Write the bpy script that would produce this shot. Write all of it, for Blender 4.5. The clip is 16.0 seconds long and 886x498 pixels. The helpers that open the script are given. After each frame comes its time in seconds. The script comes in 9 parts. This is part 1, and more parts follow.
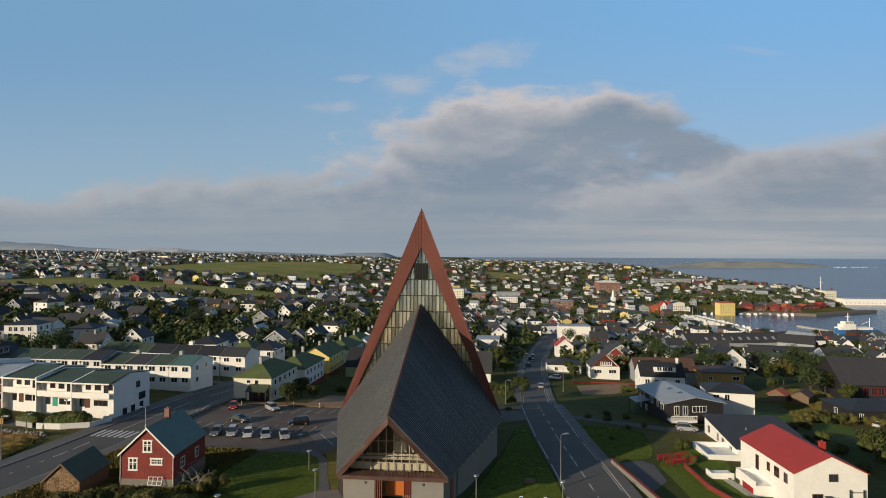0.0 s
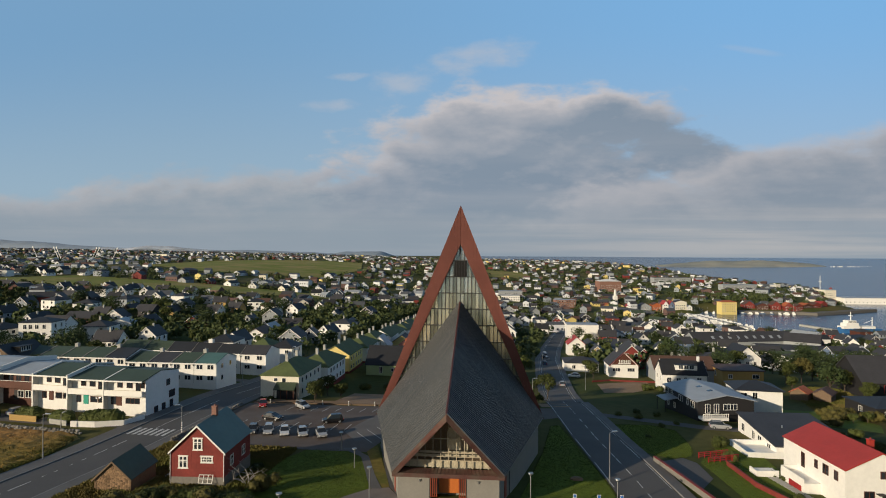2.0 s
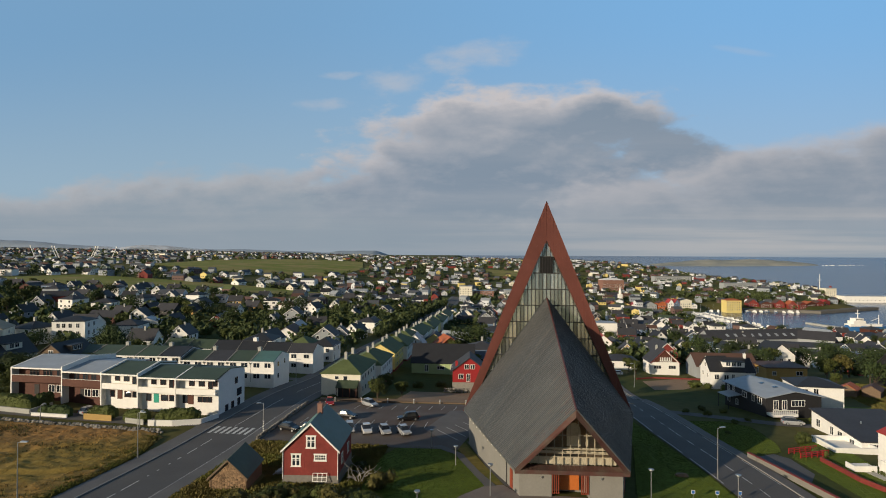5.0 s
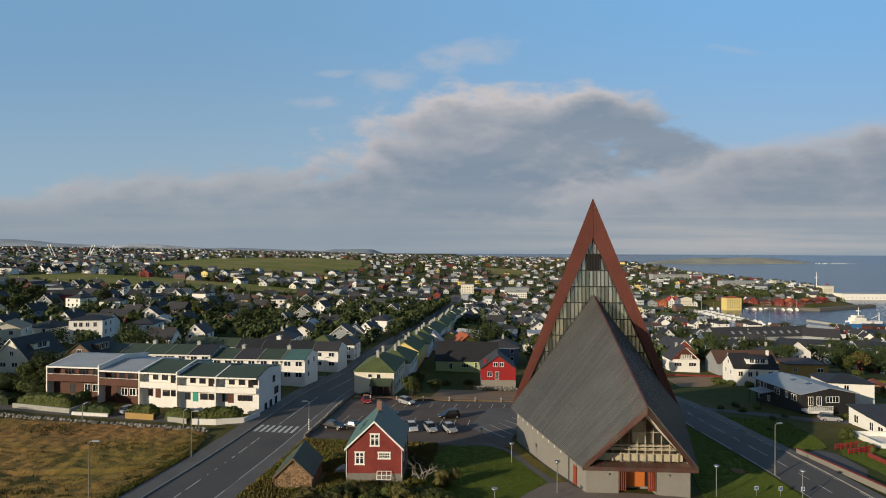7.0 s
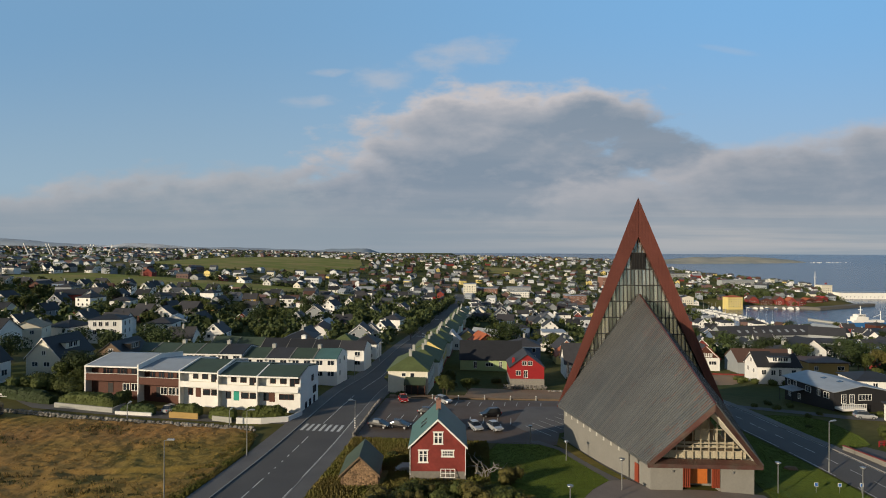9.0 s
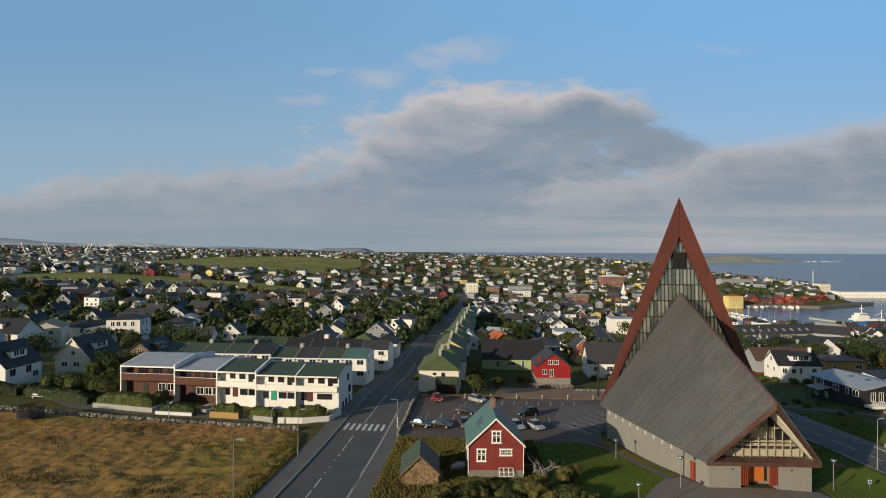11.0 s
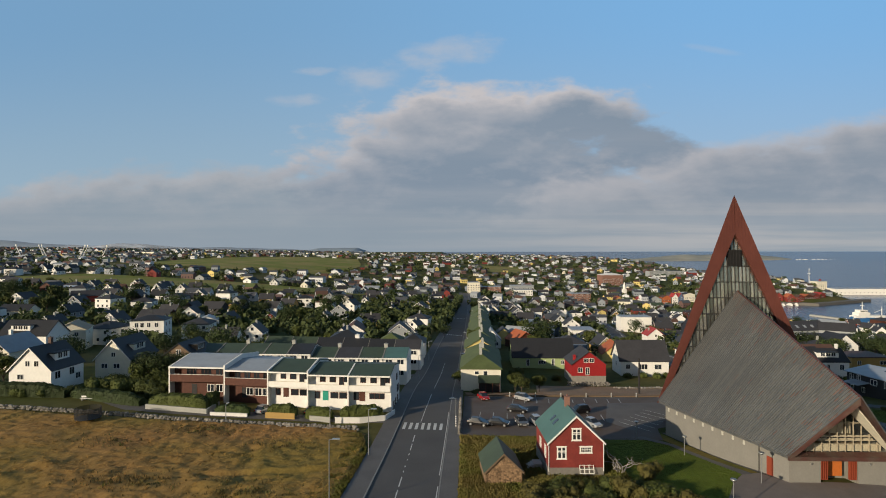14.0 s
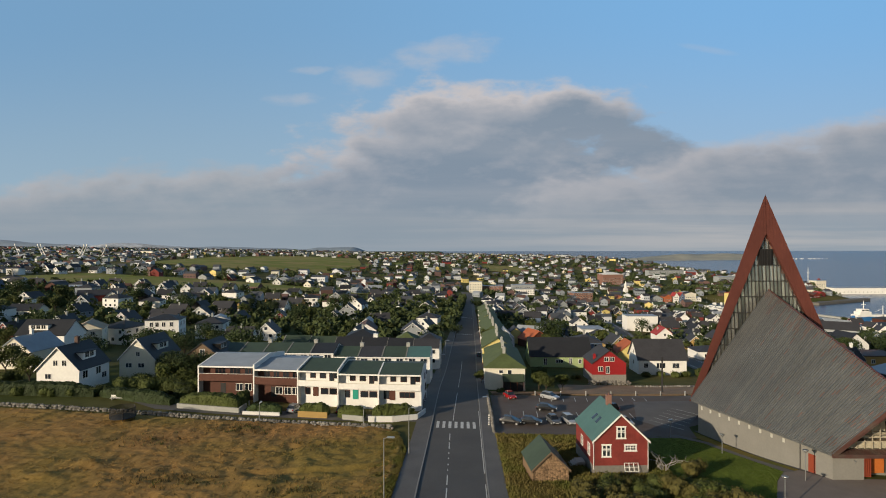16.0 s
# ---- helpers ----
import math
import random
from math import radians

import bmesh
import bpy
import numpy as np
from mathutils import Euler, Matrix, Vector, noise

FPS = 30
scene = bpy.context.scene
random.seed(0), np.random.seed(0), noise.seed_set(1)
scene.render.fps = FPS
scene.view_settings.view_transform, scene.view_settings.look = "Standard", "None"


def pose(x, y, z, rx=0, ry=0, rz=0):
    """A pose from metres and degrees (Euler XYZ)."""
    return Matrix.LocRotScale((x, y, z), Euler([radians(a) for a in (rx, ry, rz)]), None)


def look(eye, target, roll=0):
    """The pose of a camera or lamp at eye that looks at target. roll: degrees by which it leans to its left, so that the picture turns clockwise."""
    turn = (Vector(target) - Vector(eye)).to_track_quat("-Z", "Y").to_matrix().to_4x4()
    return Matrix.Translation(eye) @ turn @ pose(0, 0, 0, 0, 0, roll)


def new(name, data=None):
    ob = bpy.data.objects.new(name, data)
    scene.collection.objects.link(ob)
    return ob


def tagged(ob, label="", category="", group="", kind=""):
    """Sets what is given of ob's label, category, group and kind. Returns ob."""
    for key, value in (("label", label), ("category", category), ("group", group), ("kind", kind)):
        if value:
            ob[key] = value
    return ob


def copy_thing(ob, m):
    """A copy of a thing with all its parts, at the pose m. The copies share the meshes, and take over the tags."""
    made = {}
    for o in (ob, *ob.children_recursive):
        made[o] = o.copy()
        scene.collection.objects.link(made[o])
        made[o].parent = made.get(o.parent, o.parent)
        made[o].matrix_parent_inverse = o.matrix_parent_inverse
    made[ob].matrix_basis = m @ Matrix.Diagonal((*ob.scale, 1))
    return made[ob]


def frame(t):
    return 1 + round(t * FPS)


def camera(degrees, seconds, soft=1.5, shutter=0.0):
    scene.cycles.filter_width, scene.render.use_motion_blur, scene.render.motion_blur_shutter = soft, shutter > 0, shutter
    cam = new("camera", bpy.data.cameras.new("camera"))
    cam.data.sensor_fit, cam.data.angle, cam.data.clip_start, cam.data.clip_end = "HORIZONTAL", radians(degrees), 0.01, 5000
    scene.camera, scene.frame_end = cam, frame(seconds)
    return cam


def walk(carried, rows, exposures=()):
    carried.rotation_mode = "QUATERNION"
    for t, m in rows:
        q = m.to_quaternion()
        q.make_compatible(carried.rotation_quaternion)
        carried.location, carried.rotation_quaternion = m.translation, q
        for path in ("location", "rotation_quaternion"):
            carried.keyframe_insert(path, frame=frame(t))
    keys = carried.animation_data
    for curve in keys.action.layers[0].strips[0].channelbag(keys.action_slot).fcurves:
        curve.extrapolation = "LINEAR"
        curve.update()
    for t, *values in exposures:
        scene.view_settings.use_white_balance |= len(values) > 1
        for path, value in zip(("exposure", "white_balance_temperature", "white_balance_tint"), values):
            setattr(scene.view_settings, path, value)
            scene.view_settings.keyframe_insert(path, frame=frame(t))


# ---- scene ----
cam = camera(76.0, 16.0, soft=1.0)
PATH = [
    (0, (14.081, -74.394, 32.57), (13.879, -72.404, 32.589), 0.2),
    (0.5, (12.446, -74.411, 32.511), (12.246, -72.421, 32.529), 0.2),
    (1, (10.516, -74.548, 32.424), (10.32, -72.557, 32.442), 0.2),
    (1.5, (8.473, -74.62, 32.367), (8.28, -72.629, 32.383), 0.3),
    (2, (6.233, -74.762, 32.249), (6.044, -72.771, 32.264), 0.3),
    (2.5, (3.779, -74.84, 32.114), (3.594, -72.849, 32.128), 0.3),
    (3, (0.995, -74.966, 31.942), (0.816, -72.974, 31.956), 0.3),
    (3.5, (-1.796, -75.02, 31.88), (-1.972, -73.028, 31.894), 0.3),
    (4, (-4.835, -75.14, 31.811), (-5.008, -73.148, 31.825), 0.3),
    (6.5, (-18.253, -75.804, 31.348), (-18.398, -73.809, 31.356), 0.2),
    (7, (-20.316, -75.91, 31.355), (-20.457, -73.915, 31.362), 0.2),
    (7.5, (-22.497, -76.051, 31.173), (-22.635, -74.056, 31.18), 0.2),
    (8, (-24.841, -76.365, 31.185), (-24.975, -74.369, 31.192), 0.2),
    (8.5, (-27.187, -76.646, 31.299), (-27.316, -74.65, 31.304), 0.2),
    (9, (-29.579, -76.84, 31.245), (-29.703, -74.844, 31.25), 0.2),
    (11.5, (-40.243, -77.688, 31.301), (-40.345, -75.691, 31.303), 0.1),
    (12, (-42.285, -77.719, 31.203), (-42.382, -75.721, 31.205), 0.0),
    (12.5, (-44.174, -77.952, 31.184), (-44.268, -75.954, 31.186), -0.0),
    (13, (-46.256, -78.168, 31.215), (-46.345, -76.17, 31.216), 0.0),
    (13.5, (-48.193, -78.094, 31.151), (-48.279, -76.096, 31.152), -0.0),
    (14, (-50.147, -78.228, 31.14), (-50.227, -76.23, 31.141), -0.1),
    (14.5, (-52.004, -78.241, 31.14), (-52.082, -76.243, 31.14), -0.0),
    (15, (-53.891, -78.495, 31.119), (-53.966, -76.497, 31.12), -0.1),
    (15.5, (-55.454, -78.57, 31.076), (-55.525, -76.571, 31.076), -0.1),
    (16, (-56.881, -78.755, 31.104), (-56.949, -76.756, 31.103), -0.1),
]
walk(cam, [(t, look(eye, target, roll)) for t, eye, target, roll in PATH])

# ---------------------------------------------------------------- sky and sun
SUN_AZ, SUN_EL = radians(-135), radians(14.5)          # the low sun stands to the west, a little behind the camera
world = bpy.data.worlds.new("sky")
scene.world = world
world.use_nodes = True
wn, wl = world.node_tree.nodes, world.node_tree.links
wn.clear()


def wnode(kind, **inputs):
    n = wn.new(kind)
    for key, v in inputs.items():
        n.inputs[int(key[1:])].default_value = v
    return n


def wmath(op, a, b=None, clamp=False):
    n = wn.new("ShaderNodeMath")
    n.operation, n.use_clamp = op, clamp
    for i, v in enumerate((a, b)):
        if v is None:
            continue
        if isinstance(v, (int, float)):
            n.inputs[i].default_value = v
        else:
            wl.new(v, n.inputs[i])
    return n.outputs[0]


def wmix(fac, a, b):
    n = wn.new("ShaderNodeMix")
    n.data_type = "RGBA"
    for i, v in ((0, fac), (6, a), (7, b)):
        if isinstance(v, (int, float, tuple)):
            n.inputs[i].default_value = v
        else:
            wl.new(v, n.inputs[i])
    return n.outputs[2]


def wsmooth(v, lo, hi):
    n = wn.new("ShaderNodeMapRange")
    n.interpolation_type = "SMOOTHSTEP"
    wl.new(v, n.inputs[0])
    n.inputs[1].default_value, n.inputs[2].default_value = lo, hi
    return n.outputs[0]


sky = wn.new("ShaderNodeTexSky")
sky.sky_type, sky.sun_disc = "NISHITA", False
sky.sun_elevation, sky.sun_rotation = SUN_EL, SUN_AZ % (2 * math.pi)
sky.altitude, sky.air_density, sky.dust_density, sky.ozone_density = 50, 1.0, 0.6, 1.4
coord = wn.new("ShaderNodeTexCoord")
sep = wn.new("ShaderNodeSeparateXYZ")
wl.new(coord.outputs["Generated"], sep.inputs[0])
DX, DY, DZ = sep.outputs
SX = wmath("DIVIDE", DX, wmath("MAXIMUM", wmath("ABSOLUTE", DY), 0.05))        # slope sideways and upwards, as seen to the north
SZ = wmath("DIVIDE", DZ, wmath("MAXIMUM", wmath("ABSOLUTE", DY), 0.05))


def cloud_noise(scale, stretch, detail, seed, du=0.0, dv=0.0):
    comb = wn.new("ShaderNodeCombineXYZ")
    wl.new(wmath("MULTIPLY", wmath("ADD", SX, du), scale), comb.inputs[0])
    wl.new(wmath("MULTIPLY", wmath("ADD", SZ, dv), scale * stretch), comb.inputs[1])
    comb.inputs[2].default_value = seed
    n = wnode("ShaderNodeTexNoise", _2=1.0, _3=detail, _4=0.55)
    wl.new(comb.outputs[0], n.inputs[0])
    return n.outputs[0]


def bell(cx, cz, rx, rz, tilt=0.0):
    """A soft blob of the cloud bank: 1 in its middle, 0 at its rim and beyond."""
    u, v = wmath("SUBTRACT", SX, cx), wmath("SUBTRACT", SZ, cz)
    v = wmath("SUBTRACT", v, wmath("MULTIPLY", u, tilt))
    d = wmath("ADD", wmath("POWER", wmath("ABSOLUTE", wmath("DIVIDE", u, rx)), 2.0), wmath("POWER", wmath("ABSOLUTE", wmath("DIVIDE", v, rz)), 2.0))
    return wmath("MAXIMUM", wmath("SUBTRACT", 1.0, d), -1.5)


def most(*blobs):
    top = None
    for blob in blobs:
        b = bell(*blob)
        top = b if top is None else wmath("MAXIMUM", top, b)
    return top


def centred(v, k):
    return wmath("MULTIPLY", wmath("SUBTRACT", v, 0.5), k)


big, fine = cloud_noise(4.6, 1.9, 5, 3.0), cloud_noise(15, 2.2, 5, 8.0)
big_up = cloud_noise(4.6, 1.9, 5, 3.0, -0.016, 0.026)
fine_up = cloud_noise(15, 2.2, 5, 8.0, -0.007, 0.010)
rough_edge = wmath("ADD", centred(big, 1.7), centred(fine, 1.35))
# heaped cloud in the middle, a tilted bank to the right of it, a flat veil below both and to the left
heap = most((0.03, 0.12, 0.36, 0.180), (0.19, 0.225, 0.13, 0.062), (0.00, 0.20, 0.19, 0.115), (0.31, 0.165, 0.15, 0.058, -0.22))
slope_bank = most((0.75, 0.135, 0.75, 0.105, 0.12))
veil = most((-0.50, 0.050, 0.42, 0.105), (0.05, 0.03, 0.9, 0.12), (-0.9, 0.02, 0.6, 0.085), (1.2, 0.1, 0.8, 0.15))
heap_cover = wsmooth(wmath("ADD", heap, rough_edge), -0.05, 0.55)
slope_cover = wsmooth(wmath("ADD", slope_bank, wmath("MULTIPLY", rough_edge, 0.6)), -0.10, 0.65)
veil_cover = wmath("MULTIPLY", wsmooth(wmath("ADD", veil, wmath("MULTIPLY", rough_edge, 0.7)), -0.1, 0.55), 0.93)
wisps = most((-0.02, 0.345, 0.11, 0.035, 0.1), (-0.17, 0.305, 0.08, 0.035, 0.1), (-0.30, 0.268, 0.06, 0.016), (-0.27, 0.318, 0.05, 0.010))
wisp = wmath("MULTIPLY", wsmooth(wmath("ADD", wisps, wmath("ADD", centred(big, 1.2), centred(fine, 2.6))), 0.0, 1.5), 0.62)
cirrus = wmath("MULTIPLY", wsmooth(wmath("ADD", bell(0.43, 0.345, 0.075, 0.008, -0.18), centred(fine, 1.5)), 0.1, 1.6), 0.26)
# sunward billows are pale and warm, hollows and undersides blue-grey
relief = wmath("ADD", wmath("MULTIPLY", wmath("SUBTRACT", big, big_up), 1.1), wmath("MULTIPLY", wmath("SUBTRACT", fine, fine_up), 0.45))
rim = wsmooth(wmath("ADD", heap, rough_edge), 1.0, 0.30)
crown = wmath("MULTIPLY", wsmooth(SZ, 0.10, 0.30), wsmooth(SX, 0.33, -0.05))
upper = wmath("MAXIMUM", wsmooth(SZ, 0.20, 0.275), wmath("MULTIPLY", wmath("MULTIPLY", wsmooth(SX, 0.0, -0.22), wsmooth(SZ, 0.09, 0.17)), 0.75))
heap_lit = wmath("ADD", wmath("ADD", wmath("MULTIPLY", wmath("MULTIPLY", rim, upper), 0.85), wmath("MULTIPLY", crown, 0.36)), wmath("MULTIPLY", relief, 1.2), True)
heap_col = wmix(heap_lit, (0.225, 0.285, 0.360, 1), (0.55, 0.525, 0.535, 1))
s_rim = wsmooth(wmath("ADD", slope_bank, wmath("MULTIPLY", rough_edge, 0.6)), 0.95, 0.20)
slope_col = wmix(wmath("ADD", wmath("MULTIPLY", s_rim, 0.75), relief, True), (0.240, 0.290, 0.355, 1), (0.54, 0.515, 0.525, 1))
v_rim = wmath("MULTIPLY", wsmooth(wmath("ADD", veil, wmath("MULTIPLY", rough_edge, 0.7)), 0.95, 0.25), wsmooth(SX, 0.1, -0.4))
veil_col = wmix(wmath("ADD", wmath("MULTIPLY", v_rim, 0.75), relief, True), (0.255, 0.315, 0.375, 1), (0.49, 0.47, 0.475, 1))
side = wsmooth(SX, -0.65, 0.6)
blue = wmix(side, wmix(wsmooth(SZ, 0.0, 0.44), (0.33, 0.45, 0.54, 1), (0.185, 0.355, 0.56, 1)), wmix(wsmooth(SZ, 0.0, 0.44), (0.36, 0.49, 0.62, 1), (0.20, 0.435, 0.74, 1)))
blue = wmix(wmath("ADD", wisp, cirrus, True), blue, (0.47, 0.50, 0.56, 1))
seen_sky = wmix(veil_cover, blue, veil_col)
seen_sky = wmix(heap_cover, seen_sky, heap_col)
seen_sky = wmix(slope_cover, seen_sky, slope_col)
level = wmath("MULTIPLY", wmath("MAXIMUM", veil_cover, wmath("MAXIMUM", heap_cover, slope_cover)), wsmooth(cloud_noise(2.0, 9, 5, 33.0), 0.40, 0.75))
seen_sky = wmix(wmath("MULTIPLY", wmath("MULTIPLY", level, wsmooth(SZ, 0.26, 0.12)), 0.42), seen_sky, (0.40, 0.415, 0.45, 1))
# long level streaks in the thick air over the sea
streak = wmath("MULTIPLY", wsmooth(cloud_noise(1.3, 26, 4, 21.0), 0.42, 0.66), wmath("ADD", 0.25, wmath("MULTIPLY", wsmooth(SX, -0.2, 0.5), 0.75)))
low_air = wmix(streak, (0.275, 0.330, 0.385, 1), (0.43, 0.435, 0.445, 1))
seen_sky = wmix(wmath("MULTIPLY", wsmooth(SZ, 0.125, 0.02), 0.85), seen_sky, low_air)
seen_sky = wmix(wsmooth(SZ, -0.0035, -0.0060), seen_sky, (0.17, 0.25, 0.34, 1))   # open sea past the last of the water sheet
# the same sky all round: north is drawn as above, the rest is clear
north = wmath("MULTIPLY", wsmooth(DY, -0.05, 0.25), wsmooth(DZ, 0.75, 0.5))
mixed = wn.new("ShaderNodeMix")
mixed.data_type = "RGBA"
wl.new(north, mixed.inputs[0])
scaled = wn.new("ShaderNodeVectorMath")
scaled.operation = "SCALE"
wl.new(sky.outputs[0], scaled.inputs[0])
scaled.inputs[3].default_value = 0.075
wl.new(scaled.outputs[0], mixed.inputs[6])
wl.new(seen_sky, mixed.inputs[7])
back = wnode("ShaderNodeBackground", _1=1.0)
wl.new(mixed.outputs[2], back.inputs[0])
out = wn.new("ShaderNodeOutputWorld")
wl.new(back.outputs[0], out.inputs[0])

sun = new("sun", bpy.data.lights.new("sun", "SUN"))
sun.data.energy, sun.data.angle, sun.data.color = 4.5, radians(0.6), (1.0, 0.84, 0.62)
sun_way = Vector((math.sin(SUN_AZ) * math.cos(SUN_EL), math.cos(SUN_AZ) * math.cos(SUN_EL), math.sin(SUN_EL)))
sun.matrix_world = look(sun_way * 300, (0, 0, 0))
scene.view_settings.exposure = 0.0

# ---------------------------------------------------------------- materials
def material(name, colour, rough=0.8, metal=0.0, vary=0.18, grain=3.0, bump=0.0, stain=0.0, spot=0.35, each=0.0, spec=0.4, second=None, emit=0.0):
    """A surface: base colour broken up by grain (per metre), broad stains, a shade per object and fine relief."""
    m = bpy.data.materials.new(name)
    m.use_nodes = True
    n, l = m.node_tree.nodes, m.node_tree.links
    b = n["Principled BSDF"]
    b.inputs["Roughness"].default_value, b.inputs["Metallic"].default_value = rough, metal
    b.inputs["Specular IOR Level"].default_value = spec
    tc = n.new("ShaderNodeTexCoord")
    geo = n.new("ShaderNodeNewGeometry")
    fine = n.new("ShaderNodeTexNoise")
    fine.inputs["Scale"].default_value, fine.inputs["Detail"].default_value = grain, 5
    l.new(geo.outputs["Position"], fine.inputs["Vector"])
    broad = n.new("ShaderNodeTexNoise")
    broad.inputs["Scale"].default_value, broad.inputs["Detail"].default_value = spot, 4
    l.new(geo.outputs["Position"], broad.inputs["Vector"])

    def scale(v, k, add):
        q = n.new("ShaderNodeMath")
        q.operation = "MULTIPLY_ADD"
        l.new(v, q.inputs[0])
        q.inputs[1].default_value, q.inputs[2].default_value = k, add
        return q.outputs[0]

    value = scale(fine.outputs[0], 2 * vary, 1 - vary)
    if stain:
        q = n.new("ShaderNodeMath")
        q.operation = "MULTIPLY"
        l.new(value, q.inputs[0])
        l.new(scale(broad.outputs[0], 2 * stain, 1 - stain), q.inputs[1])
        value = q.outputs[0]
    if each:
        info = n.new("ShaderNodeObjectInfo")
        q = n.new("ShaderNodeMath")
        q.operation = "MULTIPLY"
        l.new(value, q.inputs[0])
        l.new(scale(info.outputs["Random"], 2 * each, 1 - each), q.inputs[1])
        value = q.outputs[0]
    base = n.new("ShaderNodeRGB")
    base.outputs[0].default_value = (*colour, 1)
    col = base.outputs[0]
    if second:
        mx = n.new("ShaderNodeMix")
        mx.data_type = "RGBA"
        rng = n.new("ShaderNodeMapRange")
        l.new(broad.outputs[0], rng.inputs[0])
        rng.inputs[1].default_value, rng.inputs[2].default_value = 0.4, 0.62
        l.new(rng.outputs[0], mx.inputs[0])
        l.new(col, mx.inputs[6])
        mx.inputs[7].default_value = (*second, 1)
        col = mx.outputs[2]
    sc = n.new("ShaderNodeVectorMath")
    sc.operation = "SCALE"
    l.new(col, sc.inputs[0])
    l.new(value, sc.inputs[3])
    l.new(sc.outputs[0], b.inputs["Base Color"])
    if bump:
        bp = n.new("ShaderNodeBump")
        bp.inputs["Strength"].default_value, bp.inputs["Distance"].default_value = 0.6, bump
        l.new(fine.outputs[0], bp.inputs["Height"])
        l.new(bp.outputs[0], b.inputs["Normal"])
    if emit:
        b.inputs["Emission Color"].default_value, b.inputs["Emission Strength"].default_value = (*colour, 1), emit
    return m


M = {}


def mat(key, *a, **k):
    M[key] = material(key, *a, **k)
    return M[key]


mat("asphalt", (0.100, 0.094, 0.088), 0.85, vary=0.25, grain=6, stain=0.3, spot=0.12, bump=0.01)
mat("asphalt_old", (0.135, 0.128, 0.120), 0.85, vary=0.25, grain=5, stain=0.35, spot=0.2, bump=0.01)
mat("asphalt_brown", (0.118, 0.088, 0.070), 0.85, vary=0.25, grain=5, stain=0.4, spot=0.12, bump=0.01, second=(0.122, 0.104, 0.090))
mat("paving", (0.20, 0.17, 0.15), 0.85, vary=0.2, grain=7, stain=0.25, bump=0.01)
mat("marking", (0.62, 0.62, 0.58), 0.7, vary=0.25, grain=9, stain=0.25, spot=1.0)
mat("kerb", (0.28, 0.27, 0.25), 0.85, vary=0.2, grain=4)
mat("concrete", (0.36, 0.36, 0.33), 0.85, vary=0.12, grain=3, stain=0.15, spot=0.4)
mat("concrete_warm", (0.215, 0.207, 0.185), 0.85, vary=0.10, grain=4, stain=0.12, spot=0.5, bump=0.01)
mat("white_paint", (0.80, 0.785, 0.74), 0.7, vary=0.06, grain=2, stain=0.10, spot=0.5)
mat("cream_paint", (0.72, 0.68, 0.56), 0.75, vary=0.06, grain=2, stain=0.12, spot=0.5)
mat("yellow_paint", (0.68, 0.55, 0.20), 0.75, vary=0.08, grain=2, stain=0.12)
mat("ochre_paint", (0.40, 0.26, 0.085), 0.75, vary=0.1, grain=2, stain=0.12)
mat("green_paint", (0.34, 0.42, 0.20), 0.75, vary=0.1, grain=2, stain=0.12)
mat("blue_paint", (0.12, 0.17, 0.26), 0.7, vary=0.1, grain=2, stain=0.12)
mat("grey_paint", (0.30, 0.32, 0.33), 0.75, vary=0.1, grain=2, stain=0.12)
mat("brick_red", (0.235, 0.125, 0.095), 0.85, vary=0.25, grain=4)
mat("brown_wood", (0.088, 0.030, 0.018), 0.7, vary=0.25, grain=2.5, stain=0.2)
mat("black_wood", (0.022, 0.021, 0.022), 0.65, vary=0.3, grain=3)
mat("red_paint", (0.205, 0.034, 0.027), 0.75, vary=0.28, grain=2.5, stain=0.4, spot=0.5)
mat("bright_red", (0.29, 0.016, 0.018), 0.6, vary=0.12, grain=2, stain=0.15)
mat("orange_wood", (0.47, 0.135, 0.028), 0.5, vary=0.2, grain=4)
mat("green_roof", (0.050, 0.072, 0.044), 0.6, vary=0.2, grain=1.6, stain=0.3, spot=0.3)
mat("teal_roof", (0.075, 0.155, 0.138), 0.5, vary=0.14, grain=1.4, stain=0.2, spot=0.3)
mat("moss_roof", (0.092, 0.118, 0.042), 0.75, vary=0.22, grain=1.5, stain=0.3, spot=0.35)
mat("black_roof", (0.026, 0.027, 0.030), 0.6, vary=0.25, grain=2, stain=0.2)
mat("dark_roof", (0.045, 0.045, 0.050), 0.7, vary=0.25, grain=2, stain=0.25)
mat("grey_roof", (0.30, 0.325, 0.35), 0.45, vary=0.12, grain=1.2, stain=0.2)
mat("red_roof", (0.36, 0.040, 0.029), 0.55, vary=0.12, grain=2, stain=0.18)
mat("brown_roof", (0.10, 0.055, 0.04), 0.7, vary=0.2, grain=2, stain=0.2)
mat("rust_roof", (0.40, 0.11, 0.04), 0.7, vary=0.2, grain=2, stain=0.2)
mat("glass", (0.022, 0.028, 0.036), 0.08, vary=0.25, grain=0.6, each=0.5, spec=0.7)
mat("copper_red", (0.142, 0.047, 0.036), 0.48, 0.25, vary=0.14, grain=1.2, stain=0.30, spot=0.22, spec=0.4)
mat("copper_brown", (0.112, 0.050, 0.042), 0.5, 0.25, vary=0.2, grain=1.5, stain=0.40, spot=0.5, spec=0.4, second=(0.10, 0.072, 0.058))
mat("copper_dark", (0.105, 0.040, 0.033), 0.5, 0.25, vary=0.2, grain=1.5, stain=0.25, spot=0.3)
mat("tin", (0.55, 0.57, 0.58), 0.35, 0.8, vary=0.1, grain=2)
mat("steel", (0.34, 0.35, 0.35), 0.45, 0.7, vary=0.1, grain=2)
mat("dark_metal", (0.05, 0.048, 0.045), 0.5, 0.3, vary=0.1, grain=2)
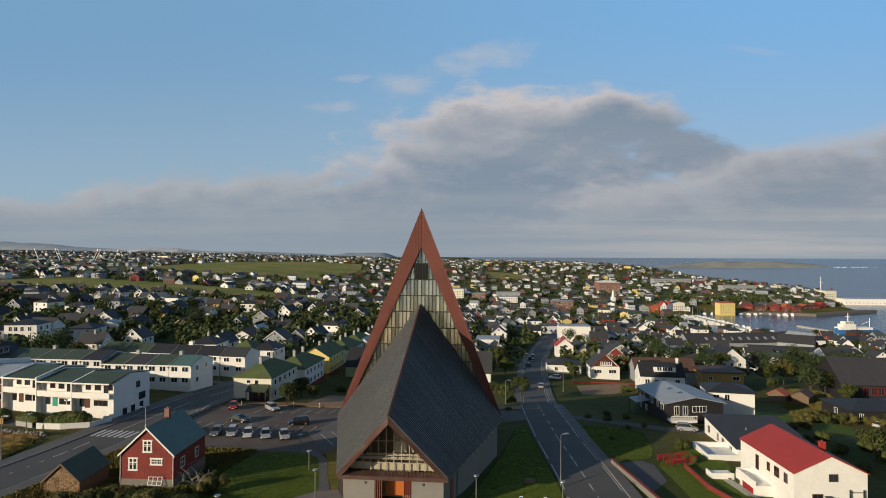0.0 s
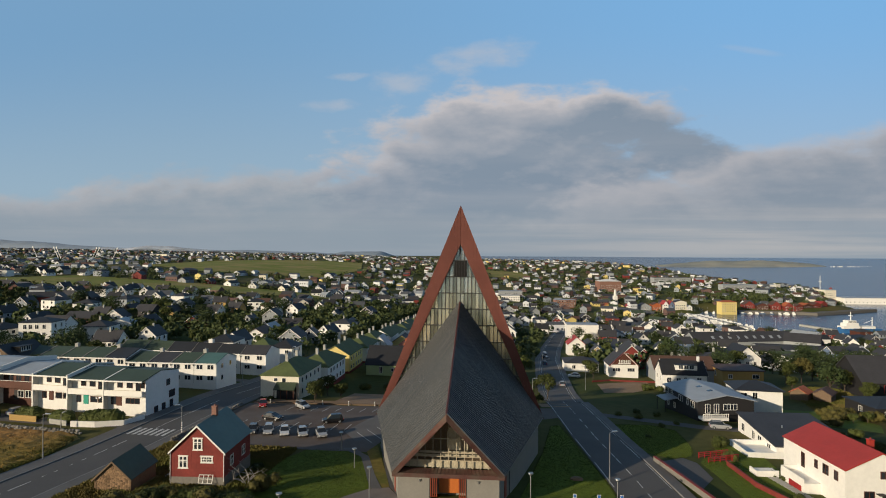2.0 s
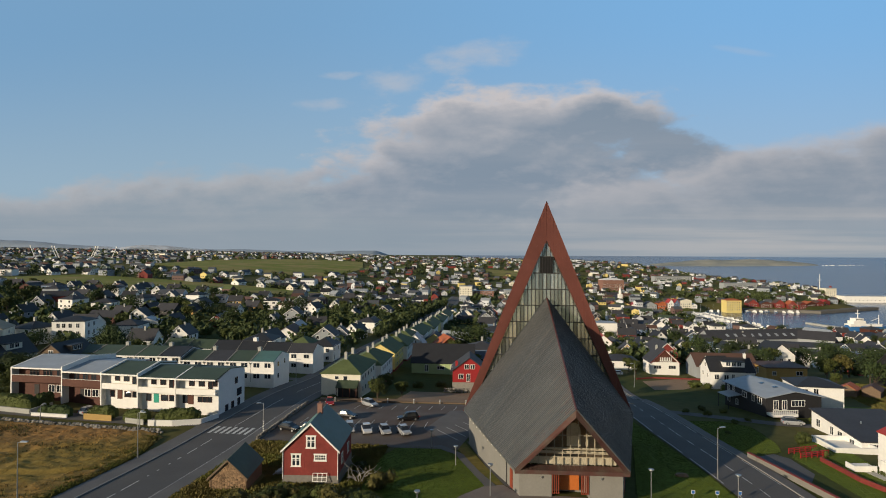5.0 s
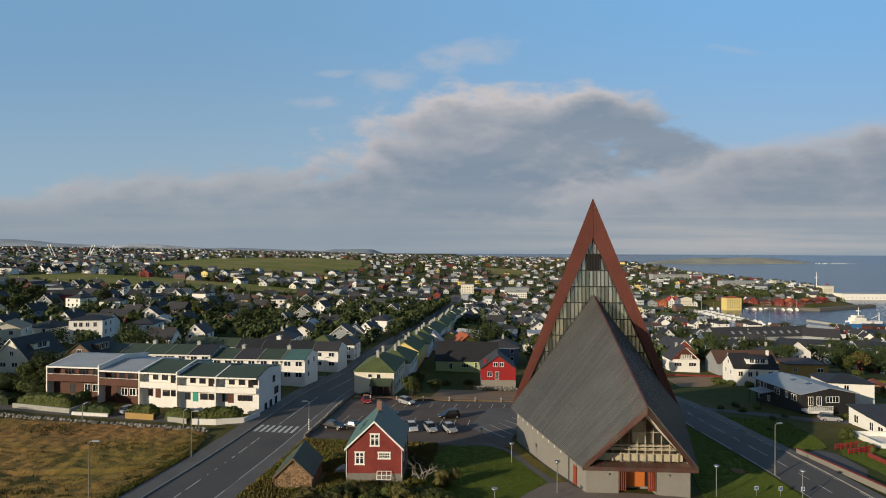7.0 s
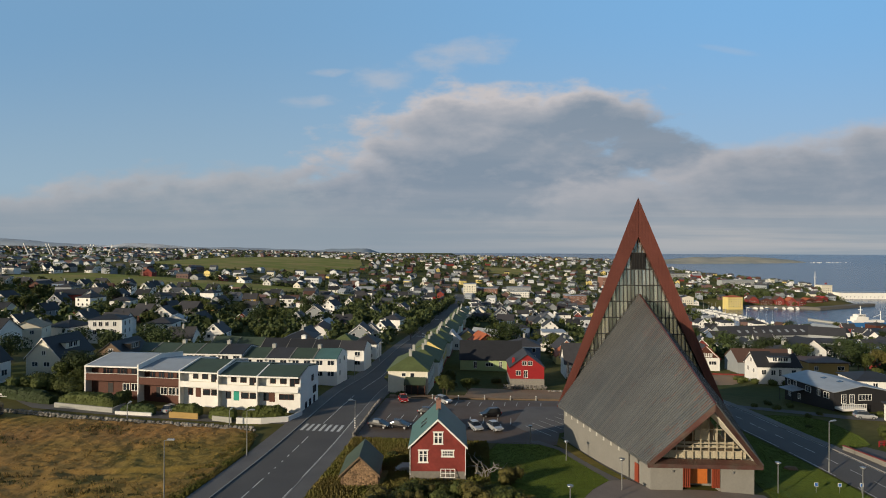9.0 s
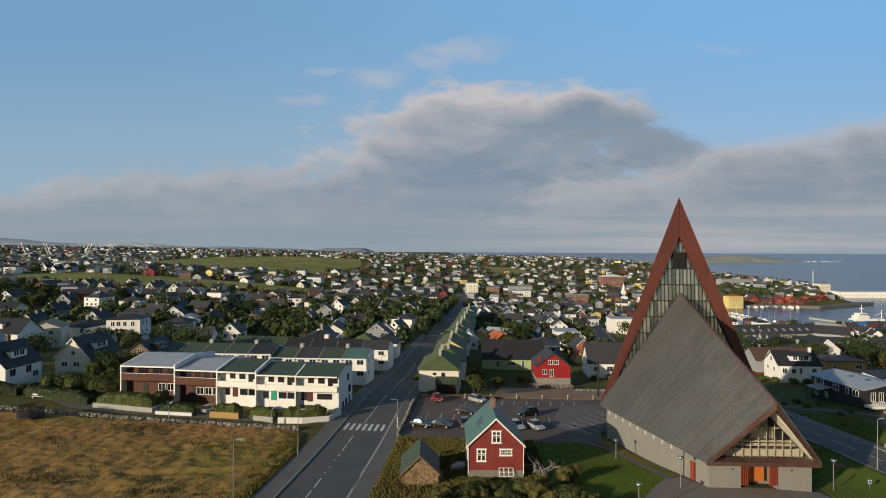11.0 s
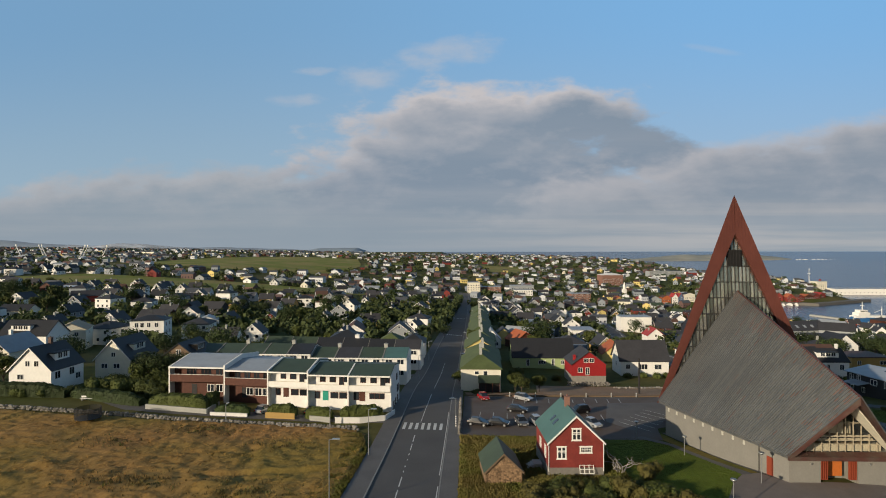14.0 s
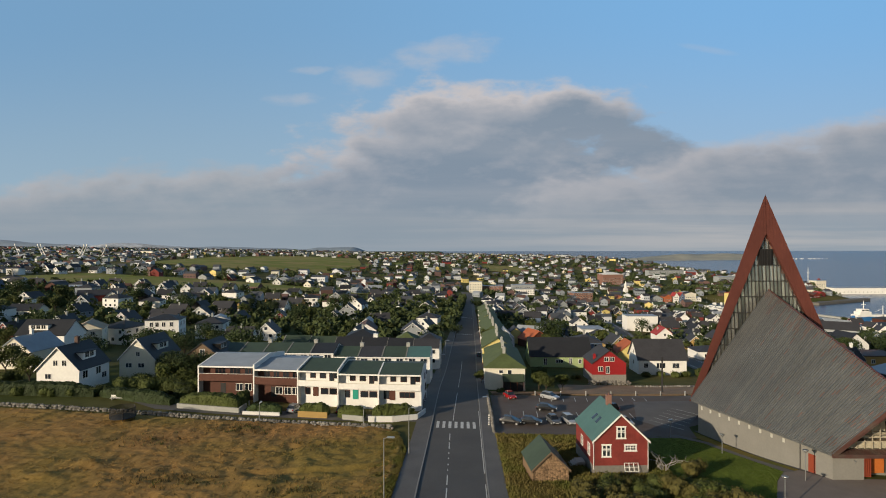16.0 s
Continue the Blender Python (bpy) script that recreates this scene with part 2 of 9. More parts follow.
mat("stone", (0.225, 0.145, 0.082), 0.9, vary=0.3, grain=3, each=0.5, bump=0.02)
mat("stone_grey", (0.22, 0.205, 0.18), 0.9, vary=0.3, grain=2.5, each=0.35, bump=0.02)
mat("old_wood", (0.16, 0.11, 0.07), 0.85, vary=0.3, grain=3)
mat("trunk", (0.07, 0.052, 0.036), 0.9, vary=0.3, grain=4)
mat("leaf", (0.066, 0.080, 0.019), 0.75, vary=0.38, grain=1.2, each=0.25, spec=0.25, stain=0.3, spot=0.5)
mat("leaf_warm", (0.100, 0.088, 0.024), 0.75, vary=0.3, grain=1.2, each=0.2, spec=0.25, stain=0.3, spot=0.5)
mat("leaf_dark", (0.036, 0.054, 0.017), 0.75, vary=0.45, grain=1.2, each=0.35, spec=0.25)
mat("lawn", (0.118, 0.160, 0.020), 0.9, vary=0.35, grain=1.5, stain=0.35, spot=0.12, bump=0.03, spec=0.15)
mat("tall_grass", (0.185, 0.150, 0.050), 0.9, vary=0.35, grain=0.9, stain=0.4, spot=0.16, second=(0.115, 0.120, 0.030), spec=0.1)
mat("dry_grass", (0.40, 0.222, 0.078), 0.95, vary=0.42, grain=2.4, stain=0.35, spot=0.032, bump=0.10, spec=0.1, second=(0.245, 0.172, 0.046))
mat("rough_grass", (0.21, 0.165, 0.045), 0.95, vary=0.4, grain=1.3, stain=0.35, spot=0.25, bump=0.05, spec=0.1, second=(0.12, 0.125, 0.028))
# house colours for the far town, pulled towards blue-grey to paint in distance haze
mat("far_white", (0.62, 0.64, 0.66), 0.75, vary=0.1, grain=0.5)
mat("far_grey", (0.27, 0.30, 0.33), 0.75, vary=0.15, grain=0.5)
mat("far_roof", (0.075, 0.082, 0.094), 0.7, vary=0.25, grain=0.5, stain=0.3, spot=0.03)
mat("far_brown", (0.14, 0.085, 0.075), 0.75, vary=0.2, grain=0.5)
mat("tan_roof", (0.36, 0.29, 0.20), 0.75, vary=0.2, grain=1.5, stain=0.2)
mat("gravel", (0.29, 0.19, 0.112), 0.95, vary=0.35, grain=2.5, stain=0.3, spot=0.15, bump=0.05)
mat("rubber", (0.018, 0.018, 0.018), 0.8, vary=0.1)


def finish(name, bm, material, parent=None, label="", kind=""):
    me = bpy.data.meshes.new(name)
    bm.normal_update()
    bm.to_mesh(me)
    bm.free()
    for q in material if isinstance(material, (list, tuple)) else [material]:
        me.materials.append(q)
    ob = new(name, me)
    if parent is not None:
        ob.parent = parent
    return tagged(ob, label, kind=kind)


def part(name, bm, material, parent, label=""):
    return finish(name, bm, material, parent, label)


def thing(name, m, label, category, group="", kind=""):
    """An Empty at the base of a thing, which parents its parts."""
    ob = new(name)
    ob.empty_display_size = 0.2
    ob.matrix_world = m
    return tagged(ob, label, category, group, kind)


def box(bm, x0, x1, y0, y1, z0, z1, mi=0, m=None):
    v = [bm.verts.new((x, y, z)) for z in (z0, z1) for y in (y0, y1) for x in (x0, x1)]
    for f in ((0, 2, 3, 1), (4, 5, 7, 6), (0, 1, 5, 4), (2, 6, 7, 3), (0, 4, 6, 2), (1, 3, 7, 5)):
        bm.faces.new([v[i] for i in f]).material_index = mi
    if m is not None:
        for q in v:
            q.co = m @ q.co
    return v


def slab(bm, quad, thick, mi=0):
    """A quad or triangle of points given a thickness along its normal, downwards."""
    pts = [Vector(p) for p in quad]
    nrm = (pts[1] - pts[0]).cross(pts[2] - pts[0]).normalized()
    if nrm.z < 0:
        pts.reverse()
        nrm = -nrm
    a = [bm.verts.new(p) for p in pts]
    b = [bm.verts.new(p - nrm * thick) for p in pts]
    bm.faces.new(a).material_index = mi
    bm.faces.new(b[::-1]).material_index = mi
    k = len(pts)
    for i in range(k):
        bm.faces.new((a[(i + 1) % k], a[i], b[i], b[(i + 1) % k])).material_index = mi


def prism(bm, outline, y0, y1, mi=0):
    """An outline in x and z swept from y0 to y1."""
    a = [bm.verts.new((x, y0, z)) for x, z in outline]
    b = [bm.verts.new((x, y1, z)) for x, z in outline]
    bm.faces.new(a).material_index = mi
    bm.faces.new(b[::-1]).material_index = mi
    k = len(outline)
    for i in range(k):
        bm.faces.new((a[(i + 1) % k], a[i], b[i], b[(i + 1) % k])).material_index = mi


def rod(bm, a, b, r0, r1=None, sides=6, mi=0):
    a, b = Vector(a), Vector(b)
    r1 = r0 if r1 is None else r1
    z = (b - a).normalized()
    x = z.orthogonal().normalized()
    y = z.cross(x)
    ring = [[bm.verts.new(p + r * (math.cos(2 * math.pi * i / sides) * x + math.sin(2 * math.pi * i / sides) * y)) for i in range(sides)] for p, r in ((a, r0), (b, r1))]
    for i in range(sides):
        bm.faces.new((ring[0][i], ring[0][(i + 1) % sides], ring[1][(i + 1) % sides], ring[1][i])).material_index = mi
    bm.faces.new(ring[0][::-1]).material_index = mi
    bm.faces.new(ring[1]).material_index = mi


def bmesh_new():
    return bmesh.new()

# ---------------------------------------------------------------- landform
SEA = -41.0
# (east, north, height) of the land, known at a few places
LAND = [(0, -5, 0.0), (-30, -3, 0.2), (-57, -30, 1.4), (-57, 28, -1.9), (-20, 34, -2.2), (24, 12, -1.6), (14, 40, -2.6),
        (52, 45, -3.8), (62, 15, -3.4), (-78, 34, -1.6), (-142, 36, 2.2), (-110, 0, 1.5), (-55, 110, -6.0), (-15, 105, -6.2),
        (54, 130, -9.0), (112, 115, -8.0), (-105, 185, -8.5), (-171, 135, -1.0), (-40, 300, -17.0), (55, 230, -16.5), (-151, 255, -6.5),
        (-303, 323, 2.0), (-178, 494, -10.0), (-20, 640, -30.0), (-478, 457, 9.0), (-330, 946, 1.0), (200, 330, -35.5), (140, 240, -24.0), (150, 420, -36.0)]
HIGH = [(170, 560, -38.0), (150, 680, -36.0), (330, 700, -38.5), (230, 850, -27.0), (330, 1000, -17.0), (-720, 1100, 19.0), (-1000, 1280, 40.0), (-700, 1400, 28.0), (-770, 900, 10.5), (-620, 780, 9.0), (-300, 1700, 14.0), (60, 1500, 0.0)]
# the waterline: harbour bay, old quay, breakwater, open coast
WATER = [(227, 567), (214, 485), (220, 452), (256, 448), (290, 458), (341, 445), (600, 400), (5200, 300), (5200, 5200), (-100, 5200), (0, 2300),
         (330, 2000), (495, 1720), (560, 1500), (575, 1200), (640, 1180), (650, 1090), (600, 976), (534, 852), (483, 780), (479, 716), (451, 691),
         (393, 657), (372, 667), (300, 671), (275, 689), (245, 637), (191, 650)]


def shore(x, y):
    """Distance inland from the waterline (minus: out at sea)."""
    best, inside = 1e9, False
    k = len(WATER)
    for i in range(k):
        (ax, ay), (bx, by) = WATER[i], WATER[(i + 1) % k]
        dx, dy = bx - ax, by - ay
        t = max(0.0, min(1.0, ((x - ax) * dx + (y - ay) * dy) / (dx * dx + dy * dy)))
        best = min(best, (x - ax - t * dx) ** 2 + (y - ay - t * dy) ** 2)
        if (ay > y) != (by > y) and x < dx * (y - ay) / (by - ay) + ax:
            inside = not inside
    return -math.sqrt(best) if inside else math.sqrt(best)


def ground(x, y):
    """Height of the land: landmarks blended with bells that widen with the distance."""
    top = bot = 0.0
    for a, b, h in LAND + HIGH:
        s = 6.0 + 0.25 * math.hypot(a, b + 10)
        w = math.exp(-((x - a) ** 2 + (y - b) ** 2) / (2 * s * s)) / s + 1e-9 / (1 + (x - a) ** 2 + (y - b) ** 2)
        top += w * h
        bot += w
    z = top / bot
    if x > 60 or y > 1200:
        d = shore(x, y)
        reach = 30.0 if y < 900 else 160.0
        k = max(0.0, min(1.0, (d + 10) / 11))
        z = (SEA - 6) * (1 - k) + (SEA + 2.2 + (max(z, SEA + 2.2) - SEA - 2.2) * max(0.0, min(1.0, d / reach))) * k
    return z

# ---------------------------------------------------------------- land sheet, sea, far land
def axis(reach0, reach1, a, n):
    u0, u1 = -math.asinh(reach0 / a), math.asinh(reach1 / a)
    return [a * math.sinh(u0 + (u1 - u0) * i / n) for i in range(n + 1)]


GX = [v - 10 for v in axis(3300, 1500, 60, 230)]
GY = [v + 20 for v in axis(240, 3600, 70, 210)]
GZ = [[ground(x, y) for x in GX] for y in GY]


def gz(x, y):
    """Height of the land sheet itself."""
    i = min(max(int(np.searchsorted(GX, x)) - 1, 0), len(GX) - 2)
    j = min(max(int(np.searchsorted(GY, y)) - 1, 0), len(GY) - 2)
    u, v = (x - GX[i]) / (GX[i + 1] - GX[i]), (y - GY[j]) / (GY[j + 1] - GY[j])
    return (GZ[j][i] * (1 - u) + GZ[j][i + 1] * u) * (1 - v) + (GZ[j + 1][i] * (1 - u) + GZ[j + 1][i + 1] * u) * v


mat("town_ground", (0.070, 0.085, 0.022), 0.95, vary=0.35, grain=0.5, stain=0.4, spot=0.018, second=(0.115, 0.10, 0.035), spec=0.1)
nx = len(GX)
me = bpy.data.meshes.new("ground")
me.from_pydata([(x, y, GZ[j][i]) for j, y in enumerate(GY) for i, x in enumerate(GX)], [],
               [(j * nx + i, j * nx + i + 1, (j + 1) * nx + i + 1, (j + 1) * nx + i) for j in range(len(GY) - 1) for i in range(nx - 1)])
me.materials.append(M["town_ground"])
for p in me.polygons:
    p.use_smooth = True
tagged(new("ground", me), "green and brown grassy land sloping to the harbour", "ground", kind="structure")

sea_mat = material("sea_water", (0.030, 0.065, 0.115), 0.22, vary=0.12, grain=0.03, stain=0.15, spot=0.004, spec=0.5)
n = sea_mat.node_tree.nodes
bp, wv, ge = n.new("ShaderNodeBump"), n.new("ShaderNodeTexNoise"), n.new("ShaderNodeNewGeometry")
wv.inputs["Scale"].default_value, wv.inputs["Detail"].default_value = 0.25, 6
bp.inputs["Strength"].default_value, bp.inputs["Distance"].default_value = 0.5, 0.6
sea_mat.node_tree.links.new(ge.outputs["Position"], wv.inputs["Vector"])
sea_mat.node_tree.links.new(wv.outputs[0], bp.inputs["Height"])
sea_mat.node_tree.links.new(bp.outputs[0], n["Principled BSDF"].inputs["Normal"])
# the sheet ends short of the true horizon, so its far rim is lifted to eye-line
xs, ys = [-4200 + 120 * i for i in range(71)], [150 + 75 * i for i in range(62)]
me = bpy.data.meshes.new("sea")
lift = lambda x, y: min(50.0 * max(0.0, (math.hypot(x, y) - 3300) / 1400) ** 1.5, 73.0 - 0.0049 * math.hypot(x, y))
me.from_pydata([(x, y, SEA + lift(x, y)) for y in ys for x in xs], [], [(j * 71 + i, j * 71 + i + 1, j * 71 + i + 72, j * 71 + i + 71) for j in range(61) for i in range(70)])
me.materials.append(sea_mat)
for p in me.polygons:
    p.use_smooth = True
tagged(new("sea", me), "calm blue-grey sea reaching the horizon", "water", kind="structure")


def far_land(name, label, x0, x1, y, depth, base, heights, material):
    """A long low ridge: profile by heights along it, falling away in front and behind."""
    bm = bmesh_new()
    k, rows = 90, (0.0, 0.12, 0.3, 0.55, 0.8, 1.0)
    shape = (0.0, 0.34, 0.62, 1.0, 0.7, 0.0)
    grid = []
    for i in range(k + 1):
        u = i / k * (len(heights) - 1)
        a = min(int(u), len(heights) - 2)
        f = u - a
        f = f * f * (3 - 2 * f)
        h = heights[a] * (1 - f) + heights[a + 1] * f
        x = x0 + (x1 - x0) * i / k
        h *= 1 + 0.12 * noise.noise((x * 0.006, y * 0.01, 0))
        grid.append([bm.verts.new((x, y + depth * (r - 0.3), base + h * s - 2)) for r, s in zip(rows, shape)])
    for i in range(k):
        for j in range(len(rows) - 1):
            bm.faces.new((grid[i][j], grid[i + 1][j], grid[i + 1][j + 1], grid[i][j + 1])).smooth = True
    return tagged(finish(name, bm, material), label, "land", kind="structure")


# distance haze is mixed into these base colours, paler and bluer than the land
mat("hazed_island_grass", (0.30, 0.315, 0.285), 0.95, vary=0.2, grain=0.02, stain=0.3, spot=0.006, second=(0.36, 0.345, 0.285), spec=0.05)
mat("hazed_hill", (0.33, 0.385, 0.44), 0.95, vary=0.1, grain=0.01, stain=0.15, spot=0.003, spec=0.05)
mat("hazed_headland", (0.30, 0.355, 0.40), 0.95, vary=0.15, grain=0.01, stain=0.2, spot=0.004, spec=0.05)
far_land("island", "long low green island across the sound, paled by haze", 930, 2350, 3350, 420, SEA + 3, (0, 12, 22, 31, 35, 34, 38, 40, 37, 31, 24, 14, 8, 7, 7, 6, 6), M["hazed_island_grass"])
far_land("headland", "blue hazy headland with a blunt end", -2000, -800, 4300, 600, SEA + lift(1500, 4300) + 2, (4, 14, 20, 16, 22, 26, 40, 44, 42, 2), M["hazed_headland"])
far_land("mountain", "hills in the distance, turned pale blue by haze", -4100, -900, 3300, 500, 0, (150, 128, 112, 96, 70, 52, 50, 48, 40, 24), M["hazed_hill"])


def fog_material():
    """Low cloud: pale, and thin in places."""
    m = bpy.data.materials.new("low_fog")
    m.use_nodes = True
    n, l = m.node_tree.nodes, m.node_tree.links
    b = n["Principled BSDF"]
    b.inputs["Base Color"].default_value, b.inputs["Roughness"].default_value = (0.74, 0.76, 0.79, 1), 1.0
    b.inputs["Specular IOR Level"].default_value = 0.0
    geo, tex, rng = n.new("ShaderNodeNewGeometry"), n.new("ShaderNodeTexNoise"), n.new("ShaderNodeMapRange")
    tex.inputs["Scale"].default_value, tex.inputs["Detail"].default_value = 0.006, 5
    l.new(geo.outputs["Position"], tex.inputs["Vector"])
    l.new(tex.outputs[0], rng.inputs[0])
    rng.inputs[1].default_value, rng.inputs[2].default_value, rng.inputs[3].default_value, rng.inputs[4].default_value = 0.32, 0.68, 0.05, 0.75
    tr, mx = n.new("ShaderNodeBsdfTransparent"), n.new("ShaderNodeMixShader")
    l.new(rng.outputs[0], mx.inputs[0])
    l.new(tr.outputs[0], mx.inputs[1])
    l.new(b.outputs[0], mx.inputs[2])
    l.new(mx.outputs[0], n["Material Output"].inputs[0])
    return m


far_land("fog_bank", "white bank of low fog lying on the hills", -2500, -1500, 2950, 260, 20, (0, 26, 44, 40, 52, 46, 38, 30, 0), fog_material())


# ---------------------------------------------------------------- sheets that lie on the land
def drape(name, outline, dz, material, label, category, step=4.0, kind="structure", parent=None):
    """A polygon cut into a net and laid on the land."""
    bm = bmesh_new()
    bm.faces.new([bm.verts.new((x, y, 0)) for x, y in outline])
    for axis_no in (0, 1):
        lo, hi = min(p[axis_no] for p in outline), max(p[axis_no] for p in outline)
        k = max(1, int((hi - lo) / step))
        for i in range(1, k):
            co, no = [0, 0, 0], [0, 0, 0]
            co[axis_no], no[axis_no] = lo + (hi - lo) * i / k, 1
            bmesh.ops.bisect_plane(bm, geom=bm.verts[:] + bm.edges[:] + bm.faces[:], plane_co=co, plane_no=no)
    for v in bm.verts:
        v.co.z = gz(v.co.x, v.co.y) + dz
    for f in bm.faces:
        f.normal_update()
        if f.normal.z < 0:
            f.normal_flip()
    ob = finish(name, bm, material, parent)
    return tagged(ob, label, category, kind=kind)


def ribbon(points, w0, w1, dz, bm, step=3.0, mi=0, thick=0.0):
    """A strip between two offsets from a line of points, laid on the land."""
    pts = []
    for (xa, ya), (xb, yb) in zip(points, points[1:]):
        k = max(1, int(math.hypot(xb - xa, yb - ya) / step))
        pts += [(xa + (xb - xa) * i / k, ya + (yb - ya) * i / k) for i in range(k)]
    pts.append(points[-1])
    prev = None
    for i, (x, y) in enumerate(pts):
        a, b = pts[max(i - 1, 0)], pts[min(i + 1, len(pts) - 1)]
        d = Vector((b[0] - a[0], b[1] - a[1])).normalized()
        nrm = Vector((d.y, -d.x))
        row = [bm.verts.new((x + nrm.x * w, y + nrm.y * w, gz(x + nrm.x * w, y + nrm.y * w) + dz)) for w in (w0, w1)]
        if thick:
            row += [bm.verts.new((v.co.x, v.co.y, v.co.z - thick)) for v in row]
        if prev:
            bm.faces.new((prev[0], prev[1], row[1], row[0])).material_index = mi
            if thick:
                bm.faces.new((prev[2], prev[0], row[0], row[2])).material_index = mi
                bm.faces.new((prev[1], prev[3], row[3], row[1])).material_index = mi
        prev = row


def road(name, points, half, label, walk_l=0.0, walk_r=0.0, surface="asphalt"):
    bm = bmesh_new()
    ribbon(points, -half, half, 0.09, bm)
    ob = tagged(finish(name, bm, M[surface]), label, "road", kind="structure")
    for side, wide in ((-1, walk_l), (1, walk_r)):
        if wide:
            bm = bmesh_new()
            ribbon(points, side * half, side * (half + 0.18), 0.22, bm, thick=0.3)
            tagged(finish("kerb", bm, M["kerb"]), "grey concrete kerb along the road", "kerb", kind="structure")
            bm = bmesh_new()
            ribbon(points, side * (half + 0.18), side * (half + wide), 0.20, bm, thick=0.2)
            tagged(finish("pavement", bm, M["asphalt_old"]), "worn asphalt pavement beside the road", "pavement", kind="structure")
    return ob


def dashes(points, offset, long, gap, wide, count0=0.0, dz=0.105, step=1.5):
    """Painted strokes along a road, each a piece of its own."""
    total, made = 0.0, []
    for (xa, ya), (xb, yb) in zip(points, points[1:]):
        size = math.hypot(xb - xa, yb - ya)
        d = Vector((xb - xa, yb - ya)) / size
        nrm = Vector((d.y, -d.x))
        s = (count0 if not made else 0.5)
        while s + long < size:
            bm = bmesh_new()
            a, b = Vector((xa, ya)) + d * s + nrm * offset, Vector((xa, ya)) + d * (s + long) + nrm * offset
            ribbon([tuple(a), tuple(b)], -wide / 2, wide / 2, dz, bm, step=step)
            made.append(tagged(finish("road_marking", bm, M["marking"]), "white painted line on the road", "road marking", "road lines", "structure"))
            s += long + gap
    return made


STREET = [(-58.3, -110), (-58.2, 0), (-57.8, 60), (-56.5, 140), (-54.6, 280), (-53, 420), (-51, 640)]
LANE = [(-62.5, 30.0), (-80, 28.5), (-105, 28.8), (-115, 29.8), (-121, 33.5)]
road("road", STREET, 4.5, "straight grey asphalt street running down to the town", 3.0, 2.5)
road("road", LANE, 2.2, "narrow asphalt lane in front of the terraced houses", 0, 0, "asphalt_old")
HILL_ROAD = [(40, -60), (33, -30), (29.4, -4), (27.9, 11), (26.6, 24.5), (25.3, 38), (24.1, 56), (23.5, 75), (23.9, 95), (25.2, 125), (28.8, 180), (36, 240), (47, 310), (60, 390)]
road("road", HILL_ROAD[:8], 4.6, "asphalt road passing the church", 0, 1.9)
road("road", HILL_ROAD[7:], 3.8, "asphalt road running down to the harbour", 1.6, 1.6)
road("road", [(27.5, 58), (40, 54), (50, 50.5), (60, 49.6)], 1.9, "narrow dark drive between gardens")
road("road", [(-62, 82), (-90, 83), (-140, 86)], 2.2, "narrow side street between terraces", 0, 0, "asphalt_old")
road("road", [(-50, 54.2), (-30, 58.0), (10, 64.5), (24, 68)], 2.6, "brown gravel lane behind the church car park", 0, 0, "gravel")
dashes([(-58.75, -40), (-59.0, 1.0), (-59.1, 23.8)], 0.0, 3.9, 1.15, 0.15, 0.4)
dashes([(-58.7, 28.6), (-57.9, 60), (-56.9, 115)], 0.0, 12.0, 0.04, 0.12, 0.1)
dashes([(-58.35, -40), (-58.2, 0), (-57.9, 48)], 4.35, 12.0, 0.04, 0.12, 0.1)
dashes(HILL_ROAD[:8], 0.0, 2.6, 2.6, 0.14, 2)
dashes(HILL_ROAD[:8], -4.25, 5.4, 0.02, 0.12, 0.3)
dashes(HILL_ROAD[:8], 4.25, 5.4, 0.02, 0.12, 0.3)
dashes(HILL_ROAD[7:], -3.3, 6.0, 0.02, 0.12, 0.3)
dashes(HILL_ROAD[7:], 3.3, 6.0, 0.02, 0.12, 0.3)
for y0, cx, cnt, tall in ((24.0, -58.1, 7, 4.2), (196.0, -55.8, 8, 2.6), (300, -54.3, 8, 2.6)):
    for i in range(cnt):
        bm = bmesh_new()
        x = cx + (i - (cnt - 1) / 2) * (1.12 if cnt == 7 else 0.95)
        ribbon([(x, y0), (x, y0 + tall)], -0.27, 0.27, 0.115, bm, step=1.4)
        tagged(finish("crossing_stripe", bm, M["marking"]), "white painted stripe of a pedestrian crossing", "road marking", "crossing stripes", "structure")

# church car park, forecourt, paths and lawns
drape("car_park", [(-51, 20), (-50.5, 52), (-9, 57), (22, 62.5), (22, 53), (-14.5, 29), (-16, 21.5), (-25.5, 20.5)], 0.07, M["asphalt_brown"], "asphalt car park with white bay lines", "car park", 3.0)
for i in range(10):
    for y0, y1, x0, sk in ((33.2, 37.6, -47.5, 0.3), (46.3, 50.3, -40, 0.5)):
        x = x0 + i * 2.7
        yy = (0.13 * (x + 40)) if y0 > 40 else 0.02 * (x + 40)
        bm = bmesh_new()
        ribbon([(x, y0 + yy), (x + sk, y1 + yy)], -0.06, 0.06, 0.105, bm, step=1.5)
        tagged(finish("bay_line", bm, M["marking"]), "white painted parking bay line", "road marking", "parking bays", "structure")
for i in range(6):
    bm = bmesh_new()
    ribbon([(-20.5 + i * 1.55, 32.9 + i * 2.0), (-16.3 + i * 1.45, 26.9 + i * 2.25)], -0.06, 0.06, 0.12, bm, step=1.5)
    tagged(finish("bay_line", bm, M["marking"]), "white painted parking bay line", "road marking", "parking bays", "structure")
drape("lawn", [(-31, -14), (-24.5, -14), (-17.7, -6.6), (-14.2, -0.3), (-11.3, 3.4), (-13.2, 9.5), (-16.2, 18.6), (-20.5, 22.4), (-26, 21), (-30, 8)], 0.05, M["lawn"], "mown green lawn beside the church", "lawn", 2.5)
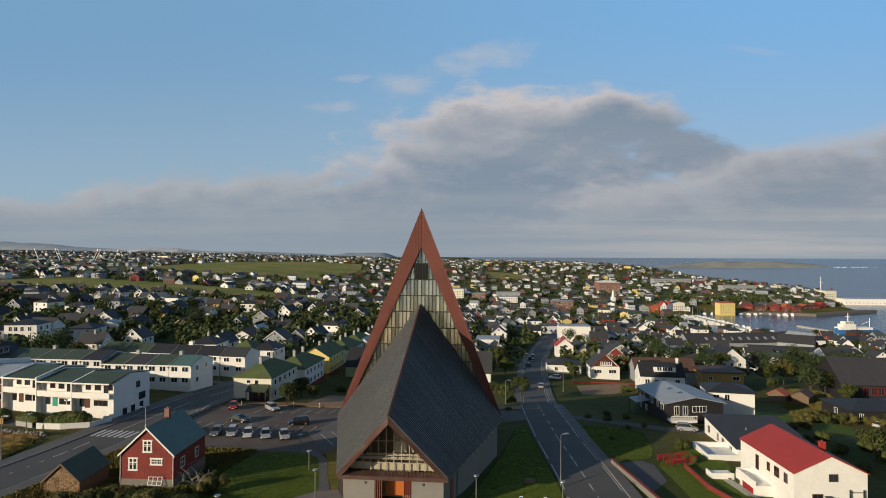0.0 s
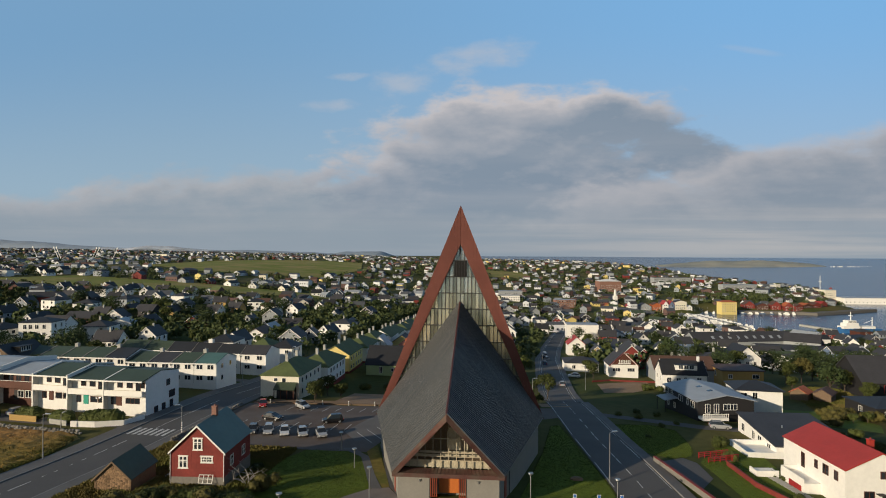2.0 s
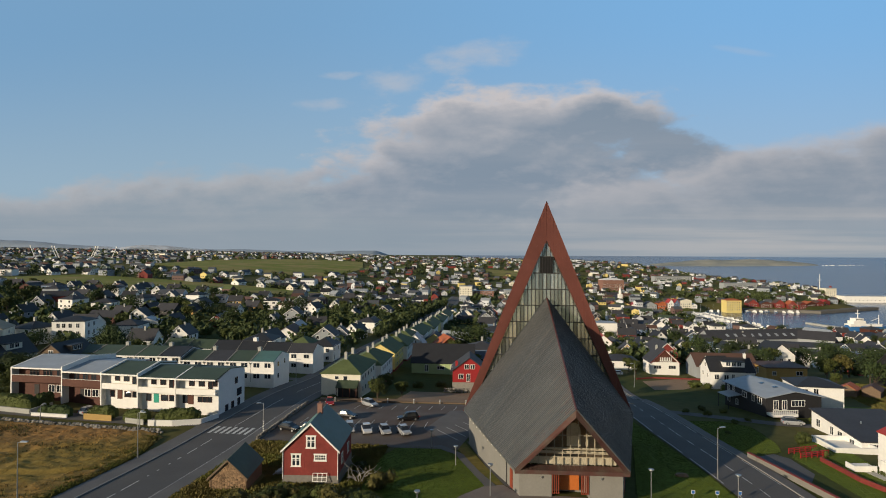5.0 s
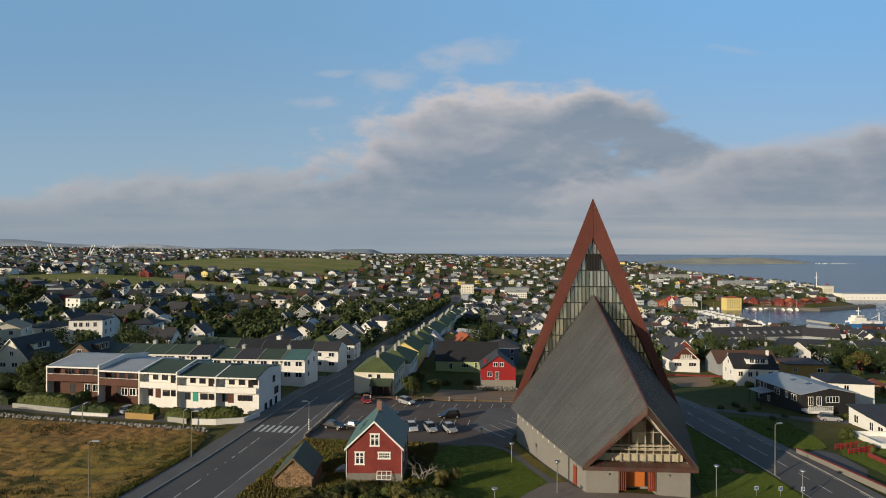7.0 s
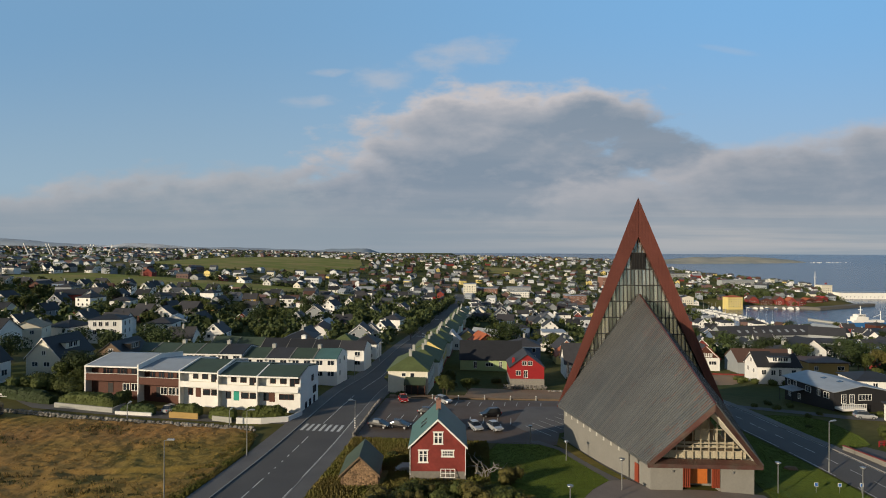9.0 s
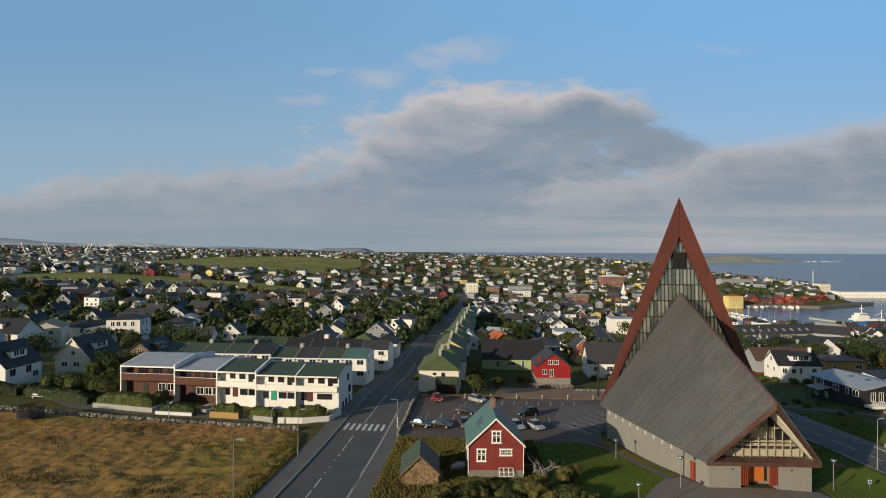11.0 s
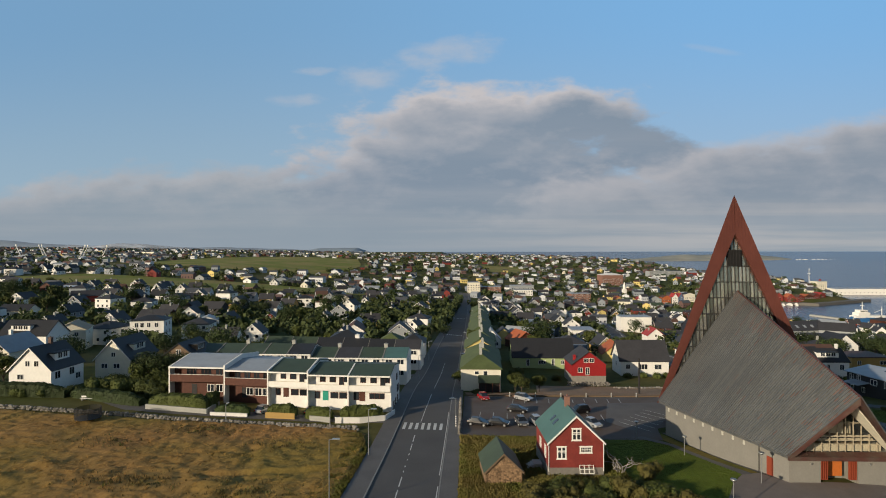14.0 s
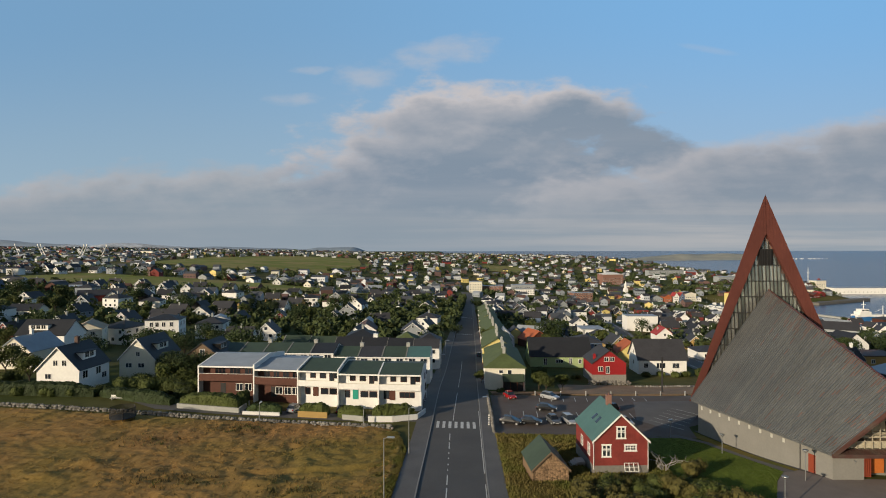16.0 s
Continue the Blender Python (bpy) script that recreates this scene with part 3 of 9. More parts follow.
drape("lawn", [(8.5, -2), (9.5, 4), (14.5, 26), (17.5, 44), (19.2, 45), (20.2, 37), (21.3, 26), (22.4, 17), (23.2, 7), (24.4, -3)], 0.05, M["lawn"], "mown green lawn between church and road", "lawn", 2.5)
drape("forecourt", [(-17.9, -7), (-14.3, -0.6), (-11.4, 3.2), (-8.7, 4.1), (-6.7, 0.3), (8, 0.2), (8.2, -2.2), (24.4, -3.2), (26, -10), (35, -60), (-25, -60), (-24.5, -14.2)], 0.06, M["paving"], "brown paved forecourt of the church", "paving", 3.0)
drape("path", [(-11.3, 3.3), (-13.2, 9.5), (-16.2, 18.6), (-20.5, 22.6), (-19.0, 23.6), (-15.0, 19.2), (-12.0, 10), (-9.6, 3.4)], 0.075, M["asphalt_old"], "narrow asphalt footpath along the church", "path", 2.5)
drape("path", [(-6.8, 0.5), (-8.6, 4.2), (-10.6, 11.5), (-14.6, 26.5), (-13.6, 26.5)], 0.07, M["asphalt"], "dark gravel strip under the church wall", "path", 2.5)
drape("lawn", [(-9.5, 3.6), (-12.0, 10), (-15.0, 19.2), (-16.8, 24), (-14.9, 25.8), (-10.6, 11.5), (-8.7, 4.3)], 0.06, M["rough_grass"], "narrow grass strip along the church wall", "lawn", 2.5)
drape("car_park_patch", [(-19, 48.6), (-3.5, 51.5), (-9, 38), (-13.6, 31), (-19.5, 27.5), (-23, 33)], 0.085, M["asphalt_old"], "paler resurfaced part of the car park", "car park", 3.0)

FIELD = [(-67.5, -70), (-66.3, 10), (-68, 20.5), (-72, 23.2), (-100, 22.0), (-130, 23.5), (-150, 25.5), (-200, 29), (-220, -70)]
# old drains and wheel tracks across the field: a line of points, width, depth
TRACKS = [([(-86, -2.5), (-79, -1.2), (-72, 0.8), (-68, 3)], 0.8, 0.42), ([(-84.5, 11), (-82, 4), (-80.5, -5), (-79, -14)], 0.9, 0.17), ([(-80, -3.5), (-75, -2.0), (-71, 1.0)], 0.9, 0.35), ([(-92, 6), (-84, 9), (-76, 14)], 0.6, 0.2)]


def line_gap(x, y, line):
    best = 1e9
    for (ax, ay), (bx, by) in zip(line, line[1:]):
        dx, dy = bx - ax, by - ay
        t = max(0.0, min(1.0, ((x - ax) * dx + (y - ay) * dy) / (dx * dx + dy * dy)))
        best = min(best, math.hypot(x - ax - t * dx, y - ay - t * dy))
    return best


def field_bump(x, y):
    """Tussocks, swells and hollows of the rough field, above the land sheet."""
    rough = 0.5 + 0.5 * noise.noise((x * 0.045 + 4.0, y * 0.06, 9.0))
    near = max(0.0, min(1.0, (x + 105) / 30))
    z = 0.30 + 0.22 * noise.noise((x * 0.11, y * 0.15, 2.0)) + (0.10 + 0.16 * rough + 0.10 * near) * noise.noise((x * 0.55, y * 0.75, 5.0))
    z += (0.12 + 0.14 * rough) * noise.noise((x * 1.5, y * 1.9, 7.0))
    for line, wide, deep in TRACKS:
        g = line_gap(x, y, line)
        if g < 3 * wide:
            z -= deep * math.exp(-(g / wide) ** 2)
            z += 0.35 * deep * math.exp(-((g - 1.7 * wide) / wide) ** 2)
    for cx, cy, r in ((-111.8, -6.5, 2.2), (-109.1, -1.5, 1.7), (-84, -6, 3.0)):
        z += 0.55 * math.exp(-((x - cx) ** 2 + ((y - cy) * 1.6) ** 2) / (r * r))
    return max(z, 0.02)


def within(x, y, outline):
    odd = False
    for (ax, ay), (bx, by) in zip(outline, outline[1:] + outline[:1]):
        if (ay > y) != (by > y) and x < (bx - ax) * (y - ay) / (by - ay) + ax:
            odd = not odd
    return odd


fx = [-66.3 - 0.42 * i for i in range(170)] + [-137.7 - 1.6 * i for i in range(48)]
fy = [-44 + 1.2 * i for i in range(10)] + [-32 + 0.5 * i for i in range(124)]
fz = [(x, y, gz(x, y) + (field_bump(x, y) if within(x, y, FIELD) else -0.25)) for y in fy for x in fx]
me = bpy.data.meshes.new("field")
k = len(fx)
me.from_pydata(fz, [], [(j * k + i + 1, j * k + i, (j + 1) * k + i, (j + 1) * k + i + 1) for j in range(len(fy) - 1) for i in range(k - 1)])
me.materials.append(M["dry_grass"])
for q in me.polygons:
    q.use_smooth = True
tagged(new("field", me), "field of dry yellow-brown grass", "field", kind="structure")
drape("verge", [(-51, -40), (-51, 20), (-30, 21), (-27.5, 8), (-30, -40)], 0.045, M["tall_grass"], "rough overgrown grass round the old house", "verge", 3.0)
drape("lawn", [(31.8, 30), (31.4, 48.5), (39, 50), (43, 46.5), (42.4, 35), (40.5, 29), (36.2, 27)], 0.05, M["lawn"], "sunlit green garden lawn", "lawn", 3.0)
drape("lawn", [(42, 8), (41, 26), (49, 38), (54, 36), (53, 22), (50, 4)], 0.05, M["lawn"], "sunlit green garden lawn", "lawn", 3.0)
drape("lawn", [(92, 88), (112, 97), (119, 123), (108, 125), (97, 110)], 0.05, M["rough_grass"], "dry sunlit grass below the black house", "lawn", 3.0)
drape("harbour_yard", [(125, 628), (232, 642), (226, 596), (205, 584), (150, 590)], 0.15, M["asphalt_old"], "asphalt yard in front of the quayside houses", "yard", 8.0)
drape("lawn", [(76, 62), (92, 60), (99, 72), (94, 86), (80, 84), (76.5, 72)], 0.05, M["lawn"], "green garden lawn below the sheds", "lawn", 3.0)
drape("gravel_strip", [(-33, 58.5), (-31.5, 74.5), (-6, 77), (8, 79), (12, 68), (-9, 62.5)], 0.05, M["gravel"], "strip of brown gravel behind the car park", "yard", 3.0)
drape("gravel_yard", [(38, 96.5), (38.5, 112), (56.6, 123), (55.5, 109), (47.3, 100)], 0.06, M["gravel"], "brown gravel yard below the red and white house", "yard", 3.0)
drape("driveway", [(34.6, 25), (38.6, 27.6), (40.2, 25.4), (40.2, 18), (36.6, 12.5)], 0.065, M["asphalt"], "dark asphalt driveway", "driveway", 3.0)
for outline in ([(-540, 760), (-400, 660), (-250, 720), (-230, 900), (-280, 1120), (-420, 1180), (-560, 1050)], [(-480, 350), (-300, 325), (-250, 400), (-150, 450), (-130, 487), (-260, 500), (-440, 492)], [(-20, 1000), (70, 1000), (70, 1130), (-20, 1130)]):
    drape("meadow", outline, 0.7, mat("meadow", (0.20, 0.225, 0.05), 0.95, vary=0.3, grain=0.1, stain=0.3, spot=0.02, spec=0.1, second=(0.26, 0.22, 0.08)) if "meadow" not in M else M["meadow"], "open green meadow in the town", "meadow", 25.0)

# ---------------------------------------------------------------- church
def lerp3(a, b, t):
    return tuple(p + (q - p) * t for p, q in zip(a, b))


RF, RT = (0, -4.0, 12.2), (0, 27.9, 23.4)
APEX = (0, 29.0, 41.1)

# weathered copper with seams that follow the fall of the roof
def sheet_copper(name, tones, rough):
    """Each sheet of metal has its own tone between two, with streaks of weathering over them."""
    m = material(name, tones[0], rough, 0.3, vary=0.15, grain=2.2, stain=0.30, spot=0.16, spec=0.5)
    n, l = m.node_tree.nodes, m.node_tree.links
    geo = next(q for q in n if q.bl_idname == "ShaderNodeNewGeometry")
    base = next(q for q in n if q.bl_idname == "ShaderNodeRGB")
    sc = next(q for q in n if q.bl_idname == "ShaderNodeVectorMath")
    mx = n.new("ShaderNodeMix")
    mx.data_type = "RGBA"
    l.new(geo.outputs["Random Per Island"], mx.inputs[0])
    l.new(base.outputs[0], mx.inputs[6])
    mx.inputs[7].default_value = (*tones[1], 1)
    l.new(mx.outputs[2], sc.inputs[0])
    return m


roof_mat = sheet_copper("weathered_copper", ((0.108, 0.117, 0.122), (0.150, 0.153, 0.150)), 0.40)
roof_brown = sheet_copper("brown_copper", ((0.135, 0.090, 0.080), (0.185, 0.122, 0.106)), 0.45)
church = thing("church", pose(0, 0, 0, 0, 0, 0.75), "modern church with steep copper roofs and a glazed pyramid tower", "church")


STRIPS = 74


def nave_roof(side):
    """Ruled copper surface from ridge to eave, laid in narrow strips of overlapping sheets."""
    r = random.Random(31 + side)
    v, f, mi = [], [], []
    el, tl = (side * 7.3, -1.0, 3.5), (side * 14.8, 26.6, 3.5)
    for i in range(STRIPS):
        t0, t1 = Vector(lerp3(RF, RT, i / STRIPS)), Vector(lerp3(RF, RT, (i + 1) / STRIPS))
        l0, l1 = Vector(lerp3(el, tl, i / STRIPS)), Vector(lerp3(el, tl, (i + 1) / STRIPS))
        cuts, c = [0.0], r.uniform(0.02, 0.07)
        while c < 0.97:
            cuts.append(c)
            c += r.uniform(0.055, 0.07)
        cuts.append(1.0)
        for a, b in zip(cuts, cuts[1:]):
            nrm = (l0 - t0).cross(t1 - t0).normalized()
            nrm = nrm if nrm.z > 0 else -nrm
            up = nrm * 0.02
            k = len(v)
            v.extend(tuple(q) for q in (t0.lerp(l0, a), t0.lerp(l0, b) + up, t1.lerp(l1, b) + up, t1.lerp(l1, a), t0.lerp(l0, b), t1.lerp(l1, b)))
            f.append((k, k + 1, k + 2, k + 3) if side < 0 else (k + 3, k + 2, k + 1, k))
            f.append((k + 1, k + 4, k + 5, k + 2))
            brown = max(0.0, 0.55 - a * 3.6) + max(0.0, 0.42 - i * 0.06) + 0.03
            mi += [1 if r.random() < brown else 0, 0]
        k = len(v)
        drop = Vector((0, 0, -0.35))
        v.extend(tuple(q) for q in (l0, l1, l1 + drop, l0 + drop, t0 + drop, t1 + drop))
        f += [(k, k + 1, k + 2, k + 3), (k + 3, k + 2, k + 5, k + 4)]
        mi += [0, 0]
    me = bpy.data.meshes.new("nave_roof")
    me.from_pydata(v, [], f)
    for q in (roof_mat, roof_brown):
        me.materials.append(q)
    me.polygons.foreach_set("material_index", mi)
    ob = new("nave_roof", me)
    ob.parent = church
    return tagged(ob, "grey weathered copper roof slope of narrow sheets")


def seams(side, roof):
    el, tl = (side * 7.3, -1.0, 3.5), (side * 14.8, 26.6, 3.5)
    bm = bmesh_new()
    for i in range(STRIPS + 1):
        a, b = Vector(lerp3(RF, RT, i / STRIPS)), Vector(lerp3(el, tl, i / STRIPS))
        along = (Vector(RT) - Vector(RF)).normalized() * 0.055
        nrm = (b - a).cross(along).normalized() * 0.15
        if nrm.z < 0:
            nrm = -nrm
        v = [bm.verts.new(p) for p in (a - along, a + along, b + along, b - along)]
        w = [bm.verts.new(q.co + nrm) for q in v]
        bm.faces.new(w if side > 0 else w[::-1])
        for k in range(4):
            bm.faces.new((v[k], v[(k + 1) % 4], w[(k + 1) % 4], w[k]))
    tagged(part("seam", bm, roof_mat, roof), kind="stuff")


for s in (-1, 1):
    r = nave_roof(s)
    seams(s, r)
bm = bmesh_new()
rod(bm, (0, -4.05, 12.18), (0, 27.9, 23.4), 0.16, sides=6)
part("ridge_cap", bm, M["copper_dark"], church, "red-brown copper ridge capping")

# gable: thick copper rake boards, canopy, glazing with mullions
for s in (-1, 1):
    bm = bmesh_new()
    a, b = Vector(RF), Vector((s * 7.3, -1.0, 3.5))
    drop, back = Vector((0, 0, -0.82)), Vector((0, 0.7, 0.0))
    va = [bm.verts.new(p) for p in (a + Vector((0, -0.06, 0.06)), a + drop * 1.25, a + drop * 1.25 + back, a + back)]
    vb = [bm.verts.new(p) for p in (b + Vector((s * 0.15, -0.06, 0.06)), b + drop * 0.55 + Vector((-s * 0.3, 0, 0)), b + drop * 0.55 + back, b + back)]
    for k in range(4):
        q = (va[k], va[(k + 1) % 4], vb[(k + 1) % 4], vb[k])
        bm.faces.new(q if s > 0 else q[::-1])
    bm.faces.new(vb if s > 0 else vb[::-1])
    part("rake_board", bm, M["copper_brown"], church, "red copper board along the gable")
bm = bmesh_new()
box(bm, -7.35, 7.35, -1.05, -0.8, 2.95, 3.45)
slab(bm, [(-7.2, -1.0, 3.46), (7.2, -1.0, 3.46), (6.6, 0.22, 3.74), (-6.6, 0.22, 3.74)], 0.12)
for i in range(-13, 14):
    x = i * 0.52
    slab(bm, [(x - 0.03, -1.0, 3.52), (x + 0.03, -1.0, 3.52), (x * 0.92 + 0.03, 0.2, 3.79), (x * 0.92 - 0.03, 0.2, 3.79)], 0.08)
box(bm, -7.0, 7.0, -0.8, 0.0, 2.95, 3.05)
part("canopy", bm, M["copper_brown"], church, "red copper canopy over the entrance")


def glass_material(name, tint, rough, solid=0.45, metal=0.0):
    m = bpy.data.materials.new(name)
    m.use_nodes = True
    n, l = m.node_tree.nodes, m.node_tree.links
    b = n["Principled BSDF"]
    b.inputs["Base Color"].default_value = (*tint, 1)
    b.inputs["Roughness"].default_value = rough
    b.inputs["Specular IOR Level"].default_value = 0.6
    tr, mx = n.new("ShaderNodeBsdfTransparent"), n.new("ShaderNodeMixShader")
    mx.inputs[0].default_value = solid
    b.inputs["Metallic"].default_value = metal
    l.new(tr.outputs[0], mx.inputs[1])
    l.new(b.outputs[0], mx.inputs[2])
    l.new(mx.outputs[0], n["Material Output"].inputs[0])
    return m


pane_glass = glass_material("window_glass", (0.09, 0.10, 0.10), 0.05, 0.16)
tower_glass = glass_material("tower_glass", (0.30, 0.33, 0.32), 0.09, 0.62, 0.7)
# random tint per pane, dark to silvery: uneven sky reflections painted into the colour
n, l = tower_glass.node_tree.nodes, tower_glass.node_tree.links
geo, mx = n.new("ShaderNodeNewGeometry"), n.new("ShaderNodeMix")
mx.data_type = "RGBA"
l.new(geo.outputs["Random Per Island"], mx.inputs[0])
mx.inputs[6].default_value, mx.inputs[7].default_value = (0.22, 0.25, 0.245, 1), (0.82, 0.82, 0.76, 1)
l.new(mx.outputs[2], n["Principled BSDF"].inputs["Base Color"])
# gable glazing at y = 0.55
gz0, gz1, ghw = 3.72, 10.6, 6.45
bm = bmesh_new()
v = [bm.verts.new(p) for p in ((-ghw, 0.55, gz0), (ghw, 0.55, gz0), (0, 0.55, gz1))]
bm.faces.new(v)
part("gable_glazing", bm, pane_glass, church, "tall triangular window")
mull = bmesh_new()
for i in range(-5, 6):
    x = i * 1.05
    top = gz0 + (gz1 - gz0) * (1 - abs(x) / ghw)
    box(mull, x - 0.05, x + 0.05, 0.40, 0.54, gz0, top)
for z in (4.75, 5.25, 5.75, 7.6):
    w = ghw * (1 - (z - gz0) / (gz1 - gz0))
    box(mull, -w, w, 0.42, 0.52, z - 0.05, z + 0.05)
part("gable_mullions", mull, mat("mullion", (0.38, 0.33, 0.24), 0.6), church, "pale wooden mullions")
bm = bmesh_new()
box(bm, -6.0, 6.0, 0.75, 0.85, 3.7, 4.70)
box(bm, -5.0, 5.0, 0.9, 1.0, 5.05, 5.38)
box(bm, -3.9, 4.4, 0.9, 1.0, 5.62, 5.82)
box(bm, -0.3, 1.5, 1.6, 1.9, 5.8, 8.0)
rod(bm, (0.6, 1.6, 8.0), (0.6, 1.9, 8.0), 0.9, 0.9, 12)
box(bm, 2.2, 2.5, 1.6, 1.9, 5.8, 7.4)
part("gallery_front", bm, mat("gallery_cream", (0.56, 0.50, 0.36), 0.6, vary=0.2, grain=2.5), church, "pale gallery rail behind the gable window")
bm = bmesh_new()
box(bm, -5.9, 5.9, 1.3, 5.8, 3.5, 3.7)
v = [bm.verts.new(p) for p in ((-5.6, 5.8, 4.2), (5.6, 5.8, 4.2), (0, 5.8, 12.0))]
bm.faces.new(v)
part("gallery", bm, mat("gallery_wood", (0.34, 0.23, 0.12), 0.7), church, "timber gallery inside the gable")

# pale lining boards on the inner side of the rakes
for s in (-1, 1):
    bm = bmesh_new()
    p = [Vector((0, 0.5, 10.7)), Vector((s * 6.6, 0.5, 3.76)), Vector((s * 6.72, -0.75, 3.70)), Vector((0, -2.6, 11.0))]
    off = Vector((s * 0.12, 0, 0.12))
    a, b = [bm.verts.new(q) for q in p], [bm.verts.new(q + off) for q in p]
    bm.faces.new(a)
    bm.faces.new(b[::-1])
    for k in range(4):
        bm.faces.new((a[k], a[(k + 1) % 4], b[(k + 1) % 4], b[k]))
    bmesh.ops.recalc_face_normals(bm, faces=bm.faces)
    part("rake_soffit", bm, M["cream_paint"], church, "pale boarded underside of the gable roof")

# entrance front
bm = bmesh_new()
for x0, x1 in ((-6.7, -2.5), (2.45, 6.7)):
    box(bm, x0, x1, 0.0, 0.4, -1.0, 3.0)
box(bm, -2.5, 2.45, 2.4, 2.6, -1.0, 3.0)
box(bm, -2.5, -2.35, 0.4, 2.4, -1.0, 3.0)
box(bm, 2.3, 2.45, 0.4, 2.4, -1.0, 3.0)
part("front_wall", bm, M["concrete_warm"], church, "grey-green rendered entrance wall")
bm = bmesh_new()
box(bm, -1.35, 1.3, 1.55, 1.7, 0.0, 2.85)
box(bm, -0.03, 0.03, 1.5, 1.55, 0.0, 2.85)
box(bm, -0.7, -0.62, 1.42, 1.5, 0.9, 1.3)
door = part("entrance_door", bm, M["orange_wood"], church, "orange varnished timber double door")
for x0 in (-2.45, 1.35):
    bm = bmesh_new()
    for i in range(4):
        x = x0 + 0.05 + i * 0.26
        box(bm, x, x + 0.10, 0.05, 0.45, 0.05, 2.95)
    box(bm, x0, x0 + 1.0, 0.15, 0.3, 0.0, 0.12)
    part("entrance_slats", bm, mat("slat_wood", (0.24, 0.048, 0.022), 0.6) if "slat_wood" not in M else M["slat_wood"], church, "red-brown timber slats beside the door")
for x in (-3.8, 3.95):
    bm = bmesh_new()
    rod(bm, (x, -0.12, 2.05), (x, -0.12, 2.35), 0.05, 0.16, 8)
    box(bm, x - 0.04, x + 0.04, -0.1, 0.0, 2.2, 2.3)
    part("wall_lamp", bm, M["tin"], church, "small metal uplighter")

# side walls with little square windows under the eaves
for s in (-1, 1):
    a, b = Vector((s * 6.7, 0.0, 0)), Vector((s * 13.9, 25.6, 0))
    d = (b - a).normalized()
    nrm = Vector((d.y, -d.x, 0)) * (-1 if s < 0 else 1)
    bm = bmesh_new()
    q = [a, b, b - nrm * 0.4, a - nrm * 0.4]
    lo = [bm.verts.new(p + Vector((0, 0, -4.0))) for p in q]
    hi = [bm.verts.new(p + Vector((0, 0, 3.9))) for p in q]
    for k in range(4):
        bm.faces.new((lo[k], lo[(k + 1) % 4], hi[(k + 1) % 4], hi[k]))
    bm.faces.new(hi)
    bmesh.ops.recalc_face_normals(bm, faces=bm.faces)
    wall = part("side_wall", bm, M["concrete_warm"], church, "grey-green rendered side wall")
    for i in range(9):
        c = a.lerp(b, 0.30 + i * 0.083) + nrm * 0.01
        bm = bmesh_new()
        turn = Matrix.Translation(c + Vector((0, 0, 2.42))) @ Matrix(((d.x, nrm.x, 0), (d.y, nrm.y, 0), (0, 0, 1))).to_4x4()
        box(bm, -0.19, 0.19, -0.05, 0.05, -0.30, 0.30, m=turn)
        part("side_window", bm, mat("pale_pane", (0.46, 0.45, 0.40), 0.3) if "pale_pane" not in M else M["pale_pane"], church, "small pale square window")
    c = a.lerp(b, 0.12)
    bm = bmesh_new()
    turn = Matrix.Translation(c) @ Matrix(((d.x, nrm.x, 0), (d.y, nrm.y, 0), (0, 0, 1))).to_4x4()
    box(bm, -0.55, 0.55, -0.05, 0.06, -0.9, 2.0, m=turn)
    part("side_door", bm, M["slat_wood"], church, "red-brown side door")
    c = a.lerp(b, 0.19)
    bm = bmesh_new()
    rod(bm, c + nrm * 0.12 + Vector((0, 0, -1.5)), c + nrm * 0.12 + Vector((0, 0, 3.1)), 0.06)
    part("downpipe", bm, M["dark_metal"], church)

# tower: copper pyramid, its front a wide copper frame round a tall glazed triangle
rear = Vector((0, 56, -3))
glass_top, glass_l = Vector((0, 29.4, 33.9)), Vector((-13.8, 27.3, 3.2))


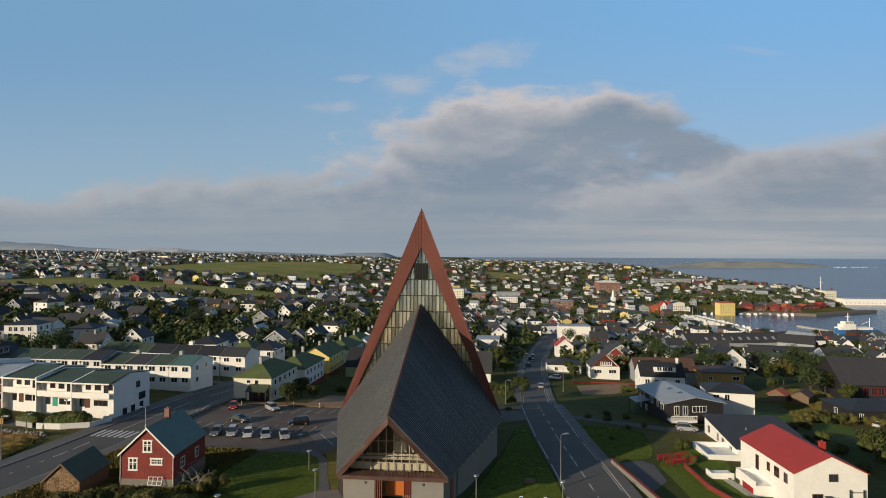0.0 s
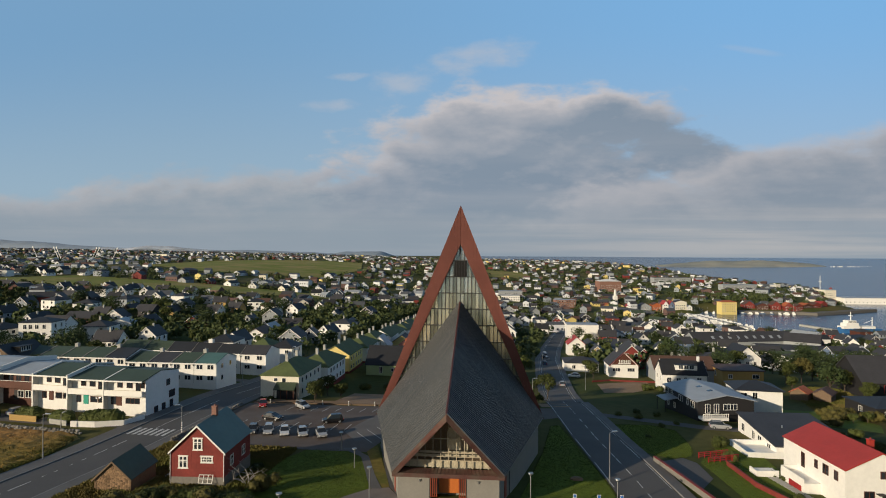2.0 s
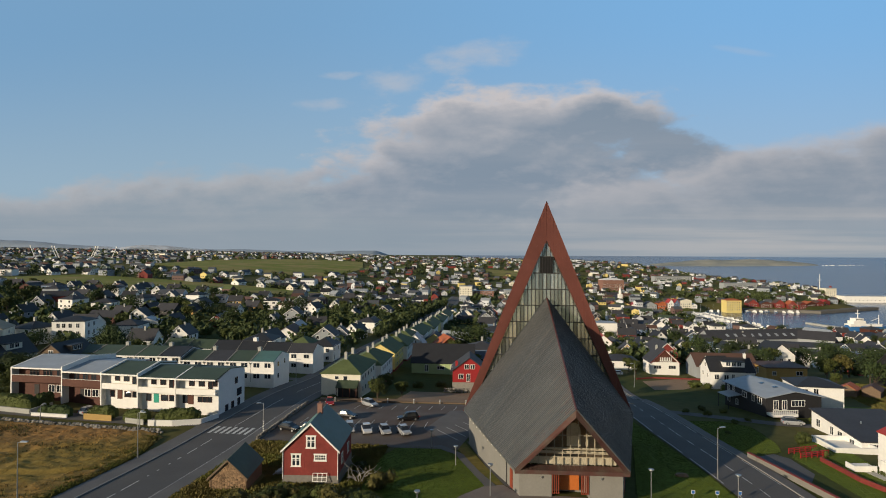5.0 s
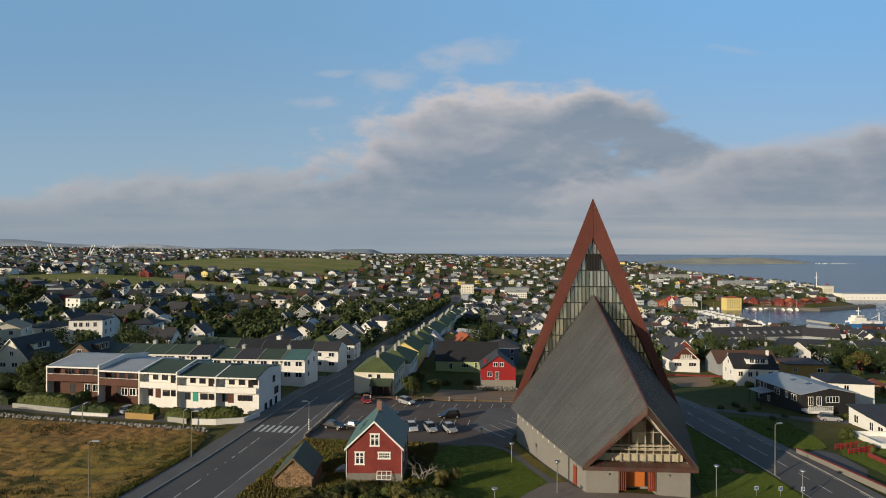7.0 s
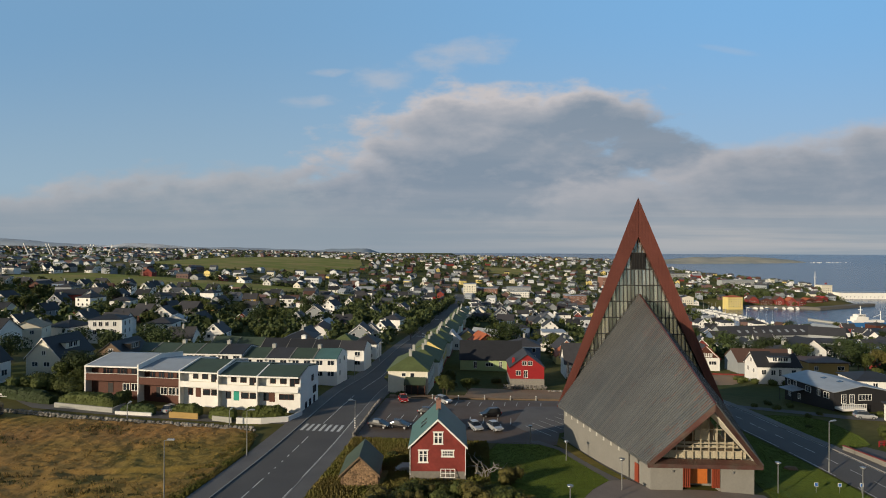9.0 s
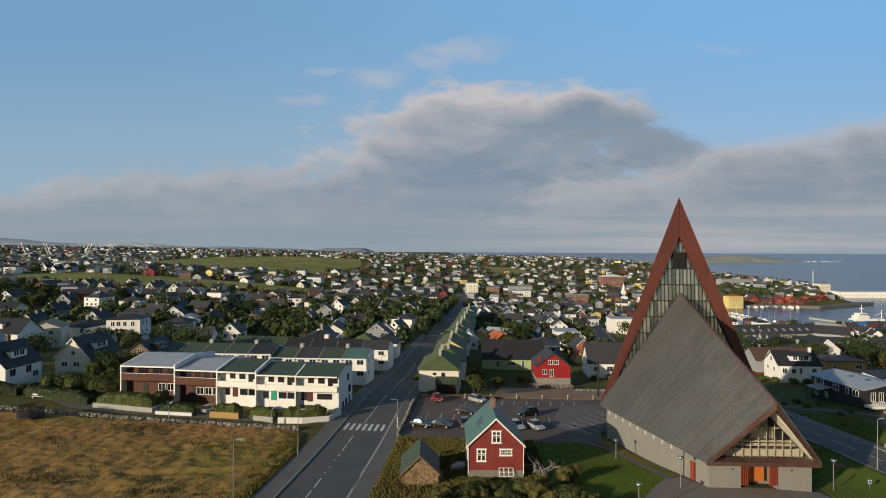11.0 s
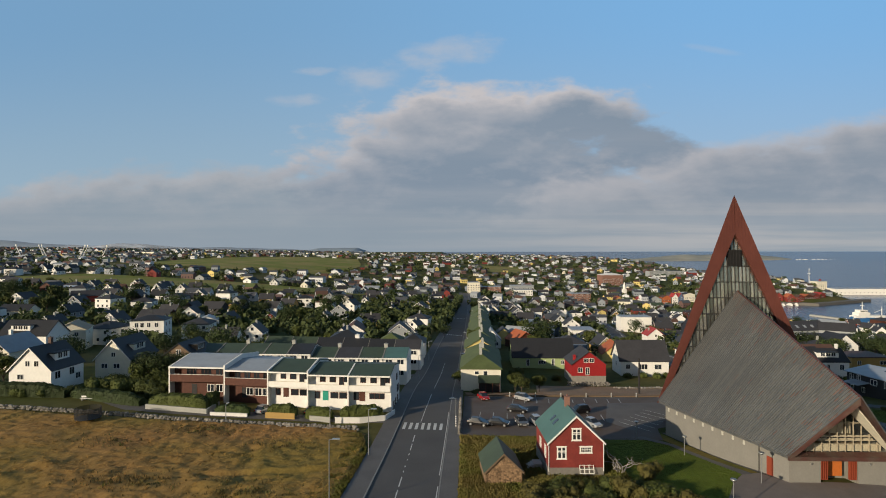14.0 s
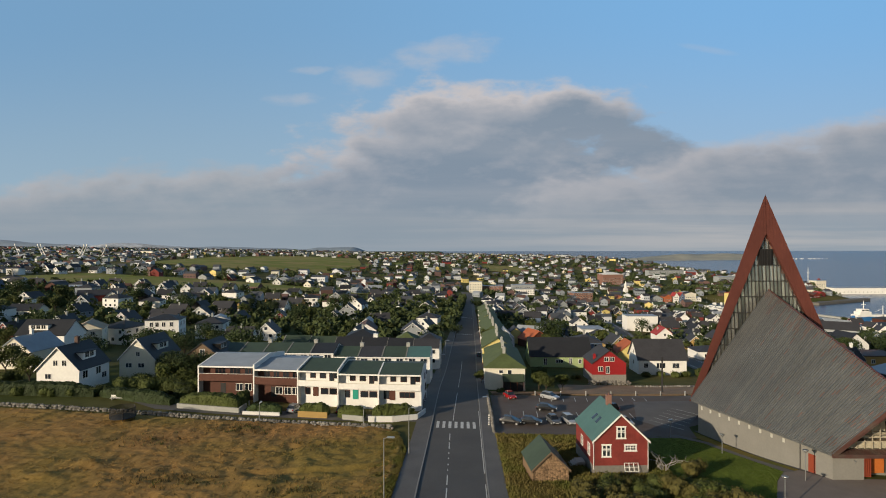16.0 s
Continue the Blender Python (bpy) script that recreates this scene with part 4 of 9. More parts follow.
def frame_side(s):
    """One leg of the copper frame: outer edge corner-apex, inner edge along the glazing; ribs stand upright."""
    corner = Vector((s * 15.0, 26.8, 3.1))
    inner = Vector((s * 13.8, 26.9, 3.2))
    gtop = Vector((0, 28.65, 33.9))
    apex = Vector(APEX)
    bm = bmesh_new()
    v = [bm.verts.new(p) for p in (corner, inner, gtop, apex)]
    bm.faces.new(v if s < 0 else v[::-1])
    k = 26
    for i in range(k + 1):                       # upright ribs at even steps across
        x = s * 15.0 * (1 - i / k)
        f0, f1 = 1 - abs(x) / 15.0, min(1.0, max(0.0, 1 - abs(x) / 13.8))
        outer = corner.lerp(apex, f0)
        low = inner.lerp(gtop, f1)
        if (outer - low).length < 0.3:
            continue
        wide, up = Vector((0.03, 0, 0)), Vector((0, -0.035, 0))
        p = [outer - wide, outer + wide, low + wide, low - wide]
        a = [bm.verts.new(q) for q in p]
        b = [bm.verts.new(q + up) for q in p]
        bm.faces.new(b)
        for j in range(4):
            bm.faces.new((a[j], a[(j + 1) % 4], b[(j + 1) % 4], b[j]))
    # reveal from the frame back to the glass
    v = [bm.verts.new(p) for p in (inner, gtop, glass_top + Vector((0, 0.4, 0)), Vector((s * 13.8, 27.7, 3.2)))]
    bm.faces.new(v)
    bmesh.ops.recalc_face_normals(bm, faces=bm.faces)
    part("tower_frame", bm, M["copper_red"], church, "red-brown ribbed copper tower frame")
    bm = bmesh_new()
    v = [bm.verts.new(p) for p in (corner, apex, rear, Vector((s * 15.0, 26.8, 3.1)) + Vector((-s * 2.0, 2.0, -0.8)))]
    bm.faces.new(v[:3])
    bm.faces.new((v[0], v[2], v[3]))
    bmesh.ops.recalc_face_normals(bm, faces=bm.faces)
    flank = part("tower_side", bm, M["copper_red"], church, "red-brown copper tower flank")
    for i in range(1, 22):
        a = corner.lerp(rear, i / 22)
        side_n = Vector((s, 0.4, 0.35)).normalized() * 0.09
        wide = (rear - corner).normalized() * 0.05
        bm = bmesh_new()
        low = [a - wide, a + wide, apex.lerp(a, 0.01)]
        p = [bm.verts.new(q) for q in low]
        q = [bm.verts.new(v.co + side_n * (1.0 if k < 2 else 0.3)) for k, v in enumerate(p)]
        bm.faces.new(q)
        for k in range(3):
            bm.faces.new((p[k], p[(k + 1) % 3], q[(k + 1) % 3], q[k]))
        bmesh.ops.recalc_face_normals(bm, faces=bm.faces)
        part("rib", bm, M["copper_red"], flank)


for s in (-1, 1):
    frame_side(s)
def tower_y(z):
    return 27.3 + (z - 3.2) / 30.2 * 2.1


# panes of the tower window: each hangs a hair out of true, so that each mirrors another patch of sky
LEVELS, PITCH = (3.2, 4.4, 7.35, 10.3, 13.25, 16.2, 19.15, 22.1, 25.0, 27.95, 30.9, 33.9), 0.68
rq = random.Random(17)
bm = bmesh_new()
for z0, z1 in zip(LEVELS, LEVELS[1:]):
    for i in range(-24, 24):
        xa, xb = i * PITCH, (i + 1) * PITCH
        w0, w1 = 13.8 * (1 - (z0 - 3.2) / 30.7), 13.8 * (1 - (z1 - 3.2) / 30.7)
        lo = [min(max(x, -w0), w0) for x in (xa, xb)]
        hi = [min(max(x, -w1), w1) for x in (xa, xb)]
        if lo[1] - lo[0] < 0.05 or max(xa, -xb) > w0:
            continue
        tip, turn = rq.gauss(0, 0.02), rq.gauss(0, 0.006)
        pts = [(lo[0], tower_y(z0) + turn, z0), (lo[1], tower_y(z0) - turn, z0), (hi[1], tower_y(z1) - turn + tip, z1), (hi[0], tower_y(z1) + turn + tip, z1)]
        if hi[1] - hi[0] < 0.02:
            pts = pts[:3]
        bm.faces.new([bm.verts.new(p) for p in pts])
part("tower_glazing", bm, tower_glass, church, "tall triangular tower window of narrow panes")
# the hall behind the glass: pale lining that catches the light
bm = bmesh_new()
for s in (-1, 1):
    v = [bm.verts.new(p) for p in ((s * 14.2, 27.6, 3.0), (0, 29.9, 33.0), (0, 44, 2.0))]
    bm.faces.new(v)
bmesh.ops.recalc_face_normals(bm, faces=bm.faces)
part("tower_lining", bm, mat("lining", (0.19, 0.18, 0.15), 0.8, vary=0.2, grain=0.6, stain=0.3), church, "pale timber lining inside the tower")
bars = bmesh_new()
for i in range(-23, 24):
    x = i * PITCH
    f = 1 - abs(x) / 13.8
    if f < 0.05:
        continue
    lo_z = max(3.2, 23.4 - abs(x) / 14.8 * 19.9 - 0.6)
    top_p = glass_l.lerp(glass_top, f)
    y_at = lambda z: 27.3 + (z - 3.2) / 30.2 * 2.1
    a, b = Vector((x, y_at(lo_z) - 0.08, lo_z)), Vector((x, top_p.y - 0.08, top_p.z))
    if b.z - a.z > 0.3:
        rod(bars, a, b, 0.08, sides=4)
for z in LEVELS[1:-1]:
    w = 13.8 * (1 - (z - 3.2) / 30.7)
    y_at = 27.3 + (z - 3.2) / 30.2 * 2.1
    rod(bars, (-w, y_at - 0.12, z), (w, y_at - 0.12, z), 0.12, sides=4)
part("tower_mullions", bars, M["dark_metal"], church, "dark metal mullions and transoms")
# the bell opening is a solid box; near-black colour stands for the shade inside
bm = bmesh_new()
box(bm, -1.15, 1.15, 28.72, 29.0, 27.98, 30.86)
hatch = part("bell_opening", bm, mat("shadow_black", (0.010, 0.010, 0.011), 0.9), church, "dark louvred bell opening")
for i in range(4):
    bm = bmesh_new()
    x = -0.75 + i * 0.5
    box(bm, x - 0.04, x + 0.04, 28.66, 28.72, 27.98, 30.86)
    part("louvre", bm, M["black_wood"], hatch)

# ---------------------------------------------------------------- houses
_win = {}


def window_meshes(w, h, cols, rows, frame_mat="white_paint"):
    """Shared meshes of one kind of window: a frame that stands proud, and its glass."""
    key = (round(w, 2), round(h, 2), cols, rows, frame_mat)
    if key not in _win:
        f, g = bmesh_new(), bmesh_new()
        t = 0.09
        box(f, -w / 2 - t, w / 2 + t, -0.07, 0.03, -h / 2 - t, -h / 2)
        box(f, -w / 2 - t, w / 2 + t, -0.07, 0.03, h / 2, h / 2 + t)
        box(f, -w / 2 - t, -w / 2, -0.07, 0.03, -h / 2, h / 2)
        box(f, w / 2, w / 2 + t, -0.07, 0.03, -h / 2, h / 2)
        for i in range(1, cols):
            x = -w / 2 + w * i / cols
            box(f, x - 0.04, x + 0.04, -0.06, 0.02, -h / 2, h / 2)
        for i in range(1, rows):
            z = -h / 2 + h * i / rows
            box(f, -w / 2, w / 2, -0.05, 0.01, z - 0.03, z + 0.03)
        box(g, -w / 2, w / 2, -0.025, 0.02, -h / 2, h / 2)
        made = []
        for nm, bm, mm in (("window", f, frame_mat), ("pane", g, "glass")):
            me = bpy.data.meshes.new(nm)
            bm.normal_update()
            bm.to_mesh(me)
            bm.free()
            me.materials.append(M[mm])
            made.append(me)
        _win[key] = made
    return _win[key]


def add_window(parent, m, w=1.1, h=1.2, cols=2, rows=1, frame_mat="white_paint"):
    a, b = window_meshes(w, h, cols, rows, frame_mat)
    win = new("window", a)
    win.parent, win.matrix_basis = parent, m
    pane = new("pane", b)
    pane.parent = win
    return win


def add_simple_window(parent, m, w=1.1, h=1.2, cols=2, rows=1, frame_mat="white_paint"):
    """The same window as one mesh, for houses farther off."""
    key = ("one", round(w, 2), round(h, 2))
    if key not in _win:
        bm = bmesh_new()
        t = 0.1
        v = [bm.verts.new((x, -0.06, z)) for x, z in ((-w / 2 - t, -h / 2 - t), (w / 2 + t, -h / 2 - t), (w / 2 + t, h / 2 + t), (-w / 2 - t, h / 2 + t), (-w / 2, -h / 2), (w / 2, -h / 2), (w / 2, h / 2), (-w / 2, h / 2))]
        for i in range(4):
            bm.faces.new((v[i], v[(i + 1) % 4], v[4 + (i + 1) % 4], v[4 + i]))
        g = [bm.verts.new((q.co.x, -0.02, q.co.z)) for q in v[4:]]
        for i in range(4):
            bm.faces.new((v[4 + i], v[4 + (i + 1) % 4], g[(i + 1) % 4], g[i]))
        bm.faces.new(g).material_index = 1
        o = [bm.verts.new((q.co.x, 0.02, q.co.z)) for q in v[:4]]
        for i in range(4):
            bm.faces.new((o[i], o[(i + 1) % 4], v[(i + 1) % 4], v[i]))
        me = bpy.data.meshes.new("window")
        bm.normal_update()
        bm.to_mesh(me)
        bm.free()
        me.materials.append(M["white_paint"])
        me.materials.append(M["glass"])
        _win[key] = me
    win = new("window", _win[key])
    win.parent, win.matrix_basis = parent, m
    return win


def face_pose(face, u, z, w, d, y0=0.0):
    """Pose of something on a wall of a w by d house: f front, b back, l left, r right; u runs along the wall from its middle."""
    return {"f": pose(u, y0, z), "b": pose(u, d, z, 0, 0, 180), "l": pose(-w / 2, d / 2 + u, z, 0, 0, -90), "r": pose(w / 2, d / 2 + u, z, 0, 0, 90)}[face]


def add_door(parent, m, colour="brown_wood", w=0.95, h=2.05, label="panelled front door"):
    bm = bmesh_new()
    box(bm, -w / 2, w / 2, -0.05, 0.03, 0, h)
    box(bm, -w / 2 + 0.15, w / 2 - 0.15, -0.07, -0.05, 1.15, h - 0.2)
    box(bm, -w / 2 - 0.1, -w / 2, -0.06, 0.03, 0, h + 0.1)
    box(bm, w / 2, w / 2 + 0.1, -0.06, 0.03, 0, h + 0.1)
    ob = part("door", bm, M[colour], parent, label)
    ob.matrix_basis = m
    return ob


def add_chimney(parent, x, y, z, h=1.3, s=0.7, material="concrete"):
    bm = bmesh_new()
    box(bm, x - s / 2, x + s / 2, y - s / 2, y + s / 2, z - 1.0, z + h)
    box(bm, x - s / 2 - 0.06, x + s / 2 + 0.06, y - s / 2 - 0.06, y + s / 2 + 0.06, z + h, z + h + 0.12)
    rod(bm, (x, y, z + h), (x, y, z + h + 0.35), 0.12, 0.1, 8)
    return part("chimney", bm, M[material], parent)


def gable_walls(bm, w, d, h, rise, deep=3.0):
    prism(bm, [(-w / 2, -deep), (w / 2, -deep), (w / 2, h), (0, h + rise), (-w / 2, h)], 0, d)


def gable_roof(bm, w, d, h, rise, over=0.35, thick=0.16):
    k = rise / (w / 2)
    e, lift = over, 0.03
    for s in (-1, 1):
        slab(bm, [(0, -e, h + rise + thick + lift), (s * (w / 2 + e), -e, h - e * k + thick + lift), (s * (w / 2 + e), d + e, h - e * k + thick + lift), (0, d + e, h + rise + thick + lift)], thick)


def hip_roof(bm, w, d, h, rise, over=0.4, thick=0.16):
    e = over
    run = min(w, d) / 2
    if d >= w:
        r0, r1 = (0, run, h + rise), (0, d - run, h + rise)
    else:
        r0, r1 = (-w / 2 + run, d / 2, h + rise), (w / 2 - run, d / 2, h + rise)
    c = [(-w / 2 - e, -e, h + 0.05), (w / 2 + e, -e, h + 0.05), (w / 2 + e, d + e, h + 0.05), (-w / 2 - e, d + e, h + 0.05)]
    if d >= w:
        faces = [(c[0], c[1], r0), (c[1], c[2], r1, r0), (c[2], c[3], r1), (c[3], c[0], r0, r1)]
    else:
        faces = [(c[0], c[1], r1, r0), (c[1], c[2], r1), (c[2], c[3], r0, r1), (c[3], c[0], r0)]
    vs = {p: bm.verts.new(p) for p in dict.fromkeys(q for f in faces for q in f)}
    for f in faces:
        bm.faces.new([vs[p] for p in dict.fromkeys(f)])
    lo = [bm.verts.new((p[0], p[1], p[2] - thick)) for p in c]
    bm.faces.new(lo[::-1])
    for i in range(4):
        bm.faces.new((vs[c[i]], lo[i], lo[(i + 1) % 4], vs[c[(i + 1) % 4]]))
    bmesh.ops.recalc_face_normals(bm, faces=bm.faces)


def flat_roof(bm, w, d, h, over=0.35, thick=0.3):
    box(bm, -w / 2 - over, w / 2 + over, -over, d + over, h, h + thick)


def trim_boards(bm, w, d, h, rise, over=0.35):
    """Barge boards along the front gable."""
    k = rise / (w / 2)
    for y in (-over - 0.05,):
        for s in (-1, 1):
            a, b = (0, h + rise + 0.17), (s * (w / 2 + over), h - over * k + 0.17)
            v = [bm.verts.new((x, yy, z)) for yy in (y, y + 0.06) for x, z in (a, b, (b[0], b[1] - 0.28), (a[0], a[1] - 0.28))]
            for f in ((0, 1, 2, 3), (7, 6, 5, 4), (0, 4, 5, 1), (1, 5, 6, 2), (2, 6, 7, 3), (3, 7, 4, 0)):
                bm.faces.new([v[i] for i in f])
    bmesh.ops.recalc_face_normals(bm, faces=bm.faces)


def add_dormer(parent, w, d, h, rise, side, y, dw, wall, roof, dh=1.7):
    """A box dormer that stands out of one roof slope."""
    k = rise / (w / 2)
    x0 = side * w * 0.36
    z0 = h + rise - abs(x0) * k
    x1 = side * max(0.3, abs(x0) - dh / k)
    bm = bmesh_new()
    a, b = sorted((x0, x1))
    box(bm, a, b, y - dw / 2, y + dw / 2, z0 - 0.4, z0 + dh)
    dm = part("dormer", bm, M[wall], parent)
    bm = bmesh_new()
    box(bm, a - 0.3, b + 0.3, y - dw / 2 - 0.3, y + dw / 2 + 0.3, z0 + dh, z0 + dh + 0.14)
    part("dormer_roof", bm, M[roof], dm)
    n = max(1, int(dw / 1.9))
    for i in range(n):
        yy = y + (i - (n - 1) / 2) * 1.6
        add_window(dm, pose(x0, yy, z0 + dh / 2 + 0.25, 0, 0, 90 if side > 0 else -90), 1.2, 1.05, 2)
    return dm


TAKEN = [(-70 - 11 * i, 41 + 0.6 * i, 12) for i in range(5)] + [(-70 - 10 * i, 68, 12) for i in range(6)] + [(-70 - 10 * i, 98, 12) for i in range(5)] + [(0, 15, 22), (0, 35, 22), (-35, 32, 22), (-5, 50, 16)]


def home(x, y, turn, w, d, h, rise, wall, roof, label, kind="gable", wins="", z=None, chimney=(), dormer=(), door="", trim="", over=0.35, plinth="", group="", win=(1.1, 1.2, 2, 1), frame_mat="white_paint", chim_mat="concrete", simple=False):
    """A house whose front middle stands at x, y. wins: words like f:-2,1.5 (wall: along, height)."""
    z = gz(x, y) if z is None else z
    a = radians(turn)
    TAKEN.append((x - math.sin(a) * d / 2, y + math.cos(a) * d / 2, 0.5 * math.hypot(w, d)))
    ob = thing("house", pose(x, y, z, 0, 0, turn), label, "house", group)
    bm = bmesh_new()
    if kind == "gable":
        gable_walls(bm, w, d, h, rise)
    else:
        box(bm, -w / 2, w / 2, 0, d, -3, h)
    part("wall", bm, M[wall], ob)
    bm = bmesh_new()
    if kind == "gable":
        gable_roof(bm, w, d, h, rise, over)
    elif kind == "hip":
        hip_roof(bm, w, d, h, rise, over)
    elif kind == "flat":
        flat_roof(bm, w, d, h, over)
    else:                                       # single slope, high at the back
        slab(bm, [(-w / 2 - over, -over, h + 0.2), (w / 2 + over, -over, h + 0.2), (w / 2 + over, d + over, h + rise + 0.2), (-w / 2 - over, d + over, h + rise + 0.2)], 0.2)
        q = bmesh_new()
        prism(q, [(0, h), (d, h), (d, h + rise - 0.05)], -w / 2, w / 2)
        wedge = part("upper_wall", q, M[wall], ob)
        wedge.matrix_basis = Matrix(((0, 1, 0, 0), (1, 0, 0, 0), (0, 0, 1, 0), (0, 0, 0, 1)))
    part("roof", bm, M[roof], ob)
    if trim and kind == "gable":
        bm = bmesh_new()
        trim_boards(bm, w, d, h, rise, over)
        part("barge_board", bm, M[trim], ob)
    if plinth:
        bm = bmesh_new()
        box(bm, -w / 2 - 0.04, w / 2 + 0.04, -0.04, d + 0.04, -3, float(plinth.split(",")[1]) if "," in plinth else 0.5)
        part("plinth", bm, M[plinth.split(",")[0]], ob)
    for token in wins.split():
        face, rest = token.split(":")
        nums = [float(q) for q in rest.split(",")]
        ww, hh = (nums[2], nums[3]) if len(nums) > 3 else win[:2]
        (add_simple_window if simple else add_window)(ob, face_pose(face, nums[0], nums[1], w, d), ww, hh, win[2] if ww < 2 else max(2, round(ww / 0.8)), win[3], frame_mat)
    for token in door.split():
        face, rest = token.split(":")
        u, colour = rest.split(",")
        add_door(ob, face_pose(face, float(u), 0.05, w, d), colour)
    for cx, cy in chimney:
        add_chimney(ob, cx, cy, h + rise - abs(cx) * (rise / (w / 2)) * (kind == "gable"), material=chim_mat)
    for side, yy, dw in dormer:
        add_dormer(ob, w, d, h, rise, side, yy, dw, wall, roof)
    return ob


# ---------------------------------------------------------------- terraced rows
mat("door_teal", (0.02, 0.30, 0.22), 0.5)
SIDEWAYS = Matrix(((0, -1, 0, 0), (1, 0, 0, 0), (0, 0, 1, 0), (0, 0, 0, 1)))


def terrace_unit(m, w, d, h, ridge, rise, wall, roof, label, style, group, deep=4.0, tall=0.22):
    """One house of a terrace: front along x from 0 to -w, eave at height h, ridge behind the front, party wall at the far end."""
    ob = thing("terraced_house", m, label, "house", group)
    reach = {"white": 1.3, "brown": 1.7}.get(style, 0.3)
    back = h + rise * 0.15
    bm = bmesh_new()
    prism(bm, [(0, -deep), (d, -deep), (d, back - 0.2), (ridge, h + rise - 0.2), (0, h - 0.2)], 0, w)
    part("wall", bm, M[wall], ob).matrix_basis = SIDEWAYS
    bm = bmesh_new()
    slab(bm, [(0, -reach, h), (-w, -reach, h), (-w, ridge, h + rise), (0, ridge, h + rise)], 0.16)
    slab(bm, [(0, ridge, h + rise), (-w, ridge, h + rise), (-w, d + 0.3, back), (0, d + 0.3, back)], 0.16)
    part("roof", bm, M[roof], ob)
    bm = bmesh_new()
    box(bm, -w, 0, -reach - 0.10, -reach, h - 0.24, h + 0.05)
    part("gutter_board", bm, M["white_paint"], ob, "white painted eave board")
    bm = bmesh_new()
    top = [(d + 0.2, back + tall), (ridge, h + rise + tall), (-reach - 0.08, h + tall)]
    prism(bm, [(0.0, -1.5), (d + 0.2, -1.5)] + top + [(-reach - 0.08, h - 0.5), (0.0, h - 0.8)], -0.15, 0.15)
    part("party_wall", bm, M["concrete_warm" if style == "plain" else "white_paint"], ob).matrix_basis = Matrix.Translation((-w, 0, 0)) @ SIDEWAYS
    if style in ("white", "brown"):
        bm = bmesh_new()
        box(bm, -w - 0.13, -w + 0.13, -reach - 0.06, 0.0, -1.2, h - 0.1)
        part("wing_wall", bm, M["white_paint"], ob, "white wing wall between balconies")
        low, high = (h - 3.1, h - 1.95) if style == "white" else (h - 3.05, h - 1.55)
        bm = bmesh_new()
        box(bm, -w + 0.14, -0.02, -reach, -reach + 0.12, low, high)
        box(bm, -w + 0.14, -0.02, -reach + 0.12, 0.0, low, low + 0.16)
        balcony = part("balcony", bm, M["white_paint" if style == "white" else "brown_wood"], ob, "white balcony across the whole front" if style == "white" else "long brown timber balcony")
        bm = bmesh_new()
        box(bm, -w + 0.14, -0.02, -reach - 0.03, -reach + 0.15, high, high + 0.06)
        part("balcony_rail", bm, M["cream_paint" if style == "white" else "white_paint"], balcony)
    if style == "white":
        for u, z, ww, hh in ((0.09, -1.05, 0.85, 1.0), (0.20, -1.55, 0.85, 2.0), (0.42, -1.05, 1.15, 1.1), (0.67, -1.05, 1.0, 1.0)):
            add_window(ob, pose(-w * u, 0, h + z), ww, hh, 1, 1, "brown_wood")
        if "dark door" in label:
            low_row = ((0.34, 2.9, 1.0, 3), (0.83, 1.0, 1.5, 1))
        else:
            low_row = ((0.16, 1.45, 1.1, 1), (0.38, 1.45, 1.1, 1), (0.80, 0.9, 1.3, 1))
        for u, ww, hh, cols in low_row:
            add_window(ob, pose(-w * u, 0, h - 4.3), ww, hh, cols, 1, "brown_wood")
        add_door(ob, pose(-w * (0.69 if "dark door" in label else 0.60), 0, h - 5.35), "door_teal" if "teal" in label else "brown_wood")
    elif style == "brown":
        wide = w > 10
        for u in ((0.13, 0.40, 0.67) if wide else (0.12, 0.34, 0.56, 0.78)):
            add_window(ob, pose(-w * u, 0, h - 1.3), 2.2 if wide else 1.25, 1.35, 3 if wide else 2, 1, "brown_wood")
        for u in ((0.16, 0.32) if wide else (0.12, 0.30, 0.5)):
            add_window(ob, pose(-w * u, 0, h - 4.6), 1.4, 1.4, 2)
        add_door(ob, pose(-w * 0.62, 0, h - 5.9), "black_wood")
    else:
        for u in (0.26, 0.74):
            add_window(ob, pose(-w * u, 0, h - 0.95), 1.6, 1.1, 2)
            add_window(ob, pose(-w * u, 0, h - 3.7), 1.6, 1.1, 2)
    return ob


# x of both ends, front edge of the eave there, eave height, ridge behind the front, rise of the roof, height of the party wall over it
UNITS = [("white", "green_roof", -65.2, -73.7, 34.0, 34.2, 5.88, 5.1, 1.15, 0.08, "white terraced house with green roof and a dark door"),
         ("white", "green_roof", -73.7, -82.0, 34.2, 34.7, 5.92, 5.8, 1.25, 0.75, "white terraced house with green roof and teal door"),
         ("white", "green_roof", -82.0, -90.4, 34.7, 35.5, 6.32, 6.0, 1.35, 0.30, "white terraced house with a green sheet roof"),
         ("brown", "grey_roof", -90.4, -99.8, 35.5, 36.5, 6.35, 5.6, 1.1, 1.0, "brown timber terraced house with a grey roof"),
         ("brown", "grey_roof", -99.8, -111.7, 36.5, 37.2, 6.85, 6.4, 1.35, 0.06, "wide brown timber terraced house with a grey roof")]
